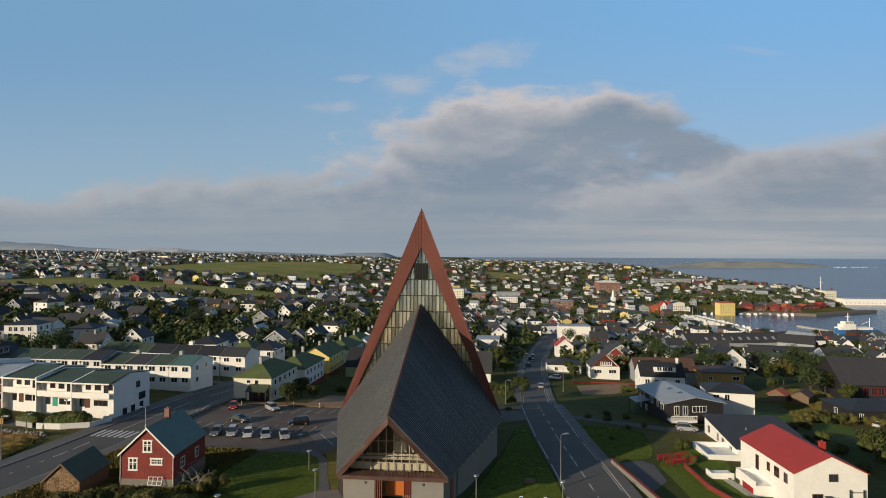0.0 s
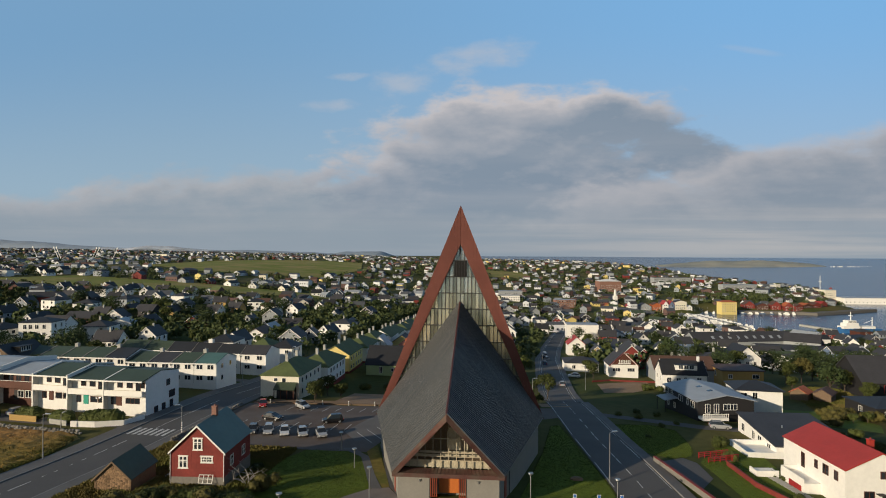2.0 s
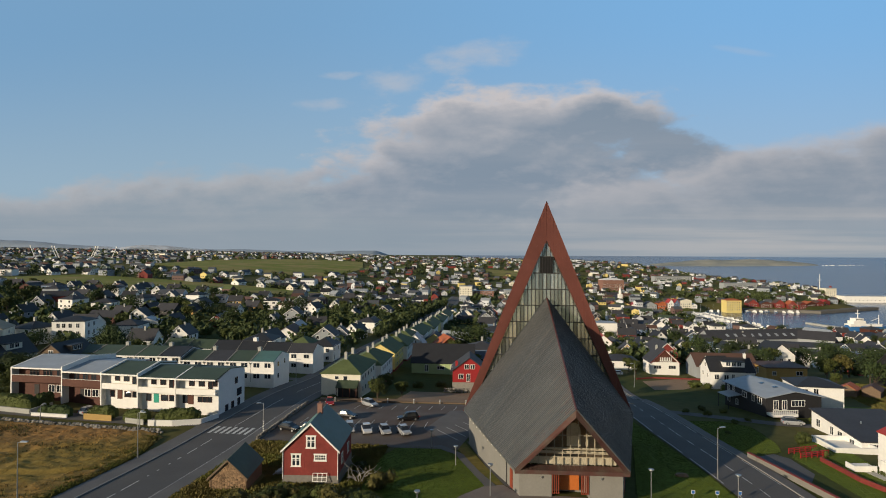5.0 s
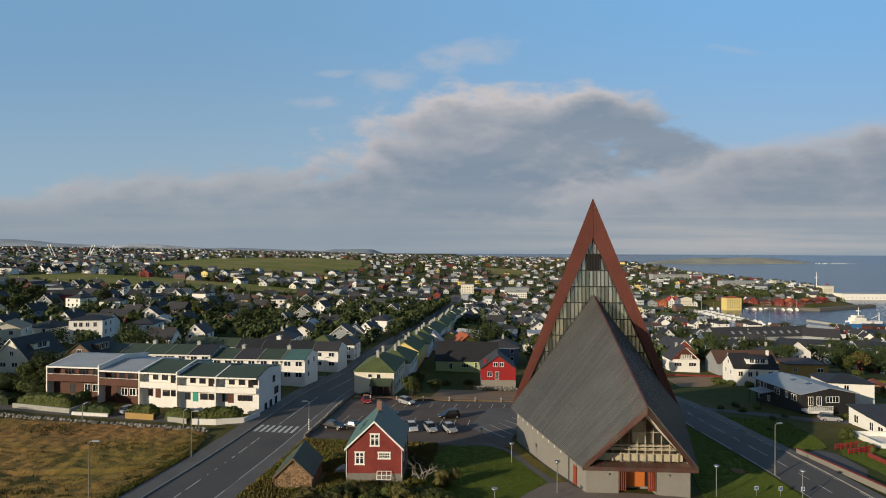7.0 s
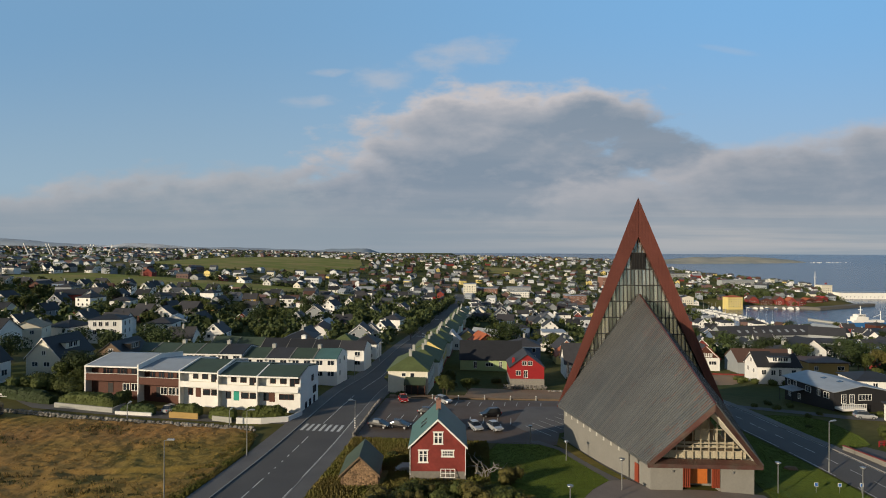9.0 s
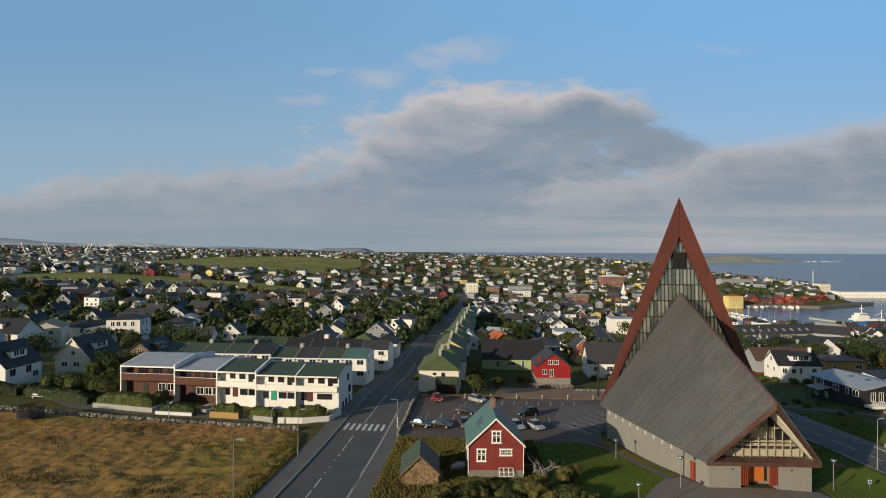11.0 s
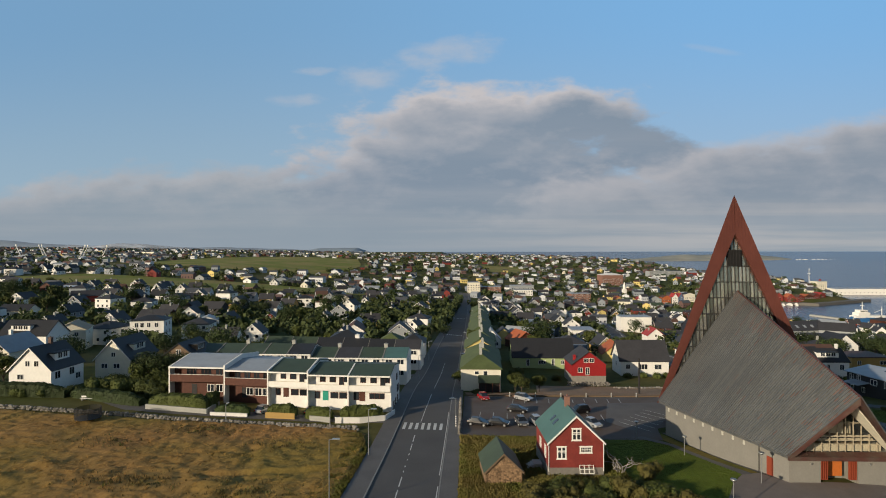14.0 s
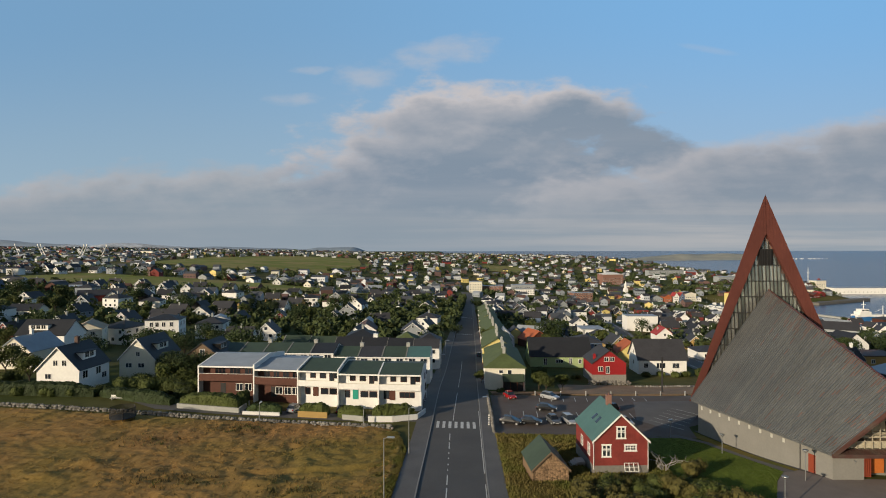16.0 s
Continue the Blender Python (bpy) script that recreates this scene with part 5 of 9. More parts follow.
for i, (style, roof, x0, x1, y0, y1, h, ridge, rise, tall, label) in enumerate(UNITS):
    w, turn = math.hypot(x0 - x1, y1 - y0), math.degrees(math.atan2(y0 - y1, x0 - x1))
    m = pose(x0, y0, 0, 0, 0, turn) @ Matrix.Translation((0, 1.3 if style == "white" else 1.7, 0))
    u = terrace_unit(m, w, 11.6 if style == "white" else 13.0, h, ridge, rise, "white_paint" if style == "white" else "brown_wood", roof, label, style, "front terrace", 5.0, tall)
    if i == 0:                                   # the gable end on the street
        for yy, zz, ww, hh in ((7.6, 3.9, 1.1, 1.2), (9.0, 1.2, 2.0, 1.4), (3.4, -1.0, 1.1, 1.4), (6.0, -0.9, 1.1, 1.3), (8.8, -1.2, 1.0, 2.0)):
            add_window(u, pose(0, yy, zz, 0, 0, 90), ww, hh, 1, 1, "brown_wood")

# the middle row steps up once on its way along the slope
ux = -65.1
for i, roof in enumerate(("teal_roof", "green_roof", "dark_roof", "green_roof", "black_roof", "green_roof", "green_roof", "green_roof", "green_roof")):
    u = terrace_unit(pose(ux, 64.5 + 0.02 * i, 0, 0, 0, -0.3), 6.1, 11.0, 3.65 if i < 4 else 4.5, 6.0, 1.75, "white_paint", roof, "white terraced house with a teal sheet roof" if i == 0 else "white terraced house with a dark sheet roof", "plain", "middle terrace", 8.5, 0.10 if i != 3 else 0.4)
    if i == 0:
        for yy, zz in ((3.0, 2.6), (7.5, 2.6), (3.0, -0.4)):
            add_window(u, pose(0, yy, zz, 0, 0, 90), 1.0, 1.2, 1)
    if i in (0, 2, 4, 6):
        add_chimney(u, -6.1, 6.0, 5.3 if i < 4 else 6.1, 0.9, 0.9)
    ux -= 6.13
ux, uy = -63.9, 93.0
for i, roof in enumerate(("dark_roof", "black_roof", "black_roof", "black_roof", "green_roof", "green_roof")):
    u = terrace_unit(pose(ux, uy, -4.6 + 0.15 * i, 0, 0, -1.0), 8.1, 10.5, 5.4, 4.2, 2.4, "white_paint", roof, "white terraced house with a dark roof", "plain", "back terrace", 4.5, 0.08)
    if i == 2:
        add_chimney(u, -4, 4.7, 7.8, 0.9, 1.3, "white_paint")
    ux -= 8.1
    uy += 0.2
for x0, y0, roof in ((-64.5, 117, "black_roof"), (-72.5, 117.2, "moss_roof")):
    home(x0 - 4, y0, 0, 8.0, 10, 5.2, 2.6, "white_paint", roof, "white house with a shallow dark roof at the street", wins="f:-2,3.9 f:2,3.9 f:-2,1.2 f:2,1.2 r:-3,3.9 r:2,3.9 r:-3,1.2", kind="hip", group="street houses")

# ---------------------------------------------------------------- houses down the street, right-hand side
for i in range(13):
    y0 = 59.8 + i * 20.6 + (3 if i > 1 else 0)
    wall = ("cream_paint", "white_paint", "yellow_paint", "white_paint")[i % 4] if i < 4 else ("white_paint", "cream_paint", "white_paint", "yellow_paint", "white_paint")[i % 5]
    xx = -46.5 + 0.021 * (y0 - 60)
    base = gz(-51, y0 + 5) + 0.2
    home(xx + (0.7 if i % 2 else 0), y0, -0.8, 9.7, 16.8, 5.6 if i < 3 else 5.2, 2.9, wall, "moss_roof", "pale rendered house with a mossy green hipped roof" if i < 3 else "pale street house with a mossy green roof",
         kind="hip" if i % 3 != 2 else "gable", z=base, group="green-roofed street houses", chimney=((0, 4.7), (0, 11.5)),
         wins="f:-1,4.6,0.9,0.7 f:1.1,4.5,0.9,1.0 " + " ".join(f"l:{a},{b}" for a in ((-6.6, -4.0, -1.3, 1.3, 4.0, 6.6) if i < 5 else (-5, 0, 5)) for b in (1.5, 4.2)) + (" r:-6,1.5 r:-3.2,1.5 r:0,1.5 r:3.2,1.5 r:6,1.5 r:-6,4.2 r:-3.2,4.2 r:0,4.2 r:3.2,4.2 r:6,4.2" if i < 4 else ""), win=(1.0, 1.2, 1, 1), plinth="red_paint,0.4" if i else "", simple=i > 4)
# porch of the first
porch = thing("porch", pose(-44.6, 58.3, gz(-44, 58)), "green-roofed timber porch on posts", "porch")
bm = bmesh_new()
slab(bm, [(-2.6, -1.0, 2.6), (2.6, -1.0, 2.6), (2.6, 1.4, 3.9), (-2.6, 1.4, 3.9)], 0.18)
part("roof", bm, M["green_roof"], porch)
bm = bmesh_new()
box(bm, -2.4, 2.4, 0.8, 1.2, -0.5, 2.9)
part("back_wall", bm, M["black_wood"], porch)
for x in (-2.4, -0.8, 0.8, 2.4):
    bm = bmesh_new()
    box(bm, x - 0.07, x + 0.07, -0.9, -0.76, -0.5, 2.6)
    part("post", bm, M["brown_wood"], porch)

# ---------------------------------------------------------------- old red house and stone shed
red = home(-35.0, 0.55, 3, 7.6, 9.4, 3.75, 3.6, "red_paint", "teal_roof", "old red timber house with a green sheet-metal roof", z=0.75, trim="white_paint", over=0.25,
           wins="f:0.05,4.85,0.95,1.35 f:-2.0,2.35,0.95,1.4 f:1.35,2.75,1.35,0.6 l:-2.5,1.9,0.9,1.6 l:1.2,1.9,0.9,1.3 r:-2.2,1.9,1.0,1.3 r:2.0,1.9,1.0,1.3", win=(0.95, 1.25, 2, 2), plinth="stone_grey,0.3", chimney=((0, 5.4),), chim_mat="brick_red" if "brick_red" in M else "brown_roof")
for x in [(-3.72 + 0.24 * i) for i in range(32)]:
    bm = bmesh_new()
    top = 3.75 + 3.6 * (1 - abs(x) / 3.8)
    box(bm, x - 0.02, x + 0.02, -0.014, 0.0, 0.36, top - 0.1)
    part("cladding_batten", bm, M["red_paint"], red)
for x, z, w, h in ((0.05, 4.85, 0.95, 1.35), (-2.0, 2.35, 0.95, 1.4), (1.35, 2.75, 1.35, 0.6)):
    bm = bmesh_new()
    for s in (-1, 1):
        box(bm, x + s * (w / 2 + 0.13) - 0.055, x + s * (w / 2 + 0.13) + 0.055, -0.06, -0.016, z - h / 2 - 0.1, z + h / 2 + 0.1)
        box(bm, x - w / 2 - 0.26, x + w / 2 + 0.26, -0.085, -0.016, z + s * (h / 2 + 0.16) - 0.065, z + s * (h / 2 + 0.16) + 0.065)
    if h > 1:                                    # high transom and broad middle post
        box(bm, x - 0.09, x + 0.09, -0.075, -0.062, z - h / 2, z + h / 2)
        box(bm, x - w / 2, x + w / 2, -0.088, -0.076, z + 0.18, z + 0.32)
    else:
        for i in range(1, 6):
            box(bm, x - w / 2 + w * i / 6 - 0.025, x - w / 2 + w * i / 6 + 0.025, -0.075, -0.062, z - h / 2, z + h / 2)
    part("casing", bm, M["white_paint"], red, "broad white window casing")
for x in (-3.78, 3.78):
    bm = bmesh_new()
    rod(bm, (x, -0.09, -0.2), (x, -0.09, 3.7), 0.05, 0.05, 8)
    part("downpipe", bm, M["white_paint"], red, "white corner downpipe")
lean = pose(1.35, -0.62, -0.35, -22)
bm = bmesh_new()
box(bm, -0.98, 1.02, -0.025, 0.025, 0.02, 0.09, m=lean)
leaning = part("leaning_window", bm, M["white_paint"], red, "old white window frame leaning on the wall")
for i in range(4):
    bm = bmesh_new()
    box(bm, -0.98 + i * 0.64, -0.9 + i * 0.64, -0.03, 0.03, 0.09, 1.15, m=lean)
    part("bar", bm, M["white_paint"], leaning)
for z in (0.55, 1.08):
    bm = bmesh_new()
    box(bm, -0.9, 0.94, -0.025, 0.025, z, z + 0.07, m=lean)
    part("bar", bm, M["white_paint"], leaning)
for yy in (3.2, 5.0):
    bm = bmesh_new()
    k = 3.6 / 3.8
    zc = 3.75 + 3.6 - 2.1 * k + 0.25
    slab(bm, [(-2.5, yy, zc - 0.4 * k), (-1.7, yy, zc + 0.4 * k), (-1.7, yy + 0.7, zc + 0.4 * k), (-2.5, yy + 0.7, zc - 0.4 * k)], 0.12)
    part("skylight", bm, M["glass"], red)
steps = thing("stone_steps", pose(-40.3, 4.2, gz(-40.3, 4.2), 0, 0, 3), "grey stone steps up to the side door", "steps")
for i in range(5):
    bm = bmesh_new()
    box(bm, -1.4 + i * 0.3, 1.0, -0.9, 0.9, -0.3, 0.18 * (i + 1))
    part("step", bm, M["concrete"], steps)

shed = thing("stone_shed", pose(-45.15, -2.7, gz(-45, -1) - 0.05, 0, 0, 5), "small fieldstone shed with a green roof", "shed")
bm = bmesh_new()
gable_walls(bm, 4.9, 6.6, 1.9, 2.3, 1.5)
sw = part("wall", bm, M["stone"], shed)
bm = bmesh_new()
gable_roof(bm, 4.9, 6.6, 1.9, 2.3, 0.25)
part("roof", bm, M["green_roof"], shed)
bm = bmesh_new()
trim_boards(bm, 4.9, 6.6, 1.9, 2.3, 0.25)
part("barge_board", bm, M["old_wood"], shed, "weathered board along the gable")
stones = []
rs = random.Random(5)
for k in range(5):
    bm = bmesh_new()
    bmesh.ops.create_icosphere(bm, subdivisions=1, radius=0.5)
    for v in bm.verts:
        v.co = Vector((v.co.x * rs.uniform(0.85, 1.35), v.co.y * 0.22, v.co.z * rs.uniform(0.6, 0.95))) * rs.uniform(0.85, 1.15)
    me = bpy.data.meshes.new("stone")
    bm.to_mesh(me)
    bm.free()
    me.materials.append(M["stone"])
    stones.append(me)
for r in range(17):
    z = -0.2 + r * 0.235
    half = 2.4 if z < 1.8 else 2.4 * (1 - (z - 1.8) / 2.35)
    n = int(half * 2 / 0.33)
    for i in range(n):
        st = new("stone", stones[rs.randrange(5)])
        st.parent = sw
        st.matrix_basis = pose(-half + (i + 0.5) * 2 * half / n + rs.uniform(-0.04, 0.04), -0.02, z + rs.uniform(-0.04, 0.04), 0, rs.uniform(-40, 40), 0) @ Matrix.Scale(rs.uniform(0.24, 0.46), 4)

# ---------------------------------------------------------------- named neighbours
home(-16.0, 80.8, 2, 9.4, 10, 4.1, 3.5, "bright_red", "dark_roof", "bright red timber house on a stone basement", z=-5.0, wins="f:-0.8,5.2,1.1,1.1 f:0.8,5.2,1.1,1.1 f:-2.4,2.5,1.2,1.2 f:-0.4,2.2,0.9,1.9", plinth="stone_grey,0.9", chimney=((-3.6, 2.0),), chim_mat="bright_red")
home(-15.6, 110, 90, 13, 19.6, 3.2, 5.0, "green_paint", "black_roof", "long pale green house with a black pitched roof", z=-6.6, wins="l:-6,1.7,0.9,1.2 l:-3,1.7,0.8,1.9 l:0.5,1.7,2.2,1.0 l:5,1.6,0.9,2.0")
home(11.2, 101, 90, 10, 14.4, 3.8, 5.2, "white_paint", "dark_roof", "white house with a dark roof and veranda", z=-6.4, wins="l:-4,1.8,2.0,1.4 l:0.5,1.8,2.6,1.5 l:5,1.8,1.2,1.3 b:0,2 b:0,5.2", over=0.5)
home(-142.2, 38, 0, 9.2, 10.2, 3.5, 4.7, "white_paint", "black_roof", "white gabled house with a black roof and dormer", z=2.2, trim="white_paint", wins="f:-2.1,2.1,1.2,1.0 f:-0.5,4.9,0.9,1.1 f:1.4,4.9,0.9,1.1 r:-3.2,2.2,1.5,1.5 r:1.2,2.2,1.5,1.5 r:3.2,0.8,1.5,1.2", dormer=((1, 5.2, 4.4),), chimney=((0, 6),), chim_mat="brown_roof")
home(-134.5, 54.0, 0, 8.6, 12, 2.8, 4.6, "cream_paint", "black_roof", "cream gabled house with a dark roof", z=2.2, trim="white_paint", wins="f:0.2,3.9,0.9,1.0 f:-2,1.2,1.4,1.0 f:1,1.2,1.4,1.0", dormer=((1, 6, 5),))
home(-121.5, 60, 0, 9, 11, 3.4, 3.4, "old_wood", "black_roof", "brown timber house with a dark roof", z=1.0, wins="f:-2,1.6 f:1,1.6 f:0,4.6", dormer=((1, 5, 4),))
home(-172, 63, 0, 9, 12, 3.2, 3.6, "cream_paint", "grey_roof", "cream house with a pale blue-grey roof", z=1.6, wins="f:-2,1.6 f:2,1.6 f:0,4.9", chimney=((0, 6),), chim_mat="white_paint")
home(-176, 92, 90, 10, 15, 3.4, 4.0, "white_paint", "black_roof", "white house with a long black roof", z=2.0, dormer=((-1, 9, 6),))
home(-164.6, 121.0, 12, 11.4, 9.5, 6.4, 1.6, "white_paint", "black_roof", "white two-storey block with a low dark roof", z=-0.7, kind="hip", wins="f:-3.5,1.9 f:0,1.9 f:3.2,1.9 f:-3.5,4.8 f:-1.6,4.8 f:0.6,4.8 f:3.2,4.8 r:-2,4.8 r:2,4.8 r:-2,1.9 r:2,1.9", win=(1.1, 1.5, 2, 1))
home(-181, 104, 24, 9.5, 11, 4.6, 2.2, "cream_paint", "tan_roof", "pale house with a tan sheet roof", z=0.0, wins="f:-2,1.8 f:2,3.2 r:0,3.2")
home(-147.5, 200, 10, 7.4, 9, 3.2, 3.0, "red_paint", "black_roof", "red gabled house with white trim boards", z=-6.5, trim="white_paint", wins="f:0,4.2,0.9,1.0 f:-1.6,1.7 f:1.6,1.7 r:0,1.7")
home(-185, 193, 12, 9.6, 10, 3.2, 3.8, "white_paint", "dark_roof", "white gabled house with a dark roof", z=-4.0, trim="white_paint", wins="f:0,4.4,0.9,1.0 f:-2,1.7 f:2,1.7 r:0,1.7")
home(-164.5, 168, 18, 9.6, 9, 3.2, 2.0, "white_paint", "grey_roof", "white house with a low pale roof", z=-3.6, wins="f:0,1.7 f:2.6,1.7 r:0,1.7")
home(-159, 300, 8, 9.6, 8, 5.8, 2.0, "white_paint", "black_roof", "white two-storey house with a balcony", z=-7.6, kind="hip", wins="f:-2.5,4.3,2.2,1.2 f:2,4.3,1.6,1.2 f:-2.5,1.6 f:2,1.6 r:0,4.3")
home(-102, 185, 0, 9.0, 10, 3.0, 3.8, "white_paint", "grey_roof", "white gabled house with a pale roof", z=-8.4, wins="f:-1.4,4.0,0.9,1.0 f:1.4,4.0,0.9,1.0 f:0,1.6", trim="white_paint")
home(-235, 381, 0, 10, 8, 3.4, 1.8, "white_paint", "grey_roof", "small white house in a meadow", wins="f:0,1.7,2.0,1.0")
home(-224, 186, -5, 11, 10, 2.6, 2.5, "red_paint", "black_roof", "red gabled house with white trim boards", z=-3.6, trim="white_paint", wins="f:-2.5,1.6 f:0,1.6,2,1.3 f:3,1.6")
home(-272, 262, 25, 8, 10, 3.2, 3.4, "white_paint", "dark_roof", "white gabled house with a dark roof", z=-1.2, wins="f:0,4.0 f:-2,1.7 f:2,1.7")
home(-293, 262, -60, 12, 18, 3.0, 3.0, "red_paint", "dark_roof", "long red timber house with a grey roof", wins="l:-6,1.7 l:-2,1.7 l:2,1.7 l:6,1.7")

# right-hand side, past the road
rr = home(60.2, 10.5, 4.5, 10.2, 14.8, 5.5, 2.4, "white_paint", "red_roof", "white house with a red sheet-metal roof", z=-3.5, wins="f:-1.8,1.9,1.3,1.3 f:0.4,4.9,1.1,0.9 l:-5.5,4.1,0.7,1.2 l:-3.2,4.1,1.1,1.3 l:-1.0,4.1,0.6,1.1 l:2.2,3.6,0.7,2.1", door="f:0.6,black_wood", chimney=((2.0, 5.0),), chim_mat="red_roof", over=0.2, frame_mat="brown_wood")
bm = bmesh_new()
box(bm, -7.8, -5.1, 5.2, 11.0, -2.5, 1.55)
box(bm, -7.8, -7.62, 5.2, 11.0, 1.55, 2.25)
box(bm, -7.8, -5.1, 10.8, 11.0, 1.55, 2.25)
part("balcony", bm, M["white_paint"], rr, "white walled balcony over the garage")
bm = bmesh_new()
box(bm, -11.4, -7.8, 11.6, 13.6, -2.5, 0.75)
box(bm, -11.4, -7.8, 11.42, 11.6, -2.5, 1.05)
box(bm, -11.4, -11.22, 11.6, 13.6, 0.75, 1.05)
part("terrace", bm, M["white_paint"], rr, "low white terrace beside the garage")
for y0 in (5.6, 7.2):
    bm = bmesh_new()
    box(bm, -7.87, -7.8, y0, y0 + 1.5, -1.0, 1.05)
    part("garage_door", bm, M["bright_red"], rr, "dark red garage door")
bm = bmesh_new()
for x0 in (2.4, 4.3):
    box(bm, x0, x0 + 0.1, -0.5, -0.3, 2.0, 3.4)
box(bm, 2.4, 4.4, -0.45, -0.38, 3.0, 3.1)
box(bm, -0.9, 0.1, -0.9, -0.06, 2.3, 2.4)
part("drying_rack", bm, M["black_wood"], rr, "dark rail fixed to the wall")
steps_path = thing("garden_steps", pose(50.4, 20.6, gz(50.4, 20.6)), "pale concrete steps down through the garden", "steps")
for i in range(14):
    x, y = 0.16 * i, -i * 0.85
    zz = gz(50.4 + x, 20.6 + y) - gz(50.4, 20.6)
    bm = bmesh_new()
    box(bm, x - 0.7, x + 0.7, y - 0.36, y + 0.36, zz - 0.2, zz + 0.18)
    part("step", bm, M["concrete"], steps_path)
dr = home(64.0, 34.0, 1.5, 14, 15.5, 2.4, 1.8, "white_paint", "dark_roof", "low white house with a broad dark grey roof", kind="shed", z=-5.0, wins="l:-5,1.4,1.3,1.2 l:-1.5,1.6,1.3,1.5 l:1.0,1.8,1.0,1.5 l:5.4,2.0,1.2,1.4 f:-4.5,1.3,1.8,1.3", over=0.4)
bm = bmesh_new()
for x0, x1, y0, y1 in ((-13.3, -13.1, -2.6, 4.6), (-13.1, -5.6, -2.6, -2.4), (-5.8, -5.6, -2.4, 0.0), (-13.1, -7.05, 4.4, 4.6)):
    box(bm, x0, x1, y0, y1, -1.0, 2.15)
box(bm, -13.1, -7.0, -2.4, 4.4, -1.0, 1.3)
part("terrace_wall", bm, M["white_paint"], dr, "white terrace wall")
bm = bmesh_new()
rod(bm, (-2.0, 8.0, 3.2), (-2.0, 8.0, 3.95), 0.12, 0.12, 8)
part("vent_pipe", bm, M["tin"], dr)
bk = home(57.5, 58.0, 8.5, 13.0, 16.2, 3.55, 1.25, "black_wood", "grey_roof", "black timber bungalow with a pale grey roof", z=-4.1, over=0.6,
          wins="f:-4.2,1.9,1.0,1.9 f:-2.2,1.9,1.0,1.9 f:1.0,2.2,3.0,1.2 l:-5.8,2.3,1.5,1.3 l:-3.4,2.3,0.8,1.3 l:0.0,2.3,1.7,1.2 l:4.4,2.6,0.9,1.2 l:6.6,2.4,0.9,1.2 l:3.0,-0.2,0.8,1.2 l:6.4,-0.3,0.8,1.2")
for yy, xx in ((4.2, -1.2), (8.6, -1.6)):
    bm = bmesh_new()
    k = 1.25 / 6.5
    zz = 3.55 + 1.25 - abs(xx) * k + 0.26
    slab(bm, [(xx - 0.5, yy, zz - 0.5 * k), (xx + 0.5, yy, zz + 0.5 * k), (xx + 0.5, yy + 1.1, zz + 0.5 * k), (xx - 0.5, yy + 1.1, zz - 0.5 * k)], 0.1)
    part("skylight", bm, M["glass"], bk)
bm = bmesh_new()
box(bm, -6.4, -0.6, -2.3, 0, -0.2, 0.35)
for i in range(13):
    box(bm, -6.4 + i * 0.47, -6.3 + i * 0.47, -2.3, -2.22, 0.3, 1.25)
box(bm, -6.4, -0.6, -2.32, -2.2, 1.2, 1.32)
part("veranda", bm, M["white_paint"], bk, "white veranda with railing")
bm = bmesh_new()
slab(bm, [(-9.8, 9.2, 1.5), (-6.5, 9.2, 2.0), (-6.5, 14.0, 2.0), (-9.8, 14.0, 1.5)], 0.15)
lean = part("lean_to", bm, M["grey_roof"], bk, "pale lean-to roof at the bungalow's side")
bm = bmesh_new()
for yy in (9.4, 13.8):
    box(bm, -9.7, -9.58, yy - 0.06, yy + 0.06, -3, 1.4)
part("post", bm, M["black_wood"], lean)
h1 = home(50.6, 128.5, 2, 9.8, 9, 3.2, 4.6, "white_paint", "dark_roof", "white house with brown timber gable and balcony", z=-9.7, trim="red_paint", wins="f:-2.6,1.6,2.4,1.1 f:2.4,1.6,2.4,1.1", chimney=((-1, 6),))
bm = bmesh_new()
prism(bm, [(-4.2, 3.4), (4.2, 3.4), (0, 7.4)], -0.12, 0.0)
part("gable_cladding", bm, M["brown_wood"], h1, "brown timber gable cladding")
bm = bmesh_new()
for i in range(7):
    box(bm, -1.8 + i * 0.6, -1.55 + i * 0.6, -0.5, -0.4, 3.9, 5.1)
box(bm, -2.0, 2.2, -0.55, 0, 3.7, 3.9)
part("balcony", bm, M["white_paint"], h1)
home(59.3, 155.0, 0, 9.8, 11, 4.6, 4.6, "red_paint", "dark_roof", "red gabled house with white trim", z=-13.0, trim="white_paint", wins="f:-1.8,5.6 f:1.6,5.6 f:3,2.2")
wh = home(70.0, 109.0, 88, 9.4, 12.8, 3.6, 3.4, "white_paint", "black_roof", "white villa with a steep blue-black roof", z=-8.0, wins="l:-4.2,1.9,1.2,1.6 l:-0.2,1.8,0.7,1.9 l:1.8,1.8,1.2,1.4 l:4.6,1.9,1.2,1.4 b:-2,1.9 b:2,1.9 b:0,4.9", dormer=((-1, 5.6, 6.4),), chimney=((0, 1.2),), chim_mat="white_paint", trim="white_paint")
home(58.6, 112.5, -82, 6.4, 6.0, 3.4, 3.6, "white_paint", "black_roof", "white gabled wing of a villa with a steep dark roof", z=-8.2, trim="white_paint", wins="f:-1.4,1.8 f:1.2,1.8 f:0,4.6,0.8,1.0")
home(80, 130, 90, 11, 20, 4.2, 3.6, "grey_paint", "brown_roof", "long grey house with a broad brown roof", z=-11.0, wins="l:-6,1.8 l:-2,1.8 l:2,1.8 l:6,1.8")
home(157, 214, -12, 14, 10, 3.4, 3.2, "white_paint", "dark_roof", "white round-fronted bungalow with a dark roof", z=-25.0, kind="hip", wins="f:-4,1.8 f:-1,1.8,1.0,1.6 f:2,1.8,1.0,1.6 f:5,1.8", chimney=((0, 5),), chim_mat="white_paint")
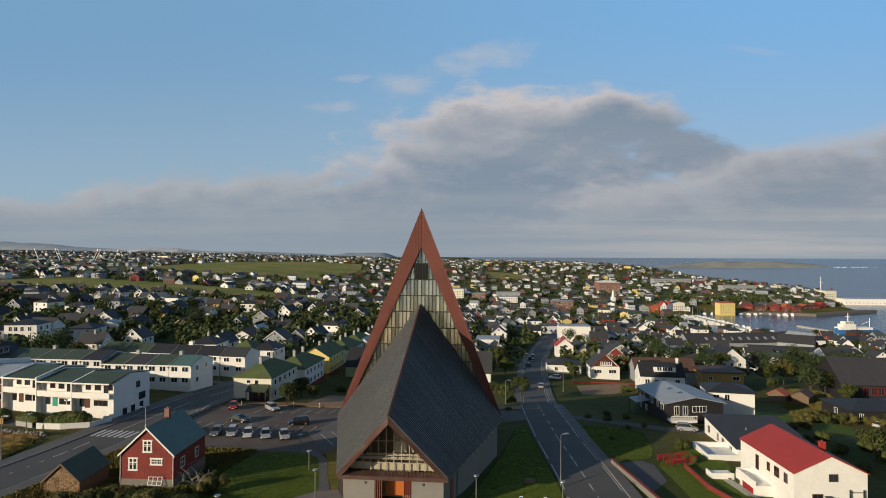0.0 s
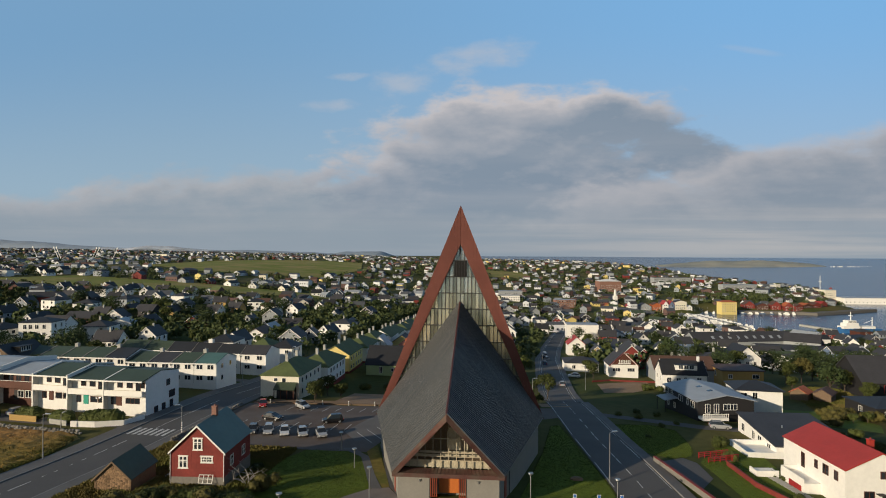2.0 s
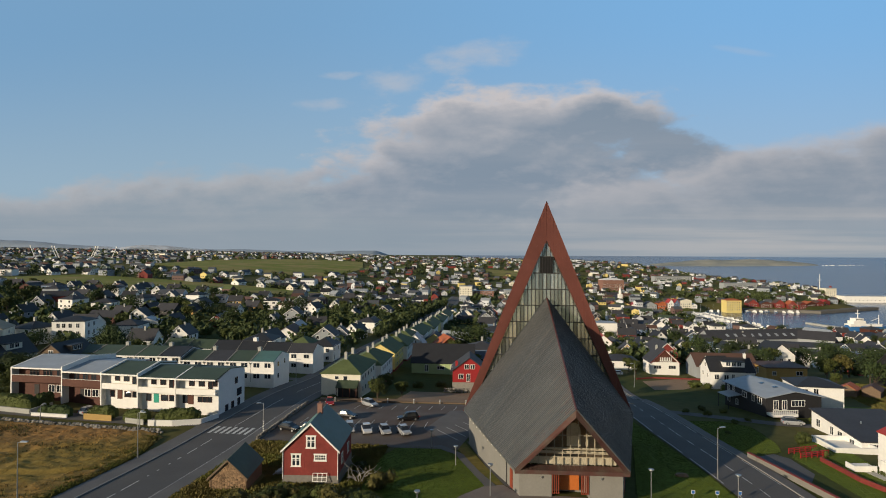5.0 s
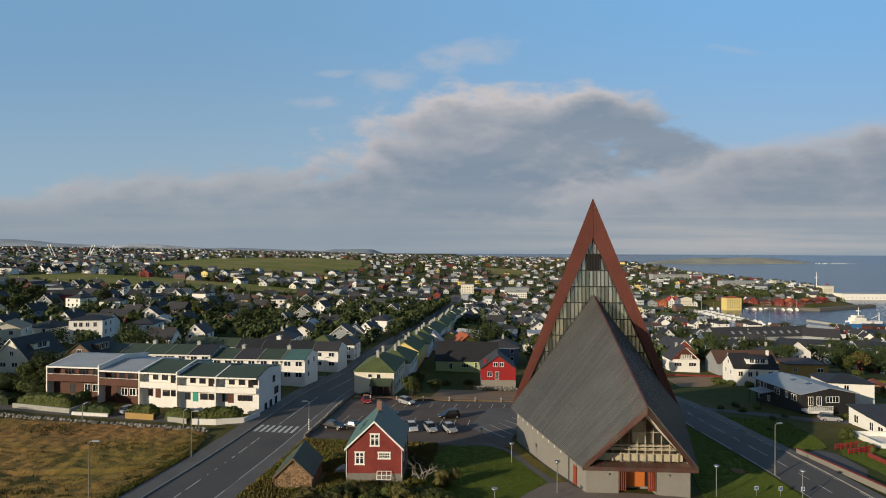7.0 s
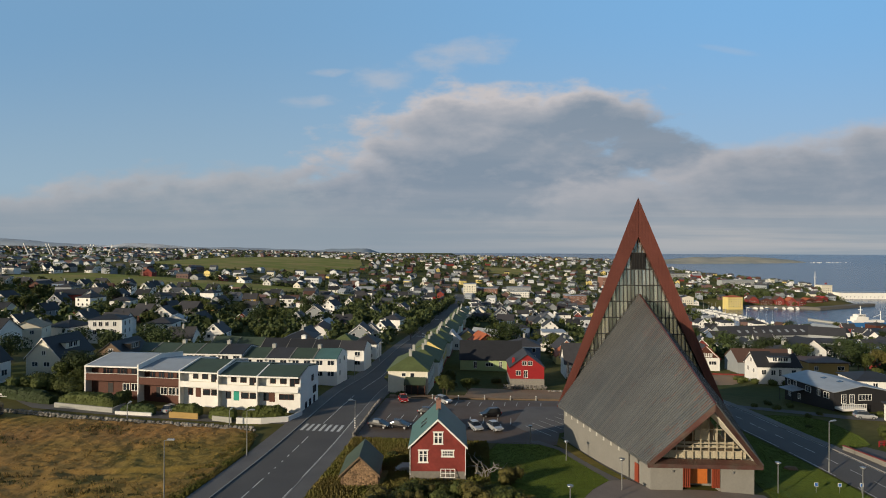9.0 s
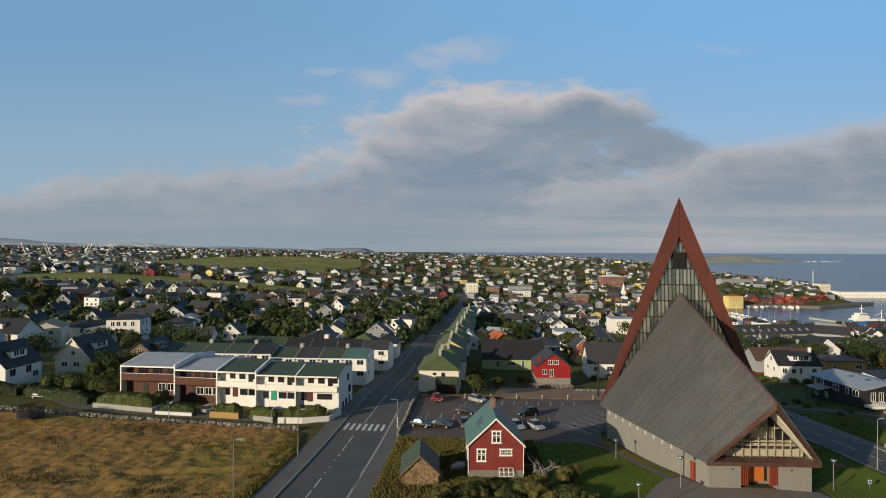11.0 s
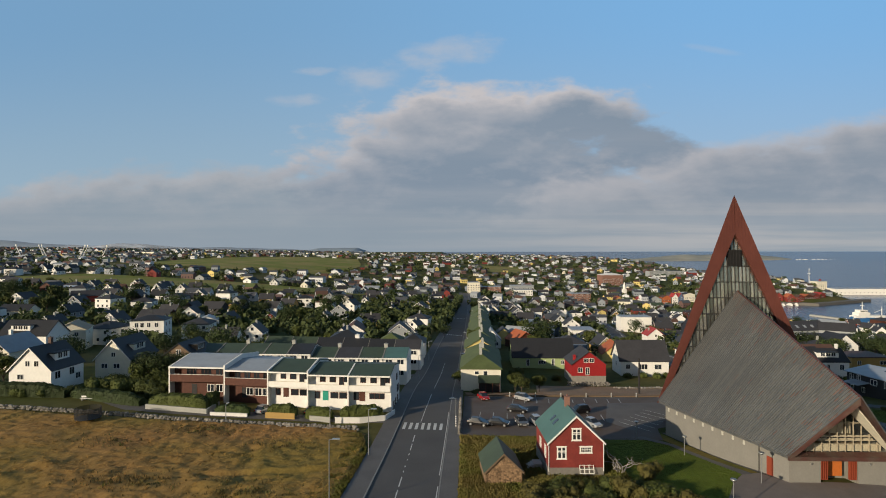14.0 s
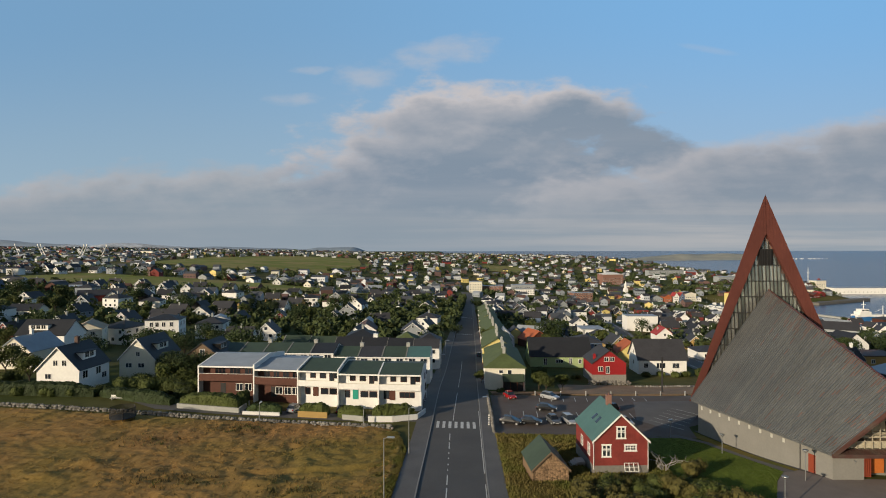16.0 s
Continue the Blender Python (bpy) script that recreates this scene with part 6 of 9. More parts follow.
home(86, 118, 2, 13.0, 11, 3.4, 0.8, "ochre_paint", "brown_roof", "ochre bungalow with a flat brown roof", z=-9.0, kind="flat", wins="f:-4,1.7 f:4,1.7,2.0,1.2 l:0,1.7,1.0,1.6 l:3,1.7", over=0.5)
home(70.3, 70.8, -6, 10.4, 9.0, 5.0, 1.6, "white_paint", "black_roof", "white house with a blue-black hipped roof", z=-5.9, kind="hip", wins="f:-3.5,3.9,1.3,0.7 f:-1.0,3.7,1.0,1.4 l:0,3.2", over=0.5)
home(105, 160, 5, 10.8, 11, 4.6, 4.4, "white_paint", "black_roof", "white house with a black pitched roof", z=-13.2, wins="f:-3,2.6 f:0,2.6 f:3,2.6 l:0,2", kind="gable")

big = home(150, 118.5, 90, 16, 32, 4.8, 6.6, "black_wood", "dark_roof", "large black timber house with red window bays", z=-11.2, over=0.6)
for i in range(12):
    add_window(big, face_pose("l", -14 + i * 2.1, 2.6, 16, 32), 1.5, 2.2, 2, 1, "bright_red")
home(112, 81.5, 4, 17, 12, 3.2, 1.7, "black_wood", "black_roof", "dark bungalow with a low hipped roof", z=-10.2, kind="hip", wins="f:-6,1.5,0.9,1.6 f:2,1.5,0.9,1.4 l:0,1.6,1.2,1.4", over=0.7)
home(94.5, 101, -40, 4.5, 5, 2.2, 1.3, "old_wood", "rust_roof", "small brown garden shed with a rusty roof", z=-10.4)
home(100.5, 100, -40, 4.5, 6, 2.2, 1.3, "old_wood", "brown_roof", "small brown garden shed", z=-10.4)
home(29.5 + 8, 137, 0, 12, 10, 3.2, 1.6, "white_paint", "dark_roof", "low white house beside the road", kind="hip", wins="f:-3,1.7 f:2,1.7,2.2,1.1 f:4.6,1.7")
home(46, 213, 0, 8.5, 9, 5.6, 3.6, "white_paint", "red_roof", "white gabled house with a red roof", wins="f:0,5.6,0.9,1.1 f:-1.5,2.5 f:1.5,2.5", chimney=((-2, 5),))
home(62, 300, 0, 20, 12, 10, 1, "white_paint", "grey_roof", "tall plain white warehouse gable", kind="flat", over=0.1)
home(8, 205, 0, 11, 12, 7.0, 1.6, "white_paint", "grey_roof", "white two-storey house with a grey roof", kind="flat", wins="f:-3,5 f:2,5 f:-3,2 f:2,2")
home(4, 168, 0, 14, 11, 3.6, 3.2, "white_paint", "dark_roof", "low house with a shallow brown roof by the road", kind="gable", wins="f:-4,1.7 f:0,1.7,3,1.3 f:4,1.7")
home(2.5, 122, 0, 10, 9, 3.0, 3.8, "yellow_paint", "rust_roof", "yellow-roofed cottage beside the road", z=-8.6)
home(-20, 175, 60, 11, 13, 3.6, 4.0, "white_paint", "grey_roof", "white house with a pale grey roof", wins="f:-2,2 f:2,2 f:0,4.8")
home(-34, 165, 0, 9.5, 9, 3.2, 3.4, "yellow_paint", "dark_roof", "yellow house with a dark roof", wins="f:-2,1.7 f:2,1.7")
home(-26, 150, 20, 9.5, 10, 3.0, 3.6, "brown_wood", "rust_roof", "house with an orange-red roof", wins="f:-2,1.7 f:2,1.7")
home(-40, 147, 0, 7.5, 8, 3.2, 4.0, "white_paint", "grey_roof", "white cottage with a steep pale roof", wins="f:0,4.2 f:-2,1.7 f:2,1.7")

TAKEN += [(150, 335, 16), (170, 335, 16), (190, 340, 16), (210, 345, 16), (160, 310, 14), (185, 315, 14), (208, 322, 14), (115, 142, 22), (137, 148, 20), (100, 138, 12), (125, 180, 16), (-150, 75, 14), (-160, 85, 10)]

# ---------------------------------------------------------------- the town
rt = random.Random(11)


def near_line(x, y, line):
    best = 1e9
    for (ax, ay), (bx, by) in zip(line, line[1:]):
        dx, dy = bx - ax, by - ay
        t = max(0.0, min(1.0, ((x - ax) * dx + (y - ay) * dy) / (dx * dx + dy * dy)))
        best = min(best, math.hypot(x - ax - t * dx, y - ay - t * dy))
    return best


MEADOWS = [(182, 612, 60, 25), (-395, 910, 165, 260), (-290, 435, 150, 62), (-400, 415, 85, 72), (25, 1065, 45, 65), (-560, 700, 60, 60)]


def free_spot(x, y, r):
    if shore(x, y) < 14 + r or gz(x, y) < SEA + 1.5:
        return False
    if near_line(x, y, STREET) < r + 6 or near_line(x, y, HILL_ROAD) < r + 5.5 or near_line(x, y, LANE) < r + 3:
        return False
    if any(((x - a) / p) ** 2 + ((y - b) / q) ** 2 < 1 for a, b, p, q in MEADOWS):
        return False
    return all((x - a) ** 2 + (y - b) ** 2 > (r + c) ** 2 * 0.80 for a, b, c in TAKEN)


WALLS = ["white_paint"] * 13 + ["cream_paint", "red_paint", "red_paint", "brown_wood", "brown_wood", "grey_paint", "grey_paint", "grey_paint"] + ["black_wood"] * 4 + ["brown_wood", "ochre_paint", "blue_paint", "far_grey", "bright_red"]
ROOFS = ["black_roof"] * 10 + ["dark_roof"] * 9 + ["brown_roof"] * 3 + ["green_roof", "moss_roof", "grey_roof"]
PLAIN = {"white_paint": "white", "cream_paint": "cream", "red_paint": "dark red", "brown_wood": "brown timber", "black_wood": "black timber", "grey_paint": "grey", "yellow_paint": "yellow", "ochre_paint": "ochre",
         "far_grey": "grey", "blue_paint": "dark blue", "green_paint": "pale green", "bright_red": "red", "black_roof": "black", "dark_roof": "dark grey", "brown_roof": "brown", "green_roof": "green", "moss_roof": "mossy green", "grey_roof": "pale grey",
         "rust_roof": "orange-red", "red_roof": "red", "teal_roof": "teal"}
SHAPES = {
    "cottage": dict(w=7.8, d=9.5, h=2.9, rise=3.6, kind="gable", wins="f:-1.8,1.7 f:1.8,1.7 f:0,4.6 r:-2,1.7 r:2,1.7 l:0,1.7", chimney=((0.4, 5),), trim="white_paint"),
    "villa": dict(w=8.8, d=10.5, h=4.9, rise=3.4, kind="gable", wins="f:-2.4,1.7 f:2.4,1.7 f:-2.4,4.3 f:2.4,4.3 f:0,6.9,0.8,0.9 r:0,4.3 l:0,4.3", trim="white_paint"),
    "block": dict(w=10.5, d=11.0, h=5.6, rise=2.2, kind="hip", wins="f:-3,1.7 f:0,1.7 f:3,1.7 f:-3,4.3 f:3,4.3 r:0,4.3 l:0,4.3", chimney=((0, 5.5),)),
    "long": dict(w=9.0, d=15.0, h=3.0, rise=2.8, kind="gable", wins="l:-5,1.6 l:-2,1.6,2.0,1.2 l:2,1.6 l:5,1.6 f:0,1.6 r:0,1.6,2.0,1.2"),
}
protos, count = {}, 0
for row in range(40):
    y = 128 + row * 21.0 * (1 + row * 0.012)
    if y > 620:
        break
    for col in range(-28, 16):
        x = -55 + col * (20.5 + row * 0.25) + rt.uniform(-4, 4)
        yy = y + rt.uniform(-5, 5)
        if x < -0.95 * (yy + 80) - 60 or x > 0.80 * (yy + 80) + 20 or count >= 262:
            continue
        shape = rt.choice(("cottage", "cottage", "villa", "block", "long", "cottage"))
        sp = SHAPES[shape]
        r = 0.5 * math.hypot(sp["w"], sp["d"]) + 0.6
        if rt.random() < (0.34 if x < -70 and yy < 420 else 0.12) or not free_spot(x, yy, r):
            continue
        turn = rt.choice((0, 0, 90, -90, 0, 180)) + rt.uniform(-14, 14)
        if shape == "long":
            turn = rt.choice((90, -90, 0)) + rt.uniform(-10, 10)
        a = radians(turn)
        fx, fy = x + math.sin(a) * sp["d"] / 2, yy - math.cos(a) * sp["d"] / 2
        zz = min(gz(fx, fy), gz(x, yy)) + 0.4
        key = (shape, rt.randrange(9))
        if key not in protos:
            wall, roof = rt.choice(WALLS), rt.choice(ROOFS)
            if wall in ("black_wood", "brown_wood") and roof in ("black_roof",):
                roof = "dark_roof"
            style = {"cottage": "small gabled house", "villa": "two-storey gabled house", "block": "two-storey hipped house", "long": "long low house"}[shape]
            protos[key] = home(fx, fy, turn, sp["w"], sp["d"], sp["h"], sp["rise"], wall, roof, f"{PLAIN[wall]} {style} with a {PLAIN[roof]} roof", kind=sp["kind"], wins=sp["wins"], z=zz, chimney=sp.get("chimney", ()),
                              trim=sp.get("trim", ""), group="town houses", simple=True)
            TAKEN.pop()
        else:
            copy_thing(protos[key], pose(fx, fy, zz, 0, 0, turn))
        TAKEN.append((x, yy, r))
        count += 1

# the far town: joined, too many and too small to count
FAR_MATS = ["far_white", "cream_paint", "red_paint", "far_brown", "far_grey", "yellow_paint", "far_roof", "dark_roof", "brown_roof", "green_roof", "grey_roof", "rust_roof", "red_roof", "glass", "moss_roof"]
fv, ff, fm = [], [], []


def far_house(x, y, z, turn, w, d, h, rise, wall, roof, lit_front=True):
    m = pose(x, y, z, 0, 0, turn)
    b = len(fv)
    pts = [(-w / 2, 0, -3), (w / 2, 0, -3), (w / 2, d, -3), (-w / 2, d, -3), (-w / 2, 0, h), (w / 2, 0, h), (w / 2, d, h), (-w / 2, d, h), (0, 0, h + rise), (0, d, h + rise)]
    o = 0.3
    k = rise / (w / 2)
    pts += [(-w / 2 - o, -o, h - o * k + 0.1), (w / 2 + o, -o, h - o * k + 0.1), (w / 2 + o, d + o, h - o * k + 0.1), (-w / 2 - o, d + o, h - o * k + 0.1), (0, -o, h + rise + 0.12), (0, d + o, h + rise + 0.12)]
    fv.extend(tuple(m @ Vector(p)) for p in pts)
    wi, ri, gi = FAR_MATS.index(wall), FAR_MATS.index(roof), FAR_MATS.index("glass")
    for f, q in (((0, 1, 5, 8, 4), wi), ((1, 2, 6, 5), wi), ((2, 3, 7, 9, 6), wi), ((3, 0, 4, 7), wi), ((10, 14, 15, 13), ri), ((14, 11, 12, 15), ri)):
        ff.append(tuple(b + i for i in f))
        fm.append(q)
    for face in "flr":
        span = w if face == "f" else d
        n = int(span / 2.8)
        for lv in range(max(1, int(h / 2.7))):
            for i in range(n):
                u = (i + 0.5) / n * span - span / 2
                mm = m @ face_pose(face, u, 1.6 + lv * 2.7, w, d)
                b = len(fv)
                fv.extend(tuple(mm @ Vector(p)) for p in ((-0.55, -0.05, -0.6), (0.55, -0.05, -0.6), (0.55, -0.05, 0.6), (-0.55, -0.05, 0.6)))
                ff.append((b, b + 1, b + 2, b + 3))
                fm.append(gi)


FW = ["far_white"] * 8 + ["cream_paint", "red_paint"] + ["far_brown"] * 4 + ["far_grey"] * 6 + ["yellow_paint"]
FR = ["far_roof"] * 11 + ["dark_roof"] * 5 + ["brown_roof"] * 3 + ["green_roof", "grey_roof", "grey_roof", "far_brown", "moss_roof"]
FAR_SPOTS = []
row = 0
y = 330.0
while y < 1900:
    step = 17 + y * 0.014
    x = -0.98 * (y + 80) - 80
    while x < 620:
        px, py = x + rt.uniform(-7, 7), y + rt.uniform(-9, 9)
        x += (18.5 + y * 0.009) * rt.choice((0.9, 1, 1, 1.3, 1.8, 2.4))
        if not free_spot(px, py, 5.5):
            continue
        w, d = rt.choice(((6.8, 8.5), (7.5, 9), (8.5, 8.5), (7.5, 13), (11, 18) if rt.random() < 0.3 else (7.5, 10)))
        h, rise = rt.choice(((2.8, 3.0), (4.6, 2.6), (2.7, 2.4), (4.8, 1.8), (2.6, 2.8)))
        wall = rt.choice(FW)
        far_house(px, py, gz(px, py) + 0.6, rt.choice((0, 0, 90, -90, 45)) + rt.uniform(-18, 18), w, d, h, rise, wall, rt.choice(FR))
        TAKEN.append((px, py, 8)) if y < 620 else None
        FAR_SPOTS.append((px, py))
    y += step
me = bpy.data.meshes.new("far_houses")
me.from_pydata(fv, [], ff)
for q in FAR_MATS:
    me.materials.append(M[q])
me.polygons.foreach_set("material_index", fm)
tagged(new("far_houses", me), "hundreds of small white and coloured houses across the hillside", "houses", kind="stuff")


# ---------------------------------------------------------------- public buildings, quay and harbour
def hall(x, y, turn, w, d, h, rise, wall, roof, label, kind="gable", rows=1, step=3.0, z=None, category="building", group=""):
    """A larger building with rows of windows along its front."""
    wins = " ".join(f"f:{-w / 2 + step / 2 + i * step:.2f},{1.7 + 2.9 * r}" for r in range(rows) for i in range(int(w / step)))
    ob = home(x, y, turn, w, d, h, rise, wall, roof, label, kind=kind, wins=wins, z=z, group=group, simple=True)
    ob["category"] = category
    return ob


Q = -38.8
for x, y, w, h, rise, wall, roof in ((143, 641, 13, 6.5, 3.5, "ochre_paint", "rust_roof"), (157, 643, 13, 6.5, 3.5, "yellow_paint", "rust_roof"), (172, 645, 15, 6.2, 4, "white_paint", "red_roof"), (189, 648, 17, 6.5, 4, "grey_paint", "dark_roof"),
                                     (204, 650, 11, 8.5, 2.5, "rust_roof", "brown_roof"), (215, 651, 7, 9, 4.5, "white_paint", "red_roof"), (222.5, 652, 7, 9, 4.5, "blue_paint", "red_roof"), (234, 654, 15, 12, 2, "cream_paint", "dark_roof"), (245, 656, 7, 6, 2, "white_paint", "grey_roof")):
    hall(x, y, 8, w - 0.4, 10, h, rise, wall, roof, f"{PLAIN.get(wall, 'coloured')} quayside house with a {PLAIN[roof]} roof", rows=2 if h < 9 else 3, step=2.6, z=Q, group="quayside houses")
hall(290, 650, 8, 19, 12, 13, 2.0, "yellow_paint", "rust_roof", "tall yellow harbour warehouse", "hip", 4, 3.0, Q)
for x, y, w, h, rise, roof in ((327, 682, 13, 6.5, 4.5, "brown_roof"), (342, 679, 15, 6, 3, "dark_roof"), (358, 678, 11, 7, 4.5, "brown_roof"), (371, 674, 10, 6, 4.5, "rust_roof"), (383, 673, 12, 6, 3, "brown_roof"), (397, 680, 14, 7, 2.5, "rust_roof"), (412, 688, 13, 7, 3, "brown_roof"), (425, 697, 11, 8, 2.5, "red_roof")):
    hall(x, y, 22 if x > 380 else 0, w, 11, h, rise, "red_paint" if w < 14 else "brown_wood", roof, "old red timber building on the harbour point", rows=2, step=2.8, z=-37.9, group="red quay buildings")
bm = bmesh_new()
out_q = [(300, 667), (372, 663), (393, 652), (452, 686), (500, 715), (496, 722), (470, 712), (392, 668), (372, 675), (300, 678)]
a, b = [bm.verts.new((x, y, -37.9)) for x, y in out_q], [bm.verts.new((x, y, -43)) for x, y in out_q]
bm.faces.new(a)
for i in range(len(out_q)):
    bm.faces.new((a[i], b[i], b[(i + 1) % len(out_q)], a[(i + 1) % len(out_q)]))
bmesh.ops.recalc_face_normals(bm, faces=bm.faces)
tagged(finish("quay", bm, M["stone_grey"]), "old stone quay along the harbour point", "quay", kind="structure")
hall(515, 845, 12, 18, 14, 16, 1, "cream_paint", "grey_roof", "pale concrete tower block at the harbour", "flat", 4, 3.2, -37)
hall(575, 830, 2, 100, 26, 8, 1.5, "white_paint", "grey_roof", "long white harbour warehouse", "hip", 1, 6, -39.5)
hall(500, 1010, 8, 28, 14, 13, 1, "white_paint", "grey_roof", "white office block above the harbour", "flat", 3, 3.2, -35)
hall(460, 790, 15, 34, 14, 8, 2, "blue_paint", "grey_roof", "blue harbour shed with a pale roof", "gable", 1, 4, -38.8)
hall(405, 900, 12, 60, 14, 9, 1.5, "grey_paint", "grey_roof", "long pale grey building on the hill", "flat", 2, 3.5)
hall(330, 1010, 10, 70, 16, 11, 1.5, "grey_paint", "dark_roof", "long grey block on the far hill", "flat", 3, 3.5)
hall(88, 608, 8, 24, 14, 9, 1, "brick_red", "grey_roof", "red brick block with white bands", "flat", 3, 3.0)
hall(25, 676, 5, 30, 16, 11, 1, "grey_paint", "grey_roof", "grey concrete office block", "flat", 3, 3.0)
hall(24, 655, 5, 24, 12, 7, 1, "white_paint", "grey_roof", "plain white flat-roofed town block", "flat", 2, 3.0)
hall(185, 840, 8, 34, 24, 17, 3, "brick_red", "white_paint", "large brick building with a pale roof", "hip", 4, 3.2)
hall(-40, 640, 0, 16, 14, 14, 1, "cream_paint", "grey_roof", "plain concrete block at the street's end", "flat", 4, 3.2)
hall(-20, 650, 0, 30, 14, 9, 1, "brick_red", "grey_roof", "red-brown block at the street's end", "flat", 3, 3.2)
wh2 = home(223, 372, 102, 18, 78, 5.0, 6.0, "grey_paint", "dark_roof", "long warehouse with a dark roof and skylights", z=-35.5)
for i in range(9):
    bm = bmesh_new()
    slab(bm, [(-6.6, 10 + i * 6.5, 5 + 6 * (1 - 6.6 / 9) + 0.35), (-4.2, 10 + i * 6.5, 5 + 6 * (1 - 4.2 / 9) + 0.35), (-4.2, 12 + i * 6.5, 5 + 6 * (1 - 4.2 / 9) + 0.35), (-6.6, 12 + i * 6.5, 5 + 6 * (1 - 6.6 / 9) + 0.35)], 0.12)
    part("skylight", bm, M["grey_roof"], wh2)
home(232, 345, 60, 16, 22, 5.5, 5.0, "grey_paint", "dark_roof", "grey harbour shed with a dark roof", z=-34)
home(252, 385, 30, 14, 20, 5, 4, "white_paint", "grey_roof", "white boat shed with a pale roof", z=-36)
home(290, 398, 20, 26, 12, 5, 2, "blue_paint", "black_roof", "dark blue harbour shed", z=-37.5, kind="hip")
home(232, 300, 80, 16, 60, 4, 2, "grey_paint", "dark_roof", "low hall with a grey roof", z=-31)

steeple = thing("small_church", pose(160, 684, -36, 0, 0, 8), "small white church with a pointed steeple", "church")
bm = bmesh_new()
gable_walls(bm, 9, 20, 7, 5)
part("wall", bm, M["white_paint"], steeple)
bm = bmesh_new()
gable_roof(bm, 9, 20, 7, 5)
part("roof", bm, M["black_roof"], steeple)
bm = bmesh_new()
box(bm, -2.4, 2.4, -3, 2, -2, 14)
rod(bm, (0, -0.5, 14), (0, -0.5, 19), 2.0, 1.6, 8)
rod(bm, (0, -0.5, 19), (0, -0.5, 24), 1.7, 0.05, 8)
part("steeple", bm, M["white_paint"], steeple)

light = thing("lighthouse", pose(548, 905, gz(548, 905)), "small white lighthouse on a grassy fort", "lighthouse")
bm = bmesh_new()
rod(bm, (0, 0, -2), (0, 0, 12), 2.6, 1.9, 12)
part("tower", bm, M["white_paint"], light)
bm = bmesh_new()
rod(bm, (0, 0, 12), (0, 0, 15), 2.2, 1.4, 12)
part("lantern", bm, M["red_paint"], light)
mast = thing("radio_mast", pose(545, 930, gz(545, 930)), "tall thin white mast on the fort", "mast")
bm = bmesh_new()
rod(bm, (0, 0, 0), (0, 0, 34), 0.7, 0.35, 6)
box(bm, -3, 3, -0.2, 0.2, 24, 24.6)
part("pole", bm, M["white_paint"], mast)

# stadium lights, far left: pairs of white legs that lean outwards over the pitch
for x, y, lean, legs in ((-839, 900, -1, 1), (-797, 900, -1, 2), (-735, 900, 1, 2), (-695, 900, 1, 1)):
    py = thing("floodlight_mast", pose(x, y, gz(x, y)), "leaning white floodlight mast at a stadium", "mast", "stadium masts")
    for k in range(legs):
        bm = bmesh_new()
        rod(bm, (k * 5, 0, -1), (k * 5 + lean * 11, 0, 22), 0.85, 0.6, 6)
        box(bm, k * 5 + lean * 11 - 0.8, k * 5 + lean * 11 + 0.8, -0.5, 0.5, 21.5, 24.5)
        part("leg", bm, M["white_paint"], py)
hall(-735, 912, -3, 100, 14, 5, 1, "far_grey", "grey_roof", "long low stadium stand", "flat", 1, 8)
hall(-748, 1140, -25, 40, 15, 7, 1, "cream_paint", "grey_roof", "long pale industrial hall", "flat", 1, 5)


# ---------------------------------------------------------------- boats
def hull(bm, length, beam, high, mi=0):
    n = 8
    rings = []
    for i in range(n + 1):
        u = i / n
        half = beam / 2 * min(1.0, 1.25 * (1 - u ** 3)) if u < 1 else 0.02
        x = -length / 2 + length * u
        sheer = high * (1 + 0.35 * u * u)
        rings.append([bm.verts.new(p) for p in ((x, -half, sheer), (x, -half * 0.7, 0), (x, half * 0.7, 0), (x, half, sheer))])
    for a, b in zip(rings, rings[1:]):
        for j in range(3):
            bm.faces.new((a[j], a[j + 1], b[j + 1], b[j])).material_index = mi
        bm.faces.new((a[3], a[0], b[0], b[3])).material_index = mi
    bm.faces.new(rings[0])
    bmesh.ops.recalc_face_normals(bm, faces=bm.faces)


def motor_boat(m, length, hull_mat, label, tall_mast):
    ob = thing("boat", m, label, "boat", "moored boats")
    bm = bmesh_new()
    hull(bm, length, length * 0.32, length * 0.13)
    part("hull", bm, M[hull_mat], ob)
    bm = bmesh_new()
    box(bm, -length * 0.25, length * 0.15, -length * 0.11, length * 0.11, length * 0.1, length * 0.27)
    part("cabin", bm, M["white_paint"], ob)
    bm = bmesh_new()
    rod(bm, (0, 0, length * 0.2), (0, 0, length * (1.25 if tall_mast else 0.45)), 0.09 if tall_mast else 0.05, 0.05, 5)
    part("mast", bm, M["tin"], ob)
    return ob


MARINA = (196, 642)
boats = [motor_boat(pose(200, 600, SEA), 9, "white_paint", "white motor boat moored in the marina", False), motor_boat(pose(240, 560, SEA), 11, "white_paint", "white sailing yacht moored in the marina", True),
         motor_boat(pose(310, 664, SEA, 0, 0, 10), 8, "blue_paint", "small blue fishing boat at the quay", False)]
spots = []
for i in range(11):
    spots += [(190 + i * 5.4, 628 - i * 0.6), (192 + i * 4.6, 612), (196 + i * 4.2, 598), (200 + i * 3.8, 585)]
for i in range(12):
    spots += [(232 + i * 1.3, 628 - i * 9.5), (247 + i * 1.3, 628 - i * 9.5)]
for i in range(13):
    spots.append((268 + i * 8.5, 662 + 2 * math.sin(i)))
for i in range(49):                                  # crowded pontoons of the marina
    row_, k_ = i % 7, i // 7
    spots.append((MARINA[0] + k_ * 6.2 + row_ * 1.5, MARINA[1] - row_ * 15))
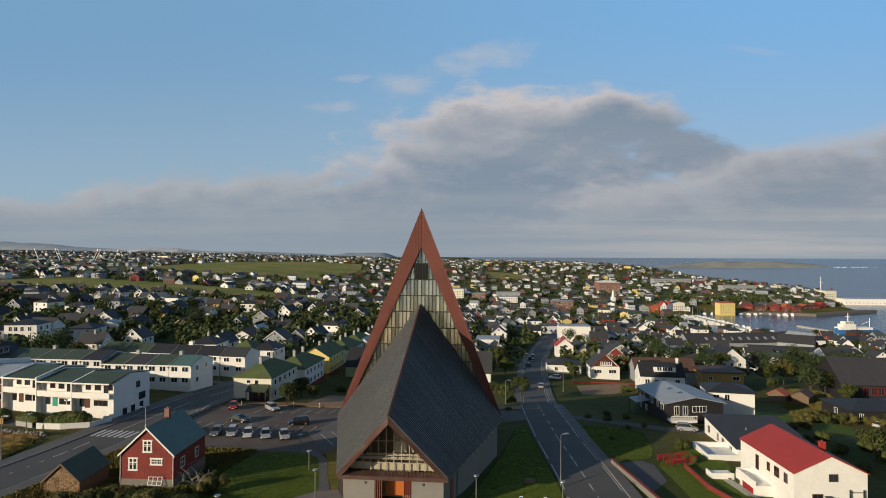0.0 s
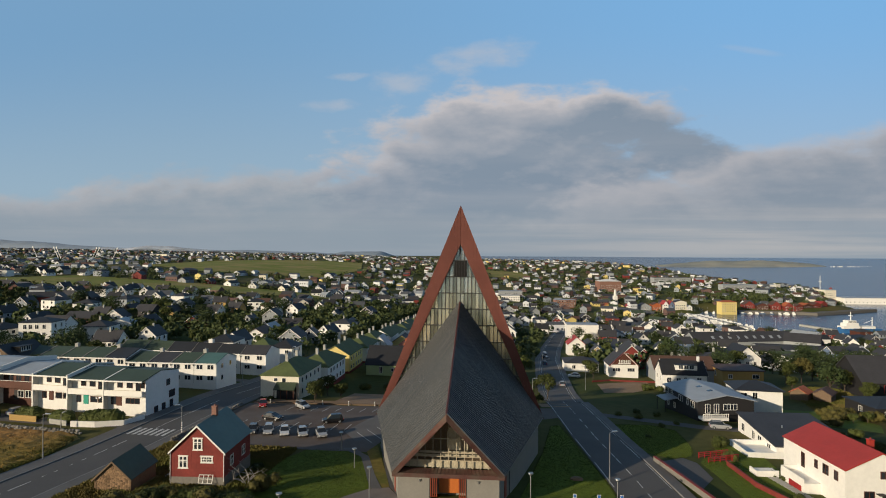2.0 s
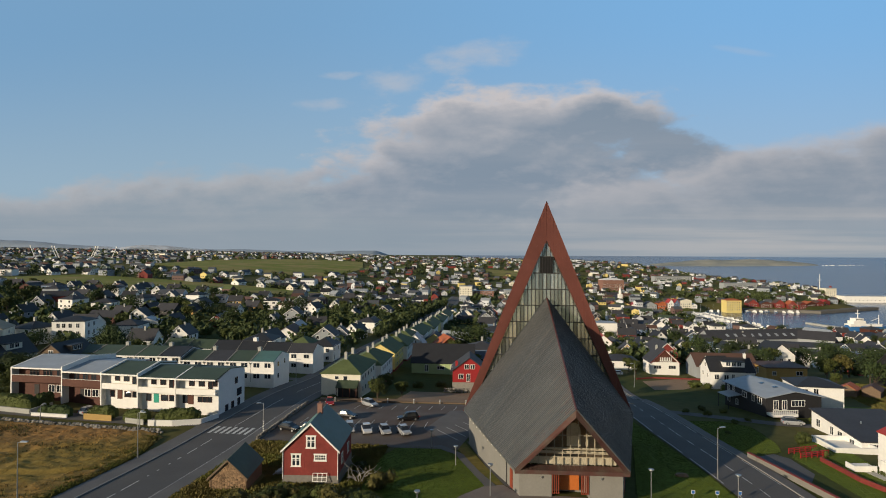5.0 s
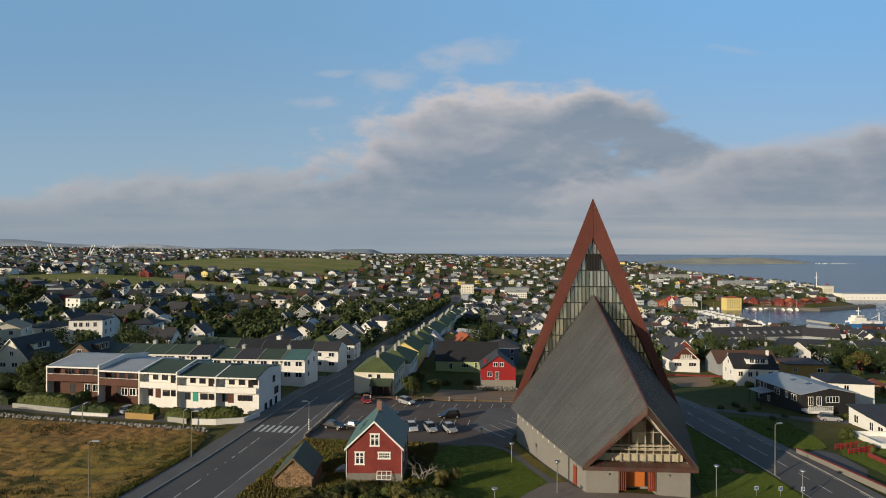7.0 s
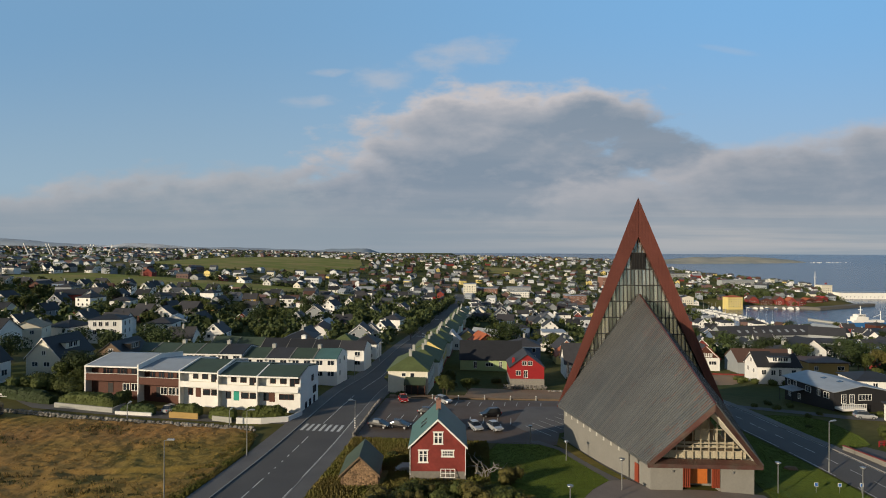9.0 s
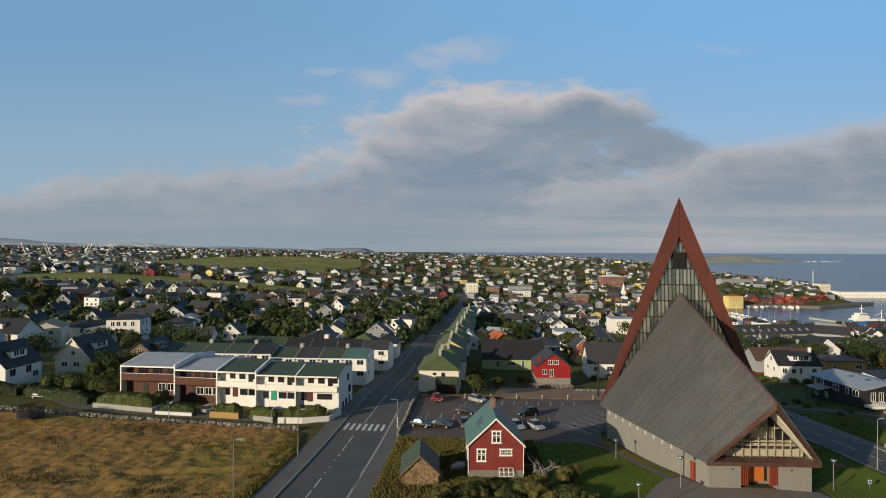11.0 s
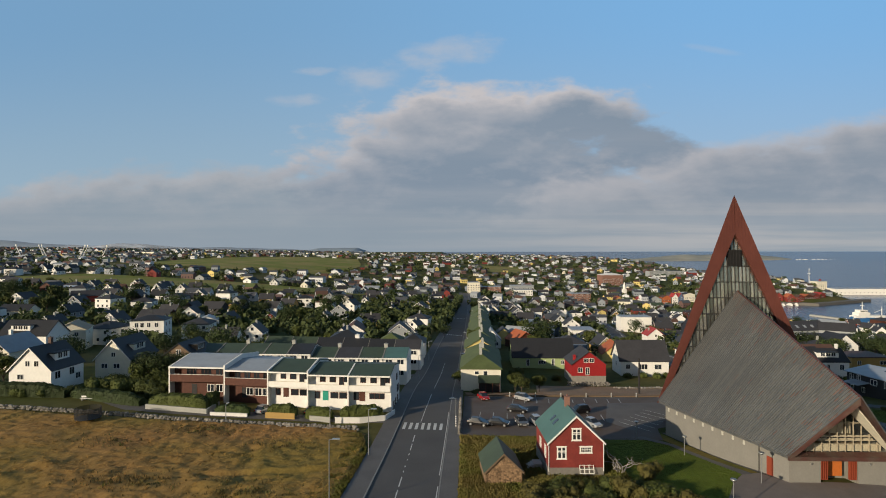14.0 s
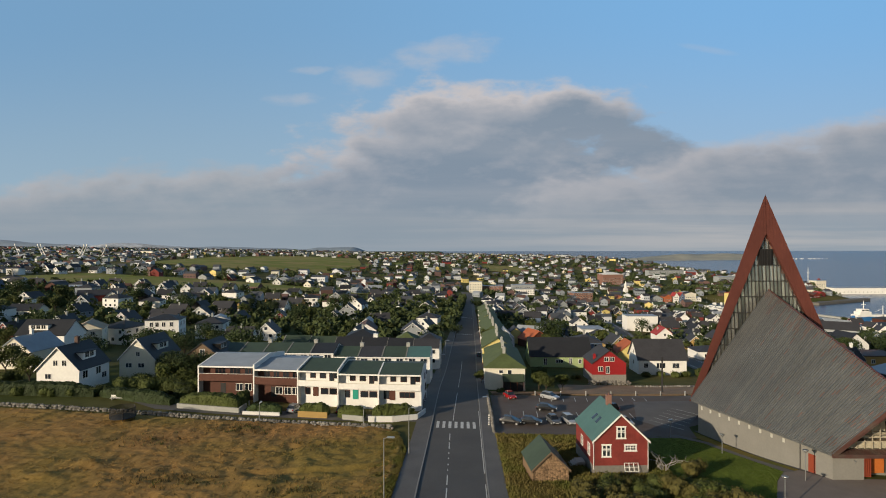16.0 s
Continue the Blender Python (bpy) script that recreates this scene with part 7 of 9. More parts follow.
for x, y in spots:
    if shore(x, y) > -2:
        continue
    src = boats[rt.choice((0, 0, 0, 1, 2))]
    copy_thing(src, pose(x + rt.uniform(-1, 1), y + rt.uniform(-1, 1), SEA - 0.1, 0, 0, rt.choice((90, -90, 80, 0)) + rt.uniform(-12, 12)))
for x, y in ((246, 500), (252, 496), (262, 505), (270, 492)):
    copy_thing(boats[1], pose(x, y, SEA - 0.1, 0, 0, rt.uniform(60, 120)) @ Matrix.Scale(1.0, 4))
for name, outline in (("pier", [(238, 640), (242, 640), (256, 515), (252, 515)]), ("pier", [(318, 545), (322, 549), (335, 506), (331, 502)])):
    bm = bmesh_new()
    a = [bm.verts.new((x, y, SEA + 1.6)) for x, y in outline]
    b = [bm.verts.new((x, y, SEA - 2)) for x, y in outline]
    bm.faces.new(a)
    for i in range(4):
        bm.faces.new((a[i], b[i], b[(i + 1) % 4], a[(i + 1) % 4]))
    bmesh.ops.recalc_face_normals(bm, faces=bm.faces)
    tagged(finish(name, bm, M["concrete"]), "grey concrete harbour pier", "pier", kind="structure")

ship = thing("trawler", pose(346, 496, SEA, 0, 0, -172), "white and blue fishing ship moored at the quay", "ship")
bm = bmesh_new()
hull(bm, 40, 10, 4.2)
part("hull", bm, mat("ship_blue", (0.03, 0.13, 0.32), 0.5), ship, "blue steel hull")
bm = bmesh_new()
box(bm, -14, 17, -4.2, 4.2, 4.4, 6.6)
part("deck_rail", bm, M["white_paint"], ship)
bm = bmesh_new()
box(bm, 2, 14, -4, 4, 6.6, 9.5)
box(bm, 4, 12, -3.4, 3.4, 9.5, 12)
part("bridge", bm, M["white_paint"], ship)
for i in range(6):
    bm = bmesh_new()
    box(bm, 4.4 + i * 1.25, 5.3 + i * 1.25, -3.45, 3.45, 10.3, 11.3)
    part("bridge_window", bm, M["glass"], ship)
bm = bmesh_new()
rod(bm, (7, 0, 12), (7, 0, 20), 0.5, 0.25, 6)
box(bm, 6, 8, -1.6, 1.6, 16, 16.6)
part("mast", bm, M["white_paint"], ship)
bm = bmesh_new()
rod(bm, (-14, 0, 6), (-14, 0, 15), 0.4, 0.25, 6)
rod(bm, (-14, 0, 12), (-6, 0, 9), 0.2, 0.15, 6)
part("derrick", bm, M["white_paint"], ship)

# a village on the far island: white specks along its shore
iv, ifc = [], []
ri = random.Random(3)
for i in range(60):
    x, w, h = 1850 + i * 7 + ri.uniform(-14, 14), ri.uniform(6, 11), ri.uniform(3, 6)
    y, z = 3222 + ri.uniform(0, 40), SEA + 4
    k = len(iv)
    iv += [(x, y, z), (x + w, y, z), (x + w, y, z + h), (x + w / 2, y, z + h + 3), (x, y, z + h), (x, y + 10, z), (x + w, y + 10, z), (x + w, y + 10, z + h), (x + w / 2, y + 10, z + h + 3), (x, y + 10, z + h)]
    ifc += [tuple(k + q for q in f) for f in ((0, 1, 2, 3, 4), (1, 6, 7, 2), (0, 4, 9, 5), (2, 7, 8, 3), (4, 3, 8, 9))]
me = bpy.data.meshes.new("island_village")
me.from_pydata(iv, [], ifc)
me.materials.append(M["white_paint"])
tagged(new("island_village", me), "tiny white houses along the island's shore", "houses", kind="stuff")

# ---------------------------------------------------------------- trees and shrubs
rp = random.Random(23)


def leaf_cloud(bm, blobs, count, size, seed):
    """Many small leaf sprays on the skin of overlapping clumps; gaps stay between them."""
    r = random.Random(seed)
    total = sum(q[3] ** 2 for q in blobs)
    for cx, cy, cz, rad in blobs:
        for _ in range(int(count * rad * rad / total)):
            d = Vector((r.gauss(0, 1), r.gauss(0, 1), r.gauss(0, 0.9)))
            if d.length < 1e-3:
                continue
            d.normalize()
            p = Vector((cx, cy, cz)) + d * rad * r.uniform(0.62, 1.08)
            nrm = (d + Vector((r.uniform(-0.7, 0.7), r.uniform(-0.7, 0.7), r.uniform(-0.5, 0.8)))).normalized()
            t = nrm.orthogonal().normalized()
            t.rotate(Matrix.Rotation(r.uniform(0, 6.28), 3, nrm))
            s = size * r.uniform(0.6, 1.35)
            b = nrm.cross(t) * s * r.uniform(0.5, 0.9)
            t = t * s
            bm.faces.new([bm.verts.new(q) for q in (p - t, p - b * 0.6 + nrm * s * 0.2, p + t, p + b + nrm * s * 0.1)])


def tree(m, height, spread, leaf, label, seed, leaves=1100):
    r = random.Random(seed)
    ob = thing("tree", m, label, "tree", "garden trees")
    bm = bmesh_new()
    fork = height * 0.35
    rod(bm, (0, 0, -0.5), (0.1, 0, fork), 0.16 * height / 6, 0.11 * height / 6, 7)
    blobs = []
    for i in range(7):
        a = i * 2.4 + r.uniform(-0.4, 0.4)
        reach = spread * r.uniform(0.35, 0.75)
        top = Vector((math.cos(a) * reach, math.sin(a) * reach, height * r.uniform(0.5, 0.86)))
        rod(bm, (0.1, 0, fork * r.uniform(0.7, 1.0)), top, 0.07 * height / 6, 0.02, 5)
        blobs.append((*top, spread * r.uniform(0.34, 0.5)))
    blobs.append((0, 0, height * 0.82, spread * 0.45))
    part("trunk", bm, M["trunk"], ob)
    bm = bmesh_new()
    leaf_cloud(bm, blobs, leaves, 0.26 * (height / 6) ** 0.5, seed)
    part("crown", bm, M[leaf], ob)
    return ob


def shrub(m, wide, high, leaf, label, seed, leaves=1500, name="shrub"):
    r = random.Random(seed)
    ob = thing(name, m, label, "shrub", "shrubs")
    blobs = [(r.uniform(-wide, wide) * 0.45, r.uniform(-wide, wide) * 0.45, high * r.uniform(0.35, 0.65), wide * r.uniform(0.3, 0.45)) for _ in range(7)]
    bm = bmesh_new()
    for b in blobs[:5]:
        rod(bm, (b[0] * 0.2, b[1] * 0.2, -0.3), b[:3], 0.05, 0.02, 4)
    part("stem_cluster", bm, M["trunk"], ob)
    bm = bmesh_new()
    for b in blobs:                              # dense inside
        core = bmesh.ops.create_icosphere(bm, subdivisions=2, radius=b[3] * 0.72, matrix=Matrix.Translation(b[:3]))
        for v in core["verts"]:
            v.co += Vector((r.uniform(-1, 1), r.uniform(-1, 1), r.uniform(-1, 1))) * 0.1
    leaf_cloud(bm, blobs, leaves, 0.125, seed)
    part("foliage", bm, M[leaf], ob)
    return ob


trees = [tree(pose(-49, 65, gz(-49, 65)), 6.0, 2.6, "leaf", "green garden tree with a rounded crown", 1), tree(pose(-37, 57.5, gz(-37, 57.5)), 4.6, 2.4, "leaf", "small green tree beside the car park", 2),
         tree(pose(112, 134, gz(112, 134)), 9, 3.4, "leaf_warm", "tall sunlit tree with an open crown", 3), tree(pose(20, 80, gz(20, 80)), 6.5, 3.0, "leaf", "leafy green roadside tree", 4),
         tree(pose(85, 135, gz(85, 135)), 9, 5.0, "leaf_dark", "broad dark green garden tree", 5)]
shrubs = [shrub(pose(-25.2, -0.3, gz(-25.2, -0.3)), 2.6, 2.6, "leaf_warm", "overgrown sunlit shrub by the old house", 11), shrub(pose(-31, -5, gz(-31, -5)), 2.8, 2.2, "leaf", "dense green shrub in rough grass", 12),
          shrub(pose(48, 36, gz(48, 36)), 2.2, 2.2, "leaf", "rounded green garden shrub", 13)]
# thicket below the old red house and shed
for i in range(34):
    x, y = rp.uniform(-43, -22), rp.uniform(-14, -2.5)
    if x > -30:
        y = rp.uniform(-16, 0.5)
    if x > -25 and y > -6 or x > -30.5 and y > -3.5:
        continue
    copy_thing(shrubs[rp.choice((0, 1, 1, 0))], pose(x, y, gz(x, y) - 0.3, 0, 0, rp.uniform(0, 360)) @ Matrix.Scale(rp.uniform(0.75, 1.15), 4))
for x, y, s in ((-29.8, 7.9, 0.6), (-47.5, 56.5, 0.6), (-36, 13, 0.6), (-43, 11, 0.5)):
    copy_thing(shrubs[1], pose(x, y, gz(x, y) - 0.2, 0, 0, rp.uniform(0, 360)) @ Matrix.Scale(s, 4))
# hand-placed trees and garden shrubs
for k, x, y, s in ((1, 17, 70, 0.6), (3, 15, 78, 0.5), (3, 12.5, 88, 0.6), (0, 18, 96, 0.45), (4, 72, 150, 1.0), (4, 118, 128, 1.1), (2, 120, 118, 0.9), (4, 132, 150, 1.1), (4, 92, 150, 1.0), (4, 138, 128, 1.0), (2, 106, 52, 0.7), (2, 112, 44, 0.8),
                   (0, -38, 62, 0.8), (0, -37, 68, 0.9), (0, -32, 63, 0.7), (1, -52, 70, 0.8), (2, 92, 46, 0.6), (0, 39, 122, 0.9), (0, 38.5, 130, 0.9), (3, 40, 146, 1.0), (3, 66, 112, 0.8), (0, -124, 46, 0.9), (0, -122, 49, 0.9), (1, -119, 45, 1.0),
                   (1, -148, 46, 1.0), (0, -153, 44, 1.1), (0, -114, 47, 0.8), (3, -158, 48, 1.0), (3, -165, 52, 1.2), (0, -117, 54, 1.0), (4, -60, 178, 0.7)):
    copy_thing(trees[k], pose(x, y, gz(x, y) - 0.2, 0, 0, rp.uniform(0, 360)) @ Matrix.Scale(s, 4))
for x, y, s in ((36, 40, 0.35), (41, 49, 0.5), (45, 52, 0.45), (38, 56, 0.6), (34, 58, 0.5), (47, 29, 0.8), (52, 20, 0.5), (44, 6, 0.9), (40, 2, 0.9), (50, 12, 0.6), (43, 60, 0.6), (39, 62, 0.6), (70, 50, 0.9), (75, 46, 0.9), (80, 50, 1.0), (85, 44, 1.1), (78, 40, 0.9), (90, 50, 0.9),
                (72, 56, 0.8), (66, 56, 0.7), (60, 55, 0.5), (12, 66, 0.6), (16, 62, 0.5), (84, 36, 1.1), (92, 38, 1.1), (76, 30, 0.8), (82, 24, 1.0)):
    copy_thing(shrubs[2], pose(x, y, gz(x, y) - 0.2, 0, 0, rp.uniform(0, 360)) @ Matrix.Scale(s, 4))
for k, x, y, sc in ((4, 122, 146, 1.0), (4, 116, 150, 0.9), (0, 96, 132, 1.0), (4, 86, 160, 1.15), (4, 92.5, 163, 1.2), (4, 145, 200, 1.3), (4, 152, 206, 1.4), (4, 172, 213, 1.4), (4, 183, 214, 1.4), (4, 166, 204, 1.2), (4, 190, 205, 1.3), (3, 104, 128, 1.2), (4, 122, 176, 1.1), (4, 88, 168, 1.0),
                    (0, 92, 71, 0.45), (0, 97, 74, 0.5), (4, -124, 51, 0.8), (4, -119.5, 50, 0.8), (4, -115, 52, 0.75), (4, -128, 56, 0.7), (4, -120, 57, 0.7), (4, -150, 60, 0.9), (4, -158, 72, 0.9), (4, -112, 62, 0.7),
                    (4, -147, 80, 0.9), (4, -138, 84, 0.9), (4, -128, 88, 0.9), (4, -156, 96, 0.9), (4, -140, 112, 0.8), (4, -150, 124, 0.9), (4, -170, 138, 0.9), (4, -186, 140, 0.8), (4, -196, 128, 0.9), (4, -205, 120, 0.9)):
    copy_thing(trees[k], pose(x, y, gz(x, y) - 0.2, 0, 0, rp.uniform(0, 360)) @ Matrix.Scale(sc, 4))
for x, y, sc in ((86, 70, 1.0), (89, 74, 1.2), (93, 77, 1.3), (96, 80, 1.1), (90, 80, 0.9), (99, 76, 1.2), (102, 79, 1.1), (106, 76, 1.2), (110, 74, 1.0), (79, 60, 0.8), (83, 63, 0.9), (56, 20, 0.7), (54.6, 17, 0.7), (51, 22, 0.5), (57.5, 27, 0.4), (60, 8, 0.8)):
    copy_thing(shrubs[0 if x > 70 else 2], pose(x, y, gz(x, y) - 0.2, 0, 0, rp.uniform(0, 360)) @ Matrix.Scale(sc, 4))
for x, y, sc in ((81, 35, 0.95), (84, 39, 0.85), (88, 33, 0.9)):
    copy_thing(trees[3], pose(x, y, gz(x, y) - 0.2, 0, 0, rp.uniform(0, 360)) @ Matrix.Scale(sc, 4))
for x, y, sc in ((-130, 40, 1.5), (-127, 43, 1.6), (-124, 40, 1.5), (-121, 43, 1.6), (-118, 40, 1.4), (-115.5, 43, 1.4), (-130, 47, 1.3), (-125, 48, 1.4), (-119, 47, 1.5), (-114.5, 38, 1.2), (-132.5, 36, 1.1), (-137, 34.5, 1.0), (-142, 34.5, 1.0), (-147, 35, 1.1), (-152, 36, 1.2), (-157, 37, 1.2), (-163, 40, 1.3), (-160, 46, 1.4),
                 (3, 95, 0.8), (7, 94, 0.9), (11, 95, 0.9), (15, 97, 1.0), (-2, 92, 0.8), (-24, 85, 0.8), (-30, 82, 0.9)):
    copy_thing(shrubs[1], pose(x, y, gz(x, y) - 0.2, 0, 0, rp.uniform(0, 360)) @ Matrix.Scale(sc, 4))
for x, y, sc in ((53.0, 110.5, 0.7), (54.5, 107.5, 0.8), (57.5, 105.5, 0.9), (61.0, 104.2, 0.9), (64.5, 103.2, 0.9), (68.0, 102.6, 0.8), (51.5, 105.0, 0.6)):
    copy_thing(shrubs[1], pose(x, y, gz(x, y) - 0.2, 0, 0, rp.uniform(0, 360)) @ Matrix.Scale(sc, 4))
# gardens of the town
made = 0
for _ in range(9000):
    if made >= 165:
        break
    d = rp.uniform(0, 1) ** 1.3 * 430
    y = 70 + d
    x = rp.uniform(-0.92 * (y + 80) - 50, 0.75 * (y + 80) + 20)
    if -70 < x < -40 and y < 130 or -42 < x < 62 and y < 112 or 30 < x < 90 and y < 122 or 40 < x < 64 and y < 128:
        continue
    if shore(x, y) < 8 or near_line(x, y, STREET) < 8.5 or near_line(x, y, HILL_ROAD) < 7.5 or near_line(x, y, LANE) < 4:
        continue
    if any((x - a) ** 2 + (y - b) ** 2 < (c * 0.8 + 1.2) ** 2 for a, b, c in TAKEN):
        continue
    if any(((x - a) / p) ** 2 + ((y - b) / q) ** 2 < 1 for a, b, p, q in MEADOWS):
        continue
    copy_thing(trees[rp.choice((0, 0, 1, 3, 4))], pose(x, y, gz(x, y) - 0.3, 0, 0, rp.uniform(0, 360)) @ Matrix.Scale(rp.uniform(0.8, 1.45), 4))
    made += 1
# avenue by the street's left side, and the woods of the far town
wv, wf = [], []


def far_tree(x, y, high, wide, n):
    z = gz(x, y)
    for _ in range(n):
        d = Vector((rp.gauss(0, 1), rp.gauss(0, 1), rp.gauss(0, 0.8)))
        d.normalize()
        p = Vector((x, y, z + high * 0.55)) + Vector((d.x * wide, d.y * wide, d.z * high * 0.5)) * rp.uniform(0.55, 1.1)
        s = wide * rp.uniform(0.22, 0.42)
        t = Vector((rp.uniform(-1, 1), rp.uniform(-1, 1), rp.uniform(-1, 1))).normalized() * s
        b = d.cross(t).normalized() * s * 0.8
        k = len(wv)
        wv.extend((tuple(p - t), tuple(p - b), tuple(p + t), tuple(p + b)))
        wf.append((k, k + 1, k + 2, k + 3))


for i in range(46):
    y = 200 + i * 7.0
    far_tree(-64.5 + 0.021 * (y - 60) + rp.uniform(-3, 0), y, rp.uniform(6, 9), rp.uniform(2.6, 3.6), 60)
for _ in range(160):
    far_tree(rp.uniform(-112, -66), rp.uniform(225, 420), rp.uniform(5, 8), rp.uniform(2.5, 4.0), 45)
n = 0
while n < 6200:
    y = 150 + rp.random() ** 1.1 * 1650
    x = rp.uniform(-0.95 * (y + 80) - 60, 520)
    if shore(x, y) < 10 or near_line(x, y, STREET) < 9 or near_line(x, y, HILL_ROAD) < 8:
        continue
    if any(((x - a) / p) ** 2 + ((y - b) / q) ** 2 < 1 for a, b, p, q in MEADOWS):
        continue
    if y < 560 and any((x - a) ** 2 + (y - b) ** 2 < (c * 0.75 + 1.5) ** 2 for a, b, c in TAKEN):
        continue
    k = rp.choice((1, 1, 2, 4))
    for _ in range(k):
        far_tree(x + rp.uniform(-6, 6) * (k > 1), y + rp.uniform(-6, 6) * (k > 1), rp.uniform(3.5, 7), rp.uniform(2.2, 4.2), 26)
    n += k
n = 0
while n < 560:                                     # overgrown gardens of the nearer town
    y = 105 + rp.random() * 420
    x = rp.uniform(-0.95 * (y + 80) - 40, -66) if rp.random() < 0.75 else rp.uniform(-30, 0.45 * y)
    if shore(x, y) < 8 or near_line(x, y, STREET) < 8 or near_line(x, y, HILL_ROAD) < 8 or (-42 < x < 40 and y < 125) or (x > 30 and y < 135):
        continue
    if any(((x - a) / p) ** 2 + ((y - b) / q) ** 2 < 1 for a, b, p, q in MEADOWS) or any((x - a) ** 2 + (y - b) ** 2 < (c * 0.72 + 1.0) ** 2 for a, b, c in TAKEN):
        continue
    far_tree(x, y, rp.uniform(3.5, 7.0), rp.uniform(1.6, 3.2), 46)
    n += 1
for _ in range(150):                               # wooded slope above the quay
    far_tree(rp.uniform(255, 420), rp.uniform(735, 800), rp.uniform(5, 8), rp.uniform(3, 5), 26)
me = bpy.data.meshes.new("far_trees")
me.from_pydata(wv, [], wf)
me.materials.append(material("far_leaf", (0.064, 0.084, 0.030), 0.8, vary=0.5, grain=0.15, stain=0.4, spot=0.02, spec=0.2))
tagged(new("far_trees", me), "dark green trees and bushes between the houses", "trees", kind="stuff")

# ---------------------------------------------------------------- cars
def car_paint(key, colour, metal=0.3):
    return mat(key, colour, 0.25, metal, vary=0.04, grain=2, spec=0.6)


for key, colour in (("car_white", (0.70, 0.70, 0.70)), ("car_silver", (0.42, 0.43, 0.44)), ("car_red", (0.42, 0.02, 0.02)), ("car_black", (0.014, 0.014, 0.016)), ("car_blue", (0.05, 0.09, 0.16)), ("car_grey", (0.13, 0.135, 0.14))):
    car_paint(key, colour)
mat("headlight", (0.75, 0.75, 0.72), 0.15, 0.2)
mat("taillight", (0.45, 0.02, 0.02), 0.2)
mat("plate", (0.60, 0.60, 0.58), 0.5)


def loft(bm, sections, mi=0):
    """Closed rings of points joined one to the next."""
    rings = [[bm.verts.new(p) for p in ring] for ring in sections]
    k = len(rings[0])
    for a, b in zip(rings, rings[1:]):
        for i in range(k):
            bm.faces.new((a[i], a[(i + 1) % k], b[(i + 1) % k], b[i])).material_index = mi
    bm.faces.new(rings[0][::-1])
    bm.faces.new(rings[-1])
    bmesh.ops.recalc_face_normals(bm, faces=bm.faces)


def car(m, paint, label, tall=1.48, long=4.25, boxy=0.0):
    ob = thing("car", m, label, "car", "parked cars")
    L, W = long * 0.96 / 2, 0.86
    bm = bmesh_new()
    prof = [(-L, 0.45, 0.78), (-L + 0.12, 0.30, 0.92), (-L + 0.7, 0.24, 0.97 + boxy * 0.04), (-0.2, 0.22, 0.96), (L - 1.15, 0.24, 0.95), (L - 0.35, 0.28, 0.80), (L, 0.42, 0.66)]
    loft(bm, [[(x, -W * k, lo), (x, -W * k, lo + (hi - lo) * 0.55), (x, -W * k * 0.93, hi), (x, W * k * 0.93, hi), (x, W * k, lo + (hi - lo) * 0.55), (x, W * k, lo)] for (x, lo, hi), k in zip(prof, (0.86, 0.97, 1, 1, 1, 0.96, 0.82))])
    body = part("body", bm, M[paint], ob)
    bm = bmesh_new()
    back = -L + 0.10 + (0.25 if boxy < 0.5 else 0.0)
    loft(bm, [[(back + 0.02, -0.76, 0.93), (back + 0.35, -0.60, tall - 0.05), (back + 0.35, 0.60, tall - 0.05), (back + 0.02, 0.76, 0.93)], [(back + 0.6, -0.80, 0.93), (back + 0.75, -0.64, tall), (back + 0.75, 0.64, tall), (back + 0.6, 0.80, 0.93)],
              [(L - 1.7, -0.80, 0.93), (L - 2.0, -0.64, tall - 0.01), (L - 2.0, 0.64, tall - 0.01), (L - 1.7, 0.80, 0.93)], [(L - 1.0, -0.76, 0.92), (L - 1.75, -0.60, tall - 0.08), (L - 1.75, 0.60, tall - 0.08), (L - 1.0, 0.76, 0.92)]])
    part("cabin_glass", bm, M["glass"], body, "dark car windows")
    bm = bmesh_new()
    box(bm, back + 0.42, L - 1.85, -0.615, 0.615, tall - 0.03, tall + 0.025)
    part("roof", bm, M[paint], body)
    for x in (-L + 0.82, L - 0.82):
        for s in (-1, 1):
            bm = bmesh_new()
            rod(bm, (x, s * 0.68, 0.32), (x, s * 0.90, 0.32), 0.32, 0.32, 14)
            wheel = part("wheel", bm, M["rubber"], ob)
            bm = bmesh_new()
            rod(bm, (x, s * 0.90, 0.32), (x, s * 0.915, 0.32), 0.20, 0.19, 10)
            part("rim", bm, M["tin"], wheel)
    for s in (-1, 1):
        bm = bmesh_new()
        box(bm, L - 0.12, L - 0.02, s * 0.62 - 0.16, s * 0.62 + 0.16, 0.58, 0.72)
        part("headlight", bm, M["headlight"], body)
        bm = bmesh_new()
        box(bm, -L - 0.0, -L + 0.1, s * 0.68 - 0.1, s * 0.68 + 0.1, 0.62, 0.86)
        part("taillight", bm, M["taillight"], body)
        bm = bmesh_new()
        box(bm, L - 1.45, L - 1.25, s * 0.92 - 0.09, s * 0.92 + 0.09, 0.92, 1.05)
        part("door_mirror", bm, M[paint], body)
    bm = bmesh_new()
    box(bm, L - 0.03, L + 0.012, -0.26, 0.26, 0.42, 0.53)
    part("number_plate", bm, M["plate"], body)
    return ob


def on_ground(x, y, turn):
    return pose(x, y, gz(x, y) + 0.10, 0, 0, turn)


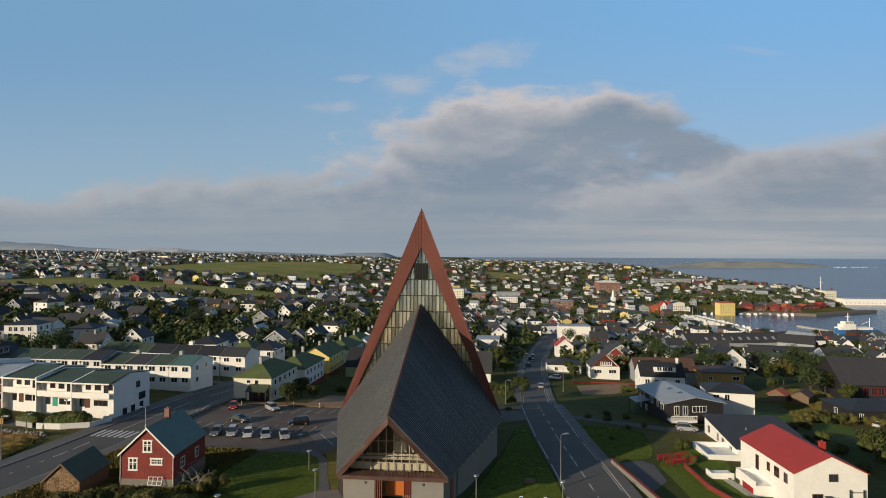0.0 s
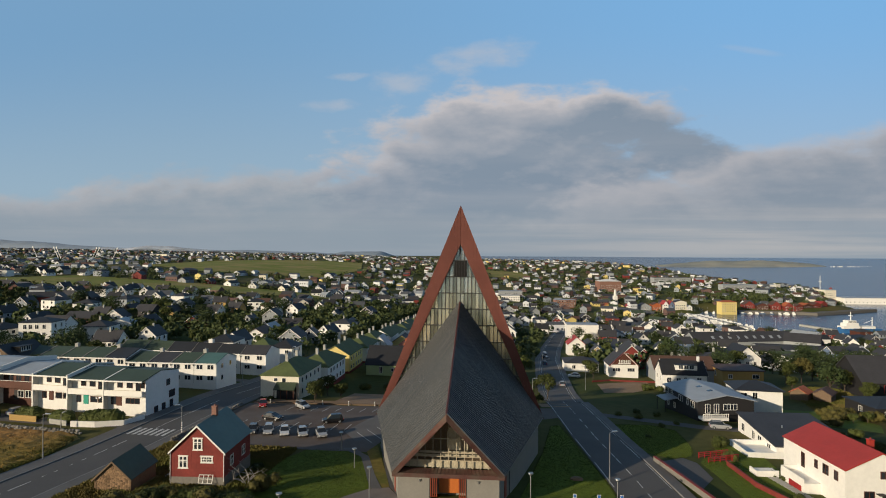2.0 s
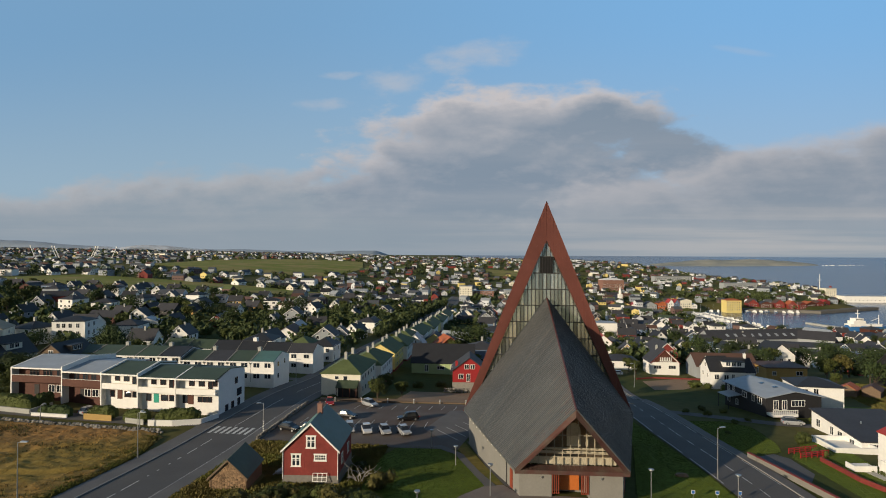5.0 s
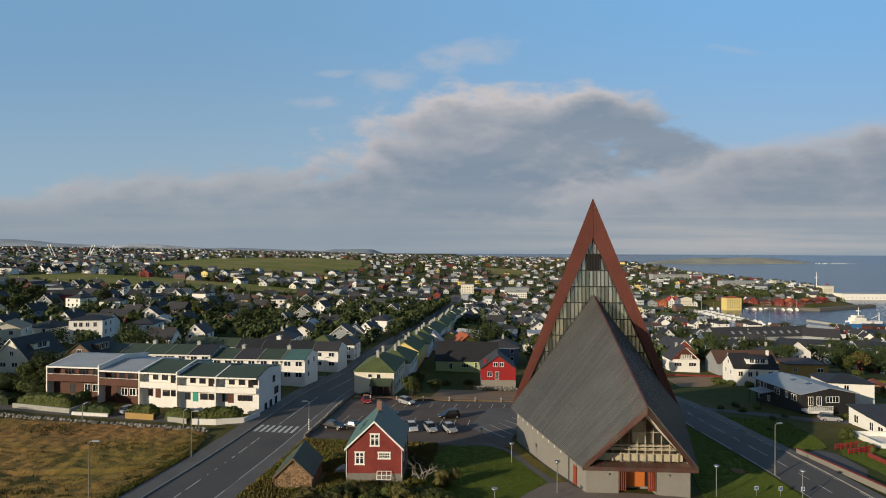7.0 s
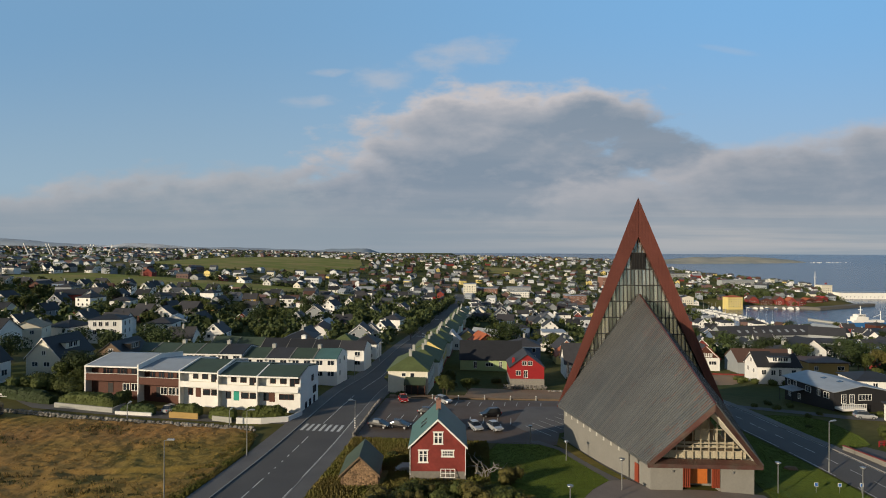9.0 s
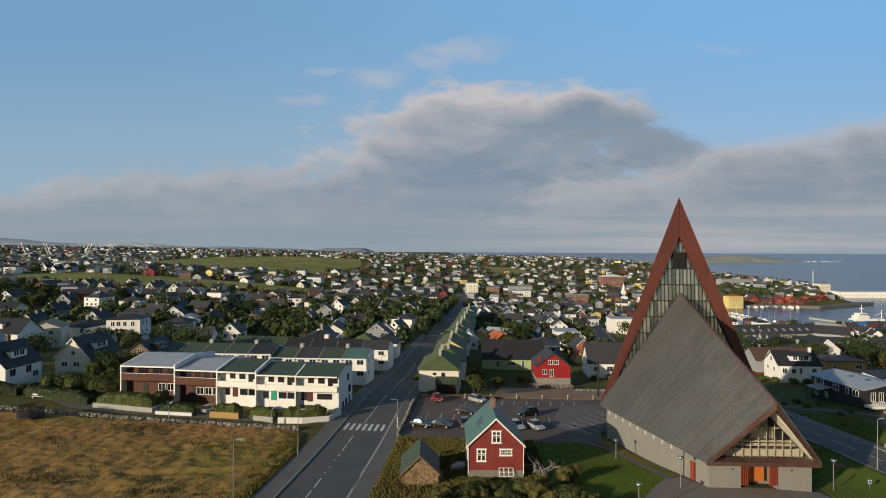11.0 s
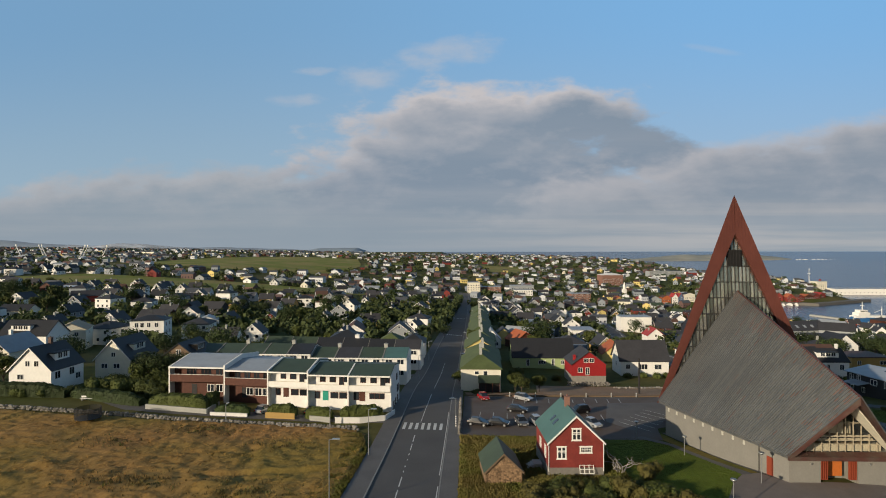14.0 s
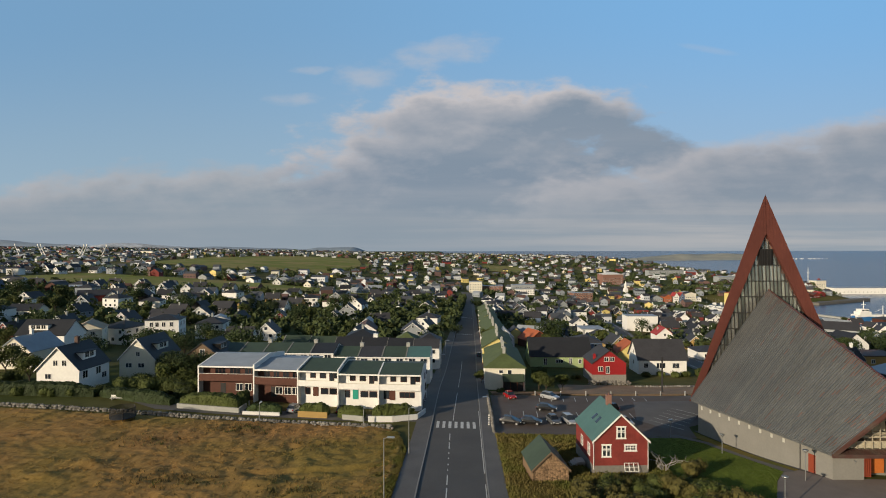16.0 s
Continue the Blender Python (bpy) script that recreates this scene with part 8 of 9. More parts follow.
for x, y, turn, paint, label, tall, long, boxy in (
        (-46.2, 49.3, -70, "car_red", "red hatchback parked by the wall", 1.5, 4.0, 0), (-37.2, 49.8, -42, "car_silver", "silver estate car parked beside a small tree", 1.5, 4.5, 1), (-39.6, 38.6, -15, "car_black", "dark saloon car parked in the car park", 1.42, 4.4, 0),
        (-27.0, 38.8, -160, "car_black", "black off-road car in the car park", 1.7, 4.5, 1), (-26.4, 29.3, -62, "car_silver", "silver hatchback in a marked bay", 1.5, 4.1, 0), (-30.0, 29.2, -66, "car_silver", "pale silver car in a marked bay", 1.45, 4.2, 0),
        (-33.4, 29.0, -70, "car_white", "white hatchback in a marked bay", 1.5, 4.0, 0), (-36.7, 29.4, -74, "car_silver", "silver family car in a marked bay", 1.6, 4.3, 1), (-39.7, 29.2, -78, "car_grey", "dark grey car in a marked bay", 1.5, 4.2, 0),
        (-47.8, 28.0, -20, "car_black", "black saloon car by the car park wall", 1.42, 4.4, 0), (-44.0, 28.2, -15, "car_black", "black hatchback by the car park wall", 1.45, 4.2, 0),
        (26.6, 104, 86, "car_silver", "pale silver car on the road", 1.5, 4.2, 0), (32.6, 122, 170, "car_white", "white car parked on the grass verge", 1.5, 4.4, 0), (25.0, 152, 95, "car_blue", "blue car on the road", 1.5, 4.3, 0), (29.0, 196, 92, "car_white", "white van driving down the road", 1.9, 4.6, 1),
        (53.3, 50.2, -8, "car_silver", "silver estate car on a garden drive", 1.58, 4.4, 1), (-89.6, 31.2, 74, "car_silver", "silver car on a terrace driveway", 1.5, 4.3, 0), (-80.2, 31.6, 80, "car_black", "dark car on a terrace driveway", 1.5, 4.2, 0),
        (-50.6, 80, 90, "car_white", "white car parked along the street", 1.5, 4.3, 0), (-51.0, 120, 90, "car_grey", "grey car parked along the street", 1.5, 4.3, 0), (60, 66.5, 5, "car_silver", "silver car outside the black bungalow", 1.5, 4.2, 0), (107, 76, 40, "car_white", "white car in a yard", 1.5, 4.3, 0),
        (28.2, 176, 92, "car_silver", "silver car in a row on the road", 1.5, 4.3, 0), (27.6, 186, 92, "car_black", "black car in a row on the road", 1.5, 4.3, 0)):
    car(on_ground(x, y, turn), paint, label, tall, long, boxy)


# ---------------------------------------------------------------- lamps, signs, poles
def church_lamp(x, y, high=3.9):
    ob = thing("garden_lamp", pose(x, y, gz(x, y)), "pale metal post lamp with a shallow cone head", "lamp", "church lamps")
    bm = bmesh_new()
    rod(bm, (0, 0, -0.3), (0, 0, high), 0.07, 0.06, 8)
    part("post", bm, M["steel"], ob)
    bm = bmesh_new()
    rod(bm, (0, 0, high - 0.05), (0, 0, high + 0.25), 0.10, 0.38, 12)
    rod(bm, (0, 0, high + 0.25), (0, 0, high + 0.32), 0.38, 0.36, 12)
    part("shade", bm, M["steel"], ob)
    return ob


first = church_lamp(-10.5, -0.4)
for x, y in ((-18.9, -10.6), (10.9, 2.4), (22.5, 3.4)):
    copy_thing(first, pose(x, y, gz(x, y)))
for x, y in ((-15.8, 12.5), (-20.5, 21.8)):
    church_lamp(x, y, 2.8)


def street_lamp(x, y, high, turn, label="grey steel street lamp with a flat head", z=None):
    ob = thing("street_lamp", pose(x, y, gz(x, y) if z is None else z, 0, 0, turn), label, "lamp", "street lamps")
    bm = bmesh_new()
    rod(bm, (0, 0, -0.3), (0, 0, 1.2), 0.11, 0.10, 8)
    rod(bm, (0, 0, 1.2), (0, 0, high), 0.07, 0.05, 8)
    part("post", bm, M["steel"], ob)
    bm = bmesh_new()
    rod(bm, (0, 0, high), (0.7, 0, high + 0.12), 0.04, 0.035, 6)
    box(bm, 0.4, 1.25, -0.14, 0.14, high + 0.06, high + 0.2)
    part("lantern", bm, M["tin"], ob)
    return ob


street_lamp(23.1, 11.8, 7.2, 20, z=-1.5)
street_lamp(-52.0, 26.0, 5.6, 200, "slim street lamp with a striped post", z=-1.9)
for i in range(6):
    bm = bmesh_new()
    z = -1.9 + 0.1 + i * 0.42
    rod(bm, (-52.0, 26.0, z), (-52.0, 26.0, z + 0.21), 0.125, 0.125, 8)
    band = part("band", bm, M["white_paint"], bpy.data.objects["street_lamp.001"], "white painted band")
    band.matrix_parent_inverse = bpy.data.objects["street_lamp.001"].matrix_world.inverted()
for x, y, h, turn in ((-66.1, -12.7, 8.4, 0), (-65.2, 8.9, 7.2, 0), (-94.2, 24.2, 3.0, 90), (-75.0, 24.6, 2.9, 90), (15.5, 72, 6, 0), (-62.9, 75, 6.5, 0), (-62.6, 112, 6.5, 0), (-49.8, 140, 6.5, 180), (33, 100, 7, 180), (22.5, 130, 7, 0)):
    street_lamp(x, y, h, turn)
pole = thing("utility_pole", pose(-7.6, 63, gz(-7.6, 63)), "tall dark wooden utility pole", "pole")
bm = bmesh_new()
rod(bm, (0, 0, -0.5), (0, 0, 8.8), 0.26, 0.18, 8)
box(bm, -0.8, 0.8, -0.05, 0.05, 7.9, 8.05)
part("post", bm, M["black_wood"], pole)
for x, y in ((17.0, 5.6), (20.3, 5.9), (23.4, 6.2)):
    sign = thing("parking_sign", pose(x, y - 1.2, gz(x, y - 1.2)), "small blue parking sign on a short post", "sign", "parking signs")
    bm = bmesh_new()
    rod(bm, (0, 0, -0.2), (0, 0, 0.9), 0.03, 0.03, 6)
    part("post", bm, M["tin"], sign)
    bm = bmesh_new()
    box(bm, -0.24, 0.24, -0.03, 0.0, 0.9, 1.42)
    pl = part("plate", bm, M["white_paint"], sign)
    bm = bmesh_new()
    box(bm, -0.19, 0.19, -0.045, -0.032, 0.95, 1.37)
    part("symbol_field", bm, mat("sign_blue", (0.03, 0.12, 0.38), 0.5) if "sign_blue" not in M else M["sign_blue"], pl, "blue sign face")


# ---------------------------------------------------------------- walls, hedges, field edge
rw = random.Random(31)
wall_stones = []
for k in range(6):
    bm = bmesh_new()
    bmesh.ops.create_icosphere(bm, subdivisions=1, radius=0.5)
    for v in bm.verts:
        v.co = Vector((v.co.x * rw.uniform(0.8, 1.3), v.co.y * rw.uniform(0.7, 1.1), v.co.z * rw.uniform(0.6, 0.85))) * rw.uniform(0.8, 1.1)
    me = bpy.data.meshes.new("stone")
    bm.to_mesh(me)
    bm.free()
    me.materials.append(M["stone_grey"])
    wall_stones.append(me)


def stone_wall(points, label, high=2, size=0.62, limit=300):
    """A dry-stone wall of single boulders."""
    x0, y0 = points[0]
    ob = thing("stone_wall", pose(x0, y0, gz(x0, y0)), label, "wall")
    inv = ob.matrix_world.inverted()
    n = 0
    for (ax, ay), (bx, by) in zip(points, points[1:]):
        size_l = math.hypot(bx - ax, by - ay)
        k = int(size_l / (size * 0.82))
        for i in range(k):
            for lv in range(high):
                t = (i + rw.uniform(-0.2, 0.2) + 0.5 * (lv % 2)) / k
                x, y = ax + (bx - ax) * t + rw.uniform(-0.15, 0.15), ay + (by - ay) * t + rw.uniform(-0.18, 0.18)
                if n >= limit:
                    return ob
                st = new("stone", wall_stones[rw.randrange(6)])
                st.parent = ob
                st.matrix_basis = inv @ pose(x, y, gz(x, y) + 0.2 + lv * size * 0.55, rw.uniform(-25, 25), rw.uniform(-25, 25), rw.uniform(0, 360)) @ Matrix.Scale(size * rw.uniform(0.8, 1.3), 4)
                n += 1
    return ob


stone_wall([(-69.5, 22.6), (-100, 22.6), (-130, 24.8), (-146, 26.2)], "low tumbled dry-stone wall along the field", 2, 0.70)
stone_wall([(-51.3, 21.5), (-51.2, 50)], "dark stone wall along the car park", 2, 0.62, 120)
stone_wall([(-22.5, 76.5), (-11, 77.5)], "brown stone garden wall below the red house", 3, 0.7, 90)
stone_wall([(-11, 73.5), (-2, 74.5), (8, 76)], "row of pale boulders beside the gravel", 1, 0.8, 60)


def block_wall(points, high, thick, material, label, cap=None, cap_label=""):
    x0, y0 = points[0]
    ob = thing("garden_wall", pose(x0, y0, gz(x0, y0)), label, "wall", "garden walls")
    inv = ob.matrix_world.inverted()
    bm = bmesh_new()
    cm = bmesh_new()
    for (ax, ay), (bx, by) in zip(points, points[1:]):
        d = Vector((bx - ax, by - ay)).normalized() * (thick / 2)
        nx_, ny_ = d.y, -d.x
        k = max(1, int(math.hypot(bx - ax, by - ay) / 3))
        for target, lo, hi, o in ((bm, -1.0, high, 1.0), (cm, high, high + 0.1, 1.35)) if cap else ((bm, -1.0, high, 1.0),):
            rows = []
            for i in range(k + 1):
                x, y = ax + (bx - ax) * i / k, ay + (by - ay) * i / k
                z = gz(x, y)
                rows.append([target.verts.new(inv @ Vector(q)) for q in ((x - nx_ * o, y - ny_ * o, z + lo), (x + nx_ * o, y + ny_ * o, z + lo), (x + nx_ * o, y + ny_ * o, z + hi), (x - nx_ * o, y - ny_ * o, z + hi))])
            for a, b in zip(rows, rows[1:]):
                for j in range(4):
                    target.faces.new((a[j], a[(j + 1) % 4], b[(j + 1) % 4], b[j]))
            target.faces.new(rows[0])
            target.faces.new(rows[-1])
    for q in (bm, cm):
        bmesh.ops.recalc_face_normals(q, faces=q.faces)
    part("wall", bm, M[material], ob)
    if cap:
        part("coping", cm, M[cap], ob, cap_label)
    else:
        cm.free()
    return ob


block_wall([(-64.3, 33.5), (-65.5, 29.0), (-70, 27.0), (-74.5, 26.4)], 1.1, 0.25, "white_paint", "white rendered garden wall at the corner")
block_wall([(-75.5, 26.6), (-79.5, 27.2)], 1.0, 0.2, "concrete", "grey concrete garden wall")
block_wall([(-82.4, 27.4), (-88.0, 27.4)], 1.2, 0.2, "ochre_paint", "ochre boarded garden wall")
block_wall([(-91.5, 27.5), (-98.5, 27.2)], 0.7, 0.3, "white_paint", "low white garden wall")
block_wall([(-99.5, 28.0), (-112.0, 29.0)], 1.0, 0.3, "concrete", "pale concrete garden wall under a hedge")
block_wall([(-99.5, 28.0), (-99.8, 34.0)], 1.0, 0.3, "concrete", "pale concrete garden wall under a hedge")
block_wall([(32.9, 24.3), (34.0, 19.0), (35.8, 10.5), (38.6, -1)], 0.9, 0.35, "concrete_warm", "roadside wall with a red coping", "red_paint", "red painted coping")
block_wall([(45.2, 25.5), (45.8, 16), (47.7, 11.0), (51, 3)], 0.8, 0.3, "red_paint", "low red garden wall beside a ditch")
block_wall([(-190, 40), (-165, 37.5), (-152, 38.5)], 1.2, 0.25, "white_paint", "long white garden wall")
block_wall([(112, 82), (128, 74)], 0.8, 0.3, "white_paint", "low white yard wall")
block_wall([(-50, 52.8), (-30, 55.6), (-10, 57.6), (6, 60.5)], 0.35, 0.3, "old_wood", "low brown timber edging behind the car park")
for i in range(9):
    x = -46 + i * 6.0
    y = 53.0 + 0.118 * (x + 46)
    post = thing("bollard", pose(x, y, gz(x, y)), "short pale wooden bollard behind the car park", "bollard", "car park bollards")
    bm = bmesh_new()
    rod(bm, (0, 0, -0.2), (0, 0, 0.95), 0.14, 0.13, 8)
    part("post", bm, M["concrete"], post)
    bm = bmesh_new()
    rod(bm, (0, 0, 0.95), (0, 0, 1.03), 0.16, 0.10, 8)
    part("cap", bm, M["white_paint"], post)
fence = thing("footbridge_railing", pose(44.8, 28.4, gz(44.8, 28.4), 0, 0, 20), "red painted timber footbridge railing", "railing")
for y in (-1.2, 1.2):
    for i in range(6):
        bm = bmesh_new()
        box(bm, -3 + i * 1.2 - 0.06, -3 + i * 1.2 + 0.06, y - 0.06, y + 0.06, -0.3, 1.15)
        part("post", bm, M["bright_red"], fence)
    for z in (0.45, 0.8, 1.1):
        bm = bmesh_new()
        box(bm, -3.1, 3.1, y - 0.05, y + 0.05, z - 0.06, z + 0.06)
        part("rail", bm, M["bright_red"], fence)
bm = bmesh_new()
box(bm, -3.1, 3.1, -1.3, 1.3, -0.1, 0.05)
part("deck", bm, M["old_wood"], fence)


def hedge(x0, y0, x1, y1, wide, high, base, label, seed, leaf="leaf"):
    """A lumpy clipped body along a line, covered with small leaves that stand off it."""
    ob = thing("hedge", pose((x0 + x1) / 2, (y0 + y1) / 2, gz((x0 + x1) / 2, (y0 + y1) / 2) + base), label, "hedge", "hedges")
    r = random.Random(seed)
    bm = bmesh_new()
    long = math.hypot(x1 - x0, y1 - y0)
    along = Vector(((x1 - x0) / long, (y1 - y0) / long, 0))
    across = Vector((-along.y, along.x, 0))
    k = max(4, int(long / 0.35))
    rows = []
    for i in range(k + 1):
        u = (i / k - 0.5) * long
        end = min(1.0, 0.55 + 2.5 * min(i, k - i) / k)
        row = []
        for a, b in ((-0.5, -0.35), (-0.52, 0.3), (-0.5, 0.66), (-0.38, 0.9), (-0.12, 1.0), (0.15, 0.98), (0.4, 0.88), (0.5, 0.62), (0.52, 0.3), (0.5, -0.35)):
            p = along * u + across * a * wide * end + Vector((0, 0, b * high * (end if b > 0 else 1)))
            swell = noise.noise(p * 0.9 + Vector((seed, 0, 0))) * 0.30 + noise.noise(p * 2.6) * 0.14
            p += (across * a + Vector((0, 0, max(b, 0) * 0.8))) * swell * 1.6
            row.append(p)
        rows.append(row)
    vs = [[bm.verts.new(p) for p in row] for row in rows]
    for i in range(k):
        for q in range(9):
            bm.faces.new((vs[i][q], vs[i + 1][q], vs[i + 1][q + 1], vs[i][q + 1]))
    bm.faces.new(vs[0])
    bm.faces.new(vs[-1][::-1])
    for i in range(k):
        for q in range(9):
            c = (rows[i][q] + rows[i + 1][q + 1]) / 2
            nrm = (rows[i + 1][q] - rows[i][q]).cross(rows[i][q + 1] - rows[i][q]).normalized()
            for _ in range(9):
                p = c + along * r.uniform(-0.2, 0.2) + (rows[i][q + 1] - rows[i][q]) * r.uniform(-0.5, 0.5) + nrm * r.uniform(-0.12, 0.04)
                t = Vector((r.uniform(-1, 1), r.uniform(-1, 1), r.uniform(-0.6, 1))).normalized() * r.uniform(0.07, 0.14)
                b = t.orthogonal() * r.uniform(0.6, 1.0)
                bm.faces.new([bm.verts.new(v) for v in (p - t, p - b, p + t, p + b)])
    part("foliage", bm, M[leaf], ob)


hedge(-66.2, 30.0, -74.0, 28.3, 2.4, 1.9, 0.9, "clipped green hedge behind a white wall", 51)
hedge(-75.4, 28.2, -80.5, 28.8, 2.2, 1.5, 0.8, "green garden hedge on a low wall", 52)
hedge(-82.4, 28.8, -88.0, 29.1, 2.0, 1.5, 0.9, "green garden hedge on a low wall", 53)
hedge(-91.5, 28.6, -98.0, 28.6, 1.7, 1.5, 0.4, "low flowering garden hedge", 54, "leaf_dark")
hedge(-100.2, 29.9, -112.0, 31.0, 3.0, 2.0, 0.9, "thick green hedge on a pale wall", 55)
hedge(-100.4, 30.5, -100.8, 35.0, 1.8, 2.1, 0.9, "thick green hedge on a pale wall", 56)
hedge(-114.0, 31.0, -132.0, 36.0, 2.4, 2.2, 0.0, "dark overgrown garden hedge", 57, "leaf_dark")
hedge(-132.0, 35.0, -160.0, 36.0, 2.6, 2.6, 0.0, "dark overgrown garden hedge", 58, "leaf_dark")

# grass that stands up into the low sun
def tufts(name, spots, high, wide, material, label, lift=None):
    v, f = [], []
    r = random.Random(77)
    for x, y, s in spots:
        z = gz(x, y) + (lift(x, y) if lift else 0.0)
        for _ in range(4):
            a = r.uniform(0, 6.28)
            dx, dy = math.cos(a) * wide * s, math.sin(a) * wide * s
            lx, ly = r.uniform(-0.3, 0.3) * high, r.uniform(-0.3, 0.3) * high
            ox, oy = r.uniform(-0.3, 0.3), r.uniform(-0.3, 0.3)
            k = len(v)
            h = high * s * r.uniform(0.6, 1.3)
            v.extend(((x + ox - dx, y + oy - dy, z - 0.02), (x + ox + dx, y + oy + dy, z - 0.02), (x + ox + lx + dx * 0.5, y + oy + ly + dy * 0.5, z + h), (x + ox + lx - dx * 0.5, y + oy + ly - dy * 0.5, z + h * 0.85)))
            f.append((k, k + 1, k + 2, k + 3))
    me = bpy.data.meshes.new(name)
    me.from_pydata(v, [], f)
    me.materials.append(material)
    return tagged(new(name, me), label, "grass", kind="stuff")


rg = random.Random(41)
spots = []
while len(spots) < 14000:
    y = -38 + 62 * rg.random() ** 0.9
    x = -67 - 100 * rg.random()
    edge = 21.5 + (max(0, -100 - x)) * 0.07
    if y > edge or x > -66.5 + (0 if y < 10 else -(y - 10) * 0.25):
        continue
    c = noise.noise((x * 0.09 + y * 0.03, y * 0.16, 3.3)) + 0.6 * noise.noise((x * 0.35, y * 0.5, 1.0))
    if c < -0.45 and rg.random() < 0.7:
        continue
    spots.append((x, y, 0.75 + 0.6 * max(0, c) + (0.3 if x > -70 else 0)))
tufts("field_grass", spots, 0.09, 0.07, M["dry_grass"], "tufts of dry yellow grass in the field", field_bump)
weeds = []
for _ in range(14):                                  # patches of dark weeds
    wx, wy = -68 - 70 * rg.random() ** 1.4, -36 + 56 * rg.random()
    for _ in range(rg.randrange(40, 200)):
        x, y = wx + rg.gauss(0, 3.2), wy + rg.gauss(0, 1.8)
        if x < -67.5 and y < 21:
            weeds.append((x, y, rg.uniform(0.6, 1.3)))
mat("weed", (0.17, 0.115, 0.048), 0.9, vary=0.4, grain=0.8, stain=0.3, second=(0.10, 0.095, 0.03), spec=0.1)
tufts("field_weeds", weeds, 0.26, 0.06, M["weed"], "patches of brown weeds in the dry field", field_bump)
spots = []
while len(spots) < 42000:
    x, y = rg.uniform(-51, -28), rg.uniform(-36, 20.5)
    if -39.3 < x < -30.8 and 0.2 < y < 10.3 or -48.0 < x < -42 and -3.0 < y < 4.4:
        continue
    spots.append((x, y, rg.uniform(0.7, 1.5)))
while len(spots) < 58000:
    y = rg.uniform(-40, 20)
    x = -65.9 - abs(rg.gauss(0, 1.7)) - (0 if y < 10 else (y - 10) * 0.25)
    spots.append((x, y, rg.uniform(0.6, 1.2)))
tufts("verge_grass", spots, 0.34, 0.085, M["tall_grass"], "tall rough grass round the old house")


def scatter(outline, count):
    xs_, ys_ = [p[0] for p in outline], [p[1] for p in outline]
    made = []
    while len(made) < count:
        x, y = rg.uniform(min(xs_), max(xs_)), rg.uniform(min(ys_), max(ys_))
        if within(x, y, outline):
            made.append((x, y, rg.uniform(0.7, 1.4)))
    return made


spots = scatter([(-31, -14), (-24.5, -14), (-17.7, -6.6), (-14.2, -0.3), (-11.3, 3.4), (-13.2, 9.5), (-16.2, 18.6), (-20.5, 22.4), (-26, 21), (-30, 8)], 15000)
spots += scatter([(8.5, -2), (9.5, 4), (14.5, 26), (17.5, 44), (19.2, 45), (20.2, 37), (21.3, 26), (22.4, 17), (23.2, 7), (24.4, -3)], 15000)
spots += scatter([(31.8, 30), (31.4, 48.5), (39, 50), (43, 46.5), (42.4, 35), (40.5, 29), (36.2, 27)], 11000) + scatter([(42, 8), (41, 26), (49, 38), (54, 36), (53, 22), (50, 4)], 8000)
dry_spots = scatter([(92, 88), (112, 97), (119, 123), (108, 125), (97, 110)], 5000)
tufts("dry_lawn_grass", dry_spots, 0.3, 0.09, M["tall_grass"], "long dry grass below the black house")
mat("lawn_blade", (0.074, 0.098, 0.017), 0.85, vary=0.3, grain=1.5, stain=0.3, spot=0.15, spec=0.15)
tufts("lawn_grass", spots, 0.07, 0.05, M["lawn_blade"], "short green grass of the lawns")
spots = scatter([(-540, 760), (-400, 660), (-250, 720), (-230, 900), (-280, 1120), (-420, 1180), (-560, 1050)], 11000) + scatter([(-480, 350), (-300, 325), (-250, 400), (-150, 450), (-130, 487), (-260, 500), (-440, 492)], 9000)
mat("meadow_blade", (0.155, 0.180, 0.042), 0.9, vary=0.2, grain=0.1, stain=0.35, spot=0.012, second=(0.20, 0.175, 0.060), spec=0.1)
tufts("meadow_grass", spots, 0.45, 0.6, M["meadow_blade"], "long sunlit grass of the meadows")
bm = bmesh_new()
bmesh.ops.create_icosphere(bm, subdivisions=2, radius=0.9)
for q in bm.verts:
    q.co = Vector((q.co.x * 1.2, q.co.y * 0.8, q.co.z * 0.4)) * (1 + 0.25 * noise.noise(q.co * 1.7))
bo = finish("boulder", bm, M["stone"])
bo.matrix_world = pose(18.6, 13.6, gz(18.6, 13.6) + 0.1)
tagged(bo, "flat brown boulder lying on the lawn", "boulder")
bench = thing("bench", pose(-125.5, 33.2, gz(-125.5, 33.2), 0, 0, 5), "pale wooden bench by the lane", "bench")
for i in range(3):
    bm = bmesh_new()
    box(bm, -2.2, 2.2, -0.3 + i * 0.18, -0.15 + i * 0.18, 0.42, 0.48)
    part("seat_slat", bm, M["white_paint"], bench)
bm = bmesh_new()
box(bm, -2.2, 2.2, 0.25, 0.31, 0.6, 0.95)
part("backrest", bm, M["white_paint"], bench)
for x in (-1.8, 1.8):
    bm = bmesh_new()
    box(bm, x - 0.06, x + 0.06, -0.3, 0.3, -0.1, 0.42)
    part("leg", bm, M["concrete"], bench)
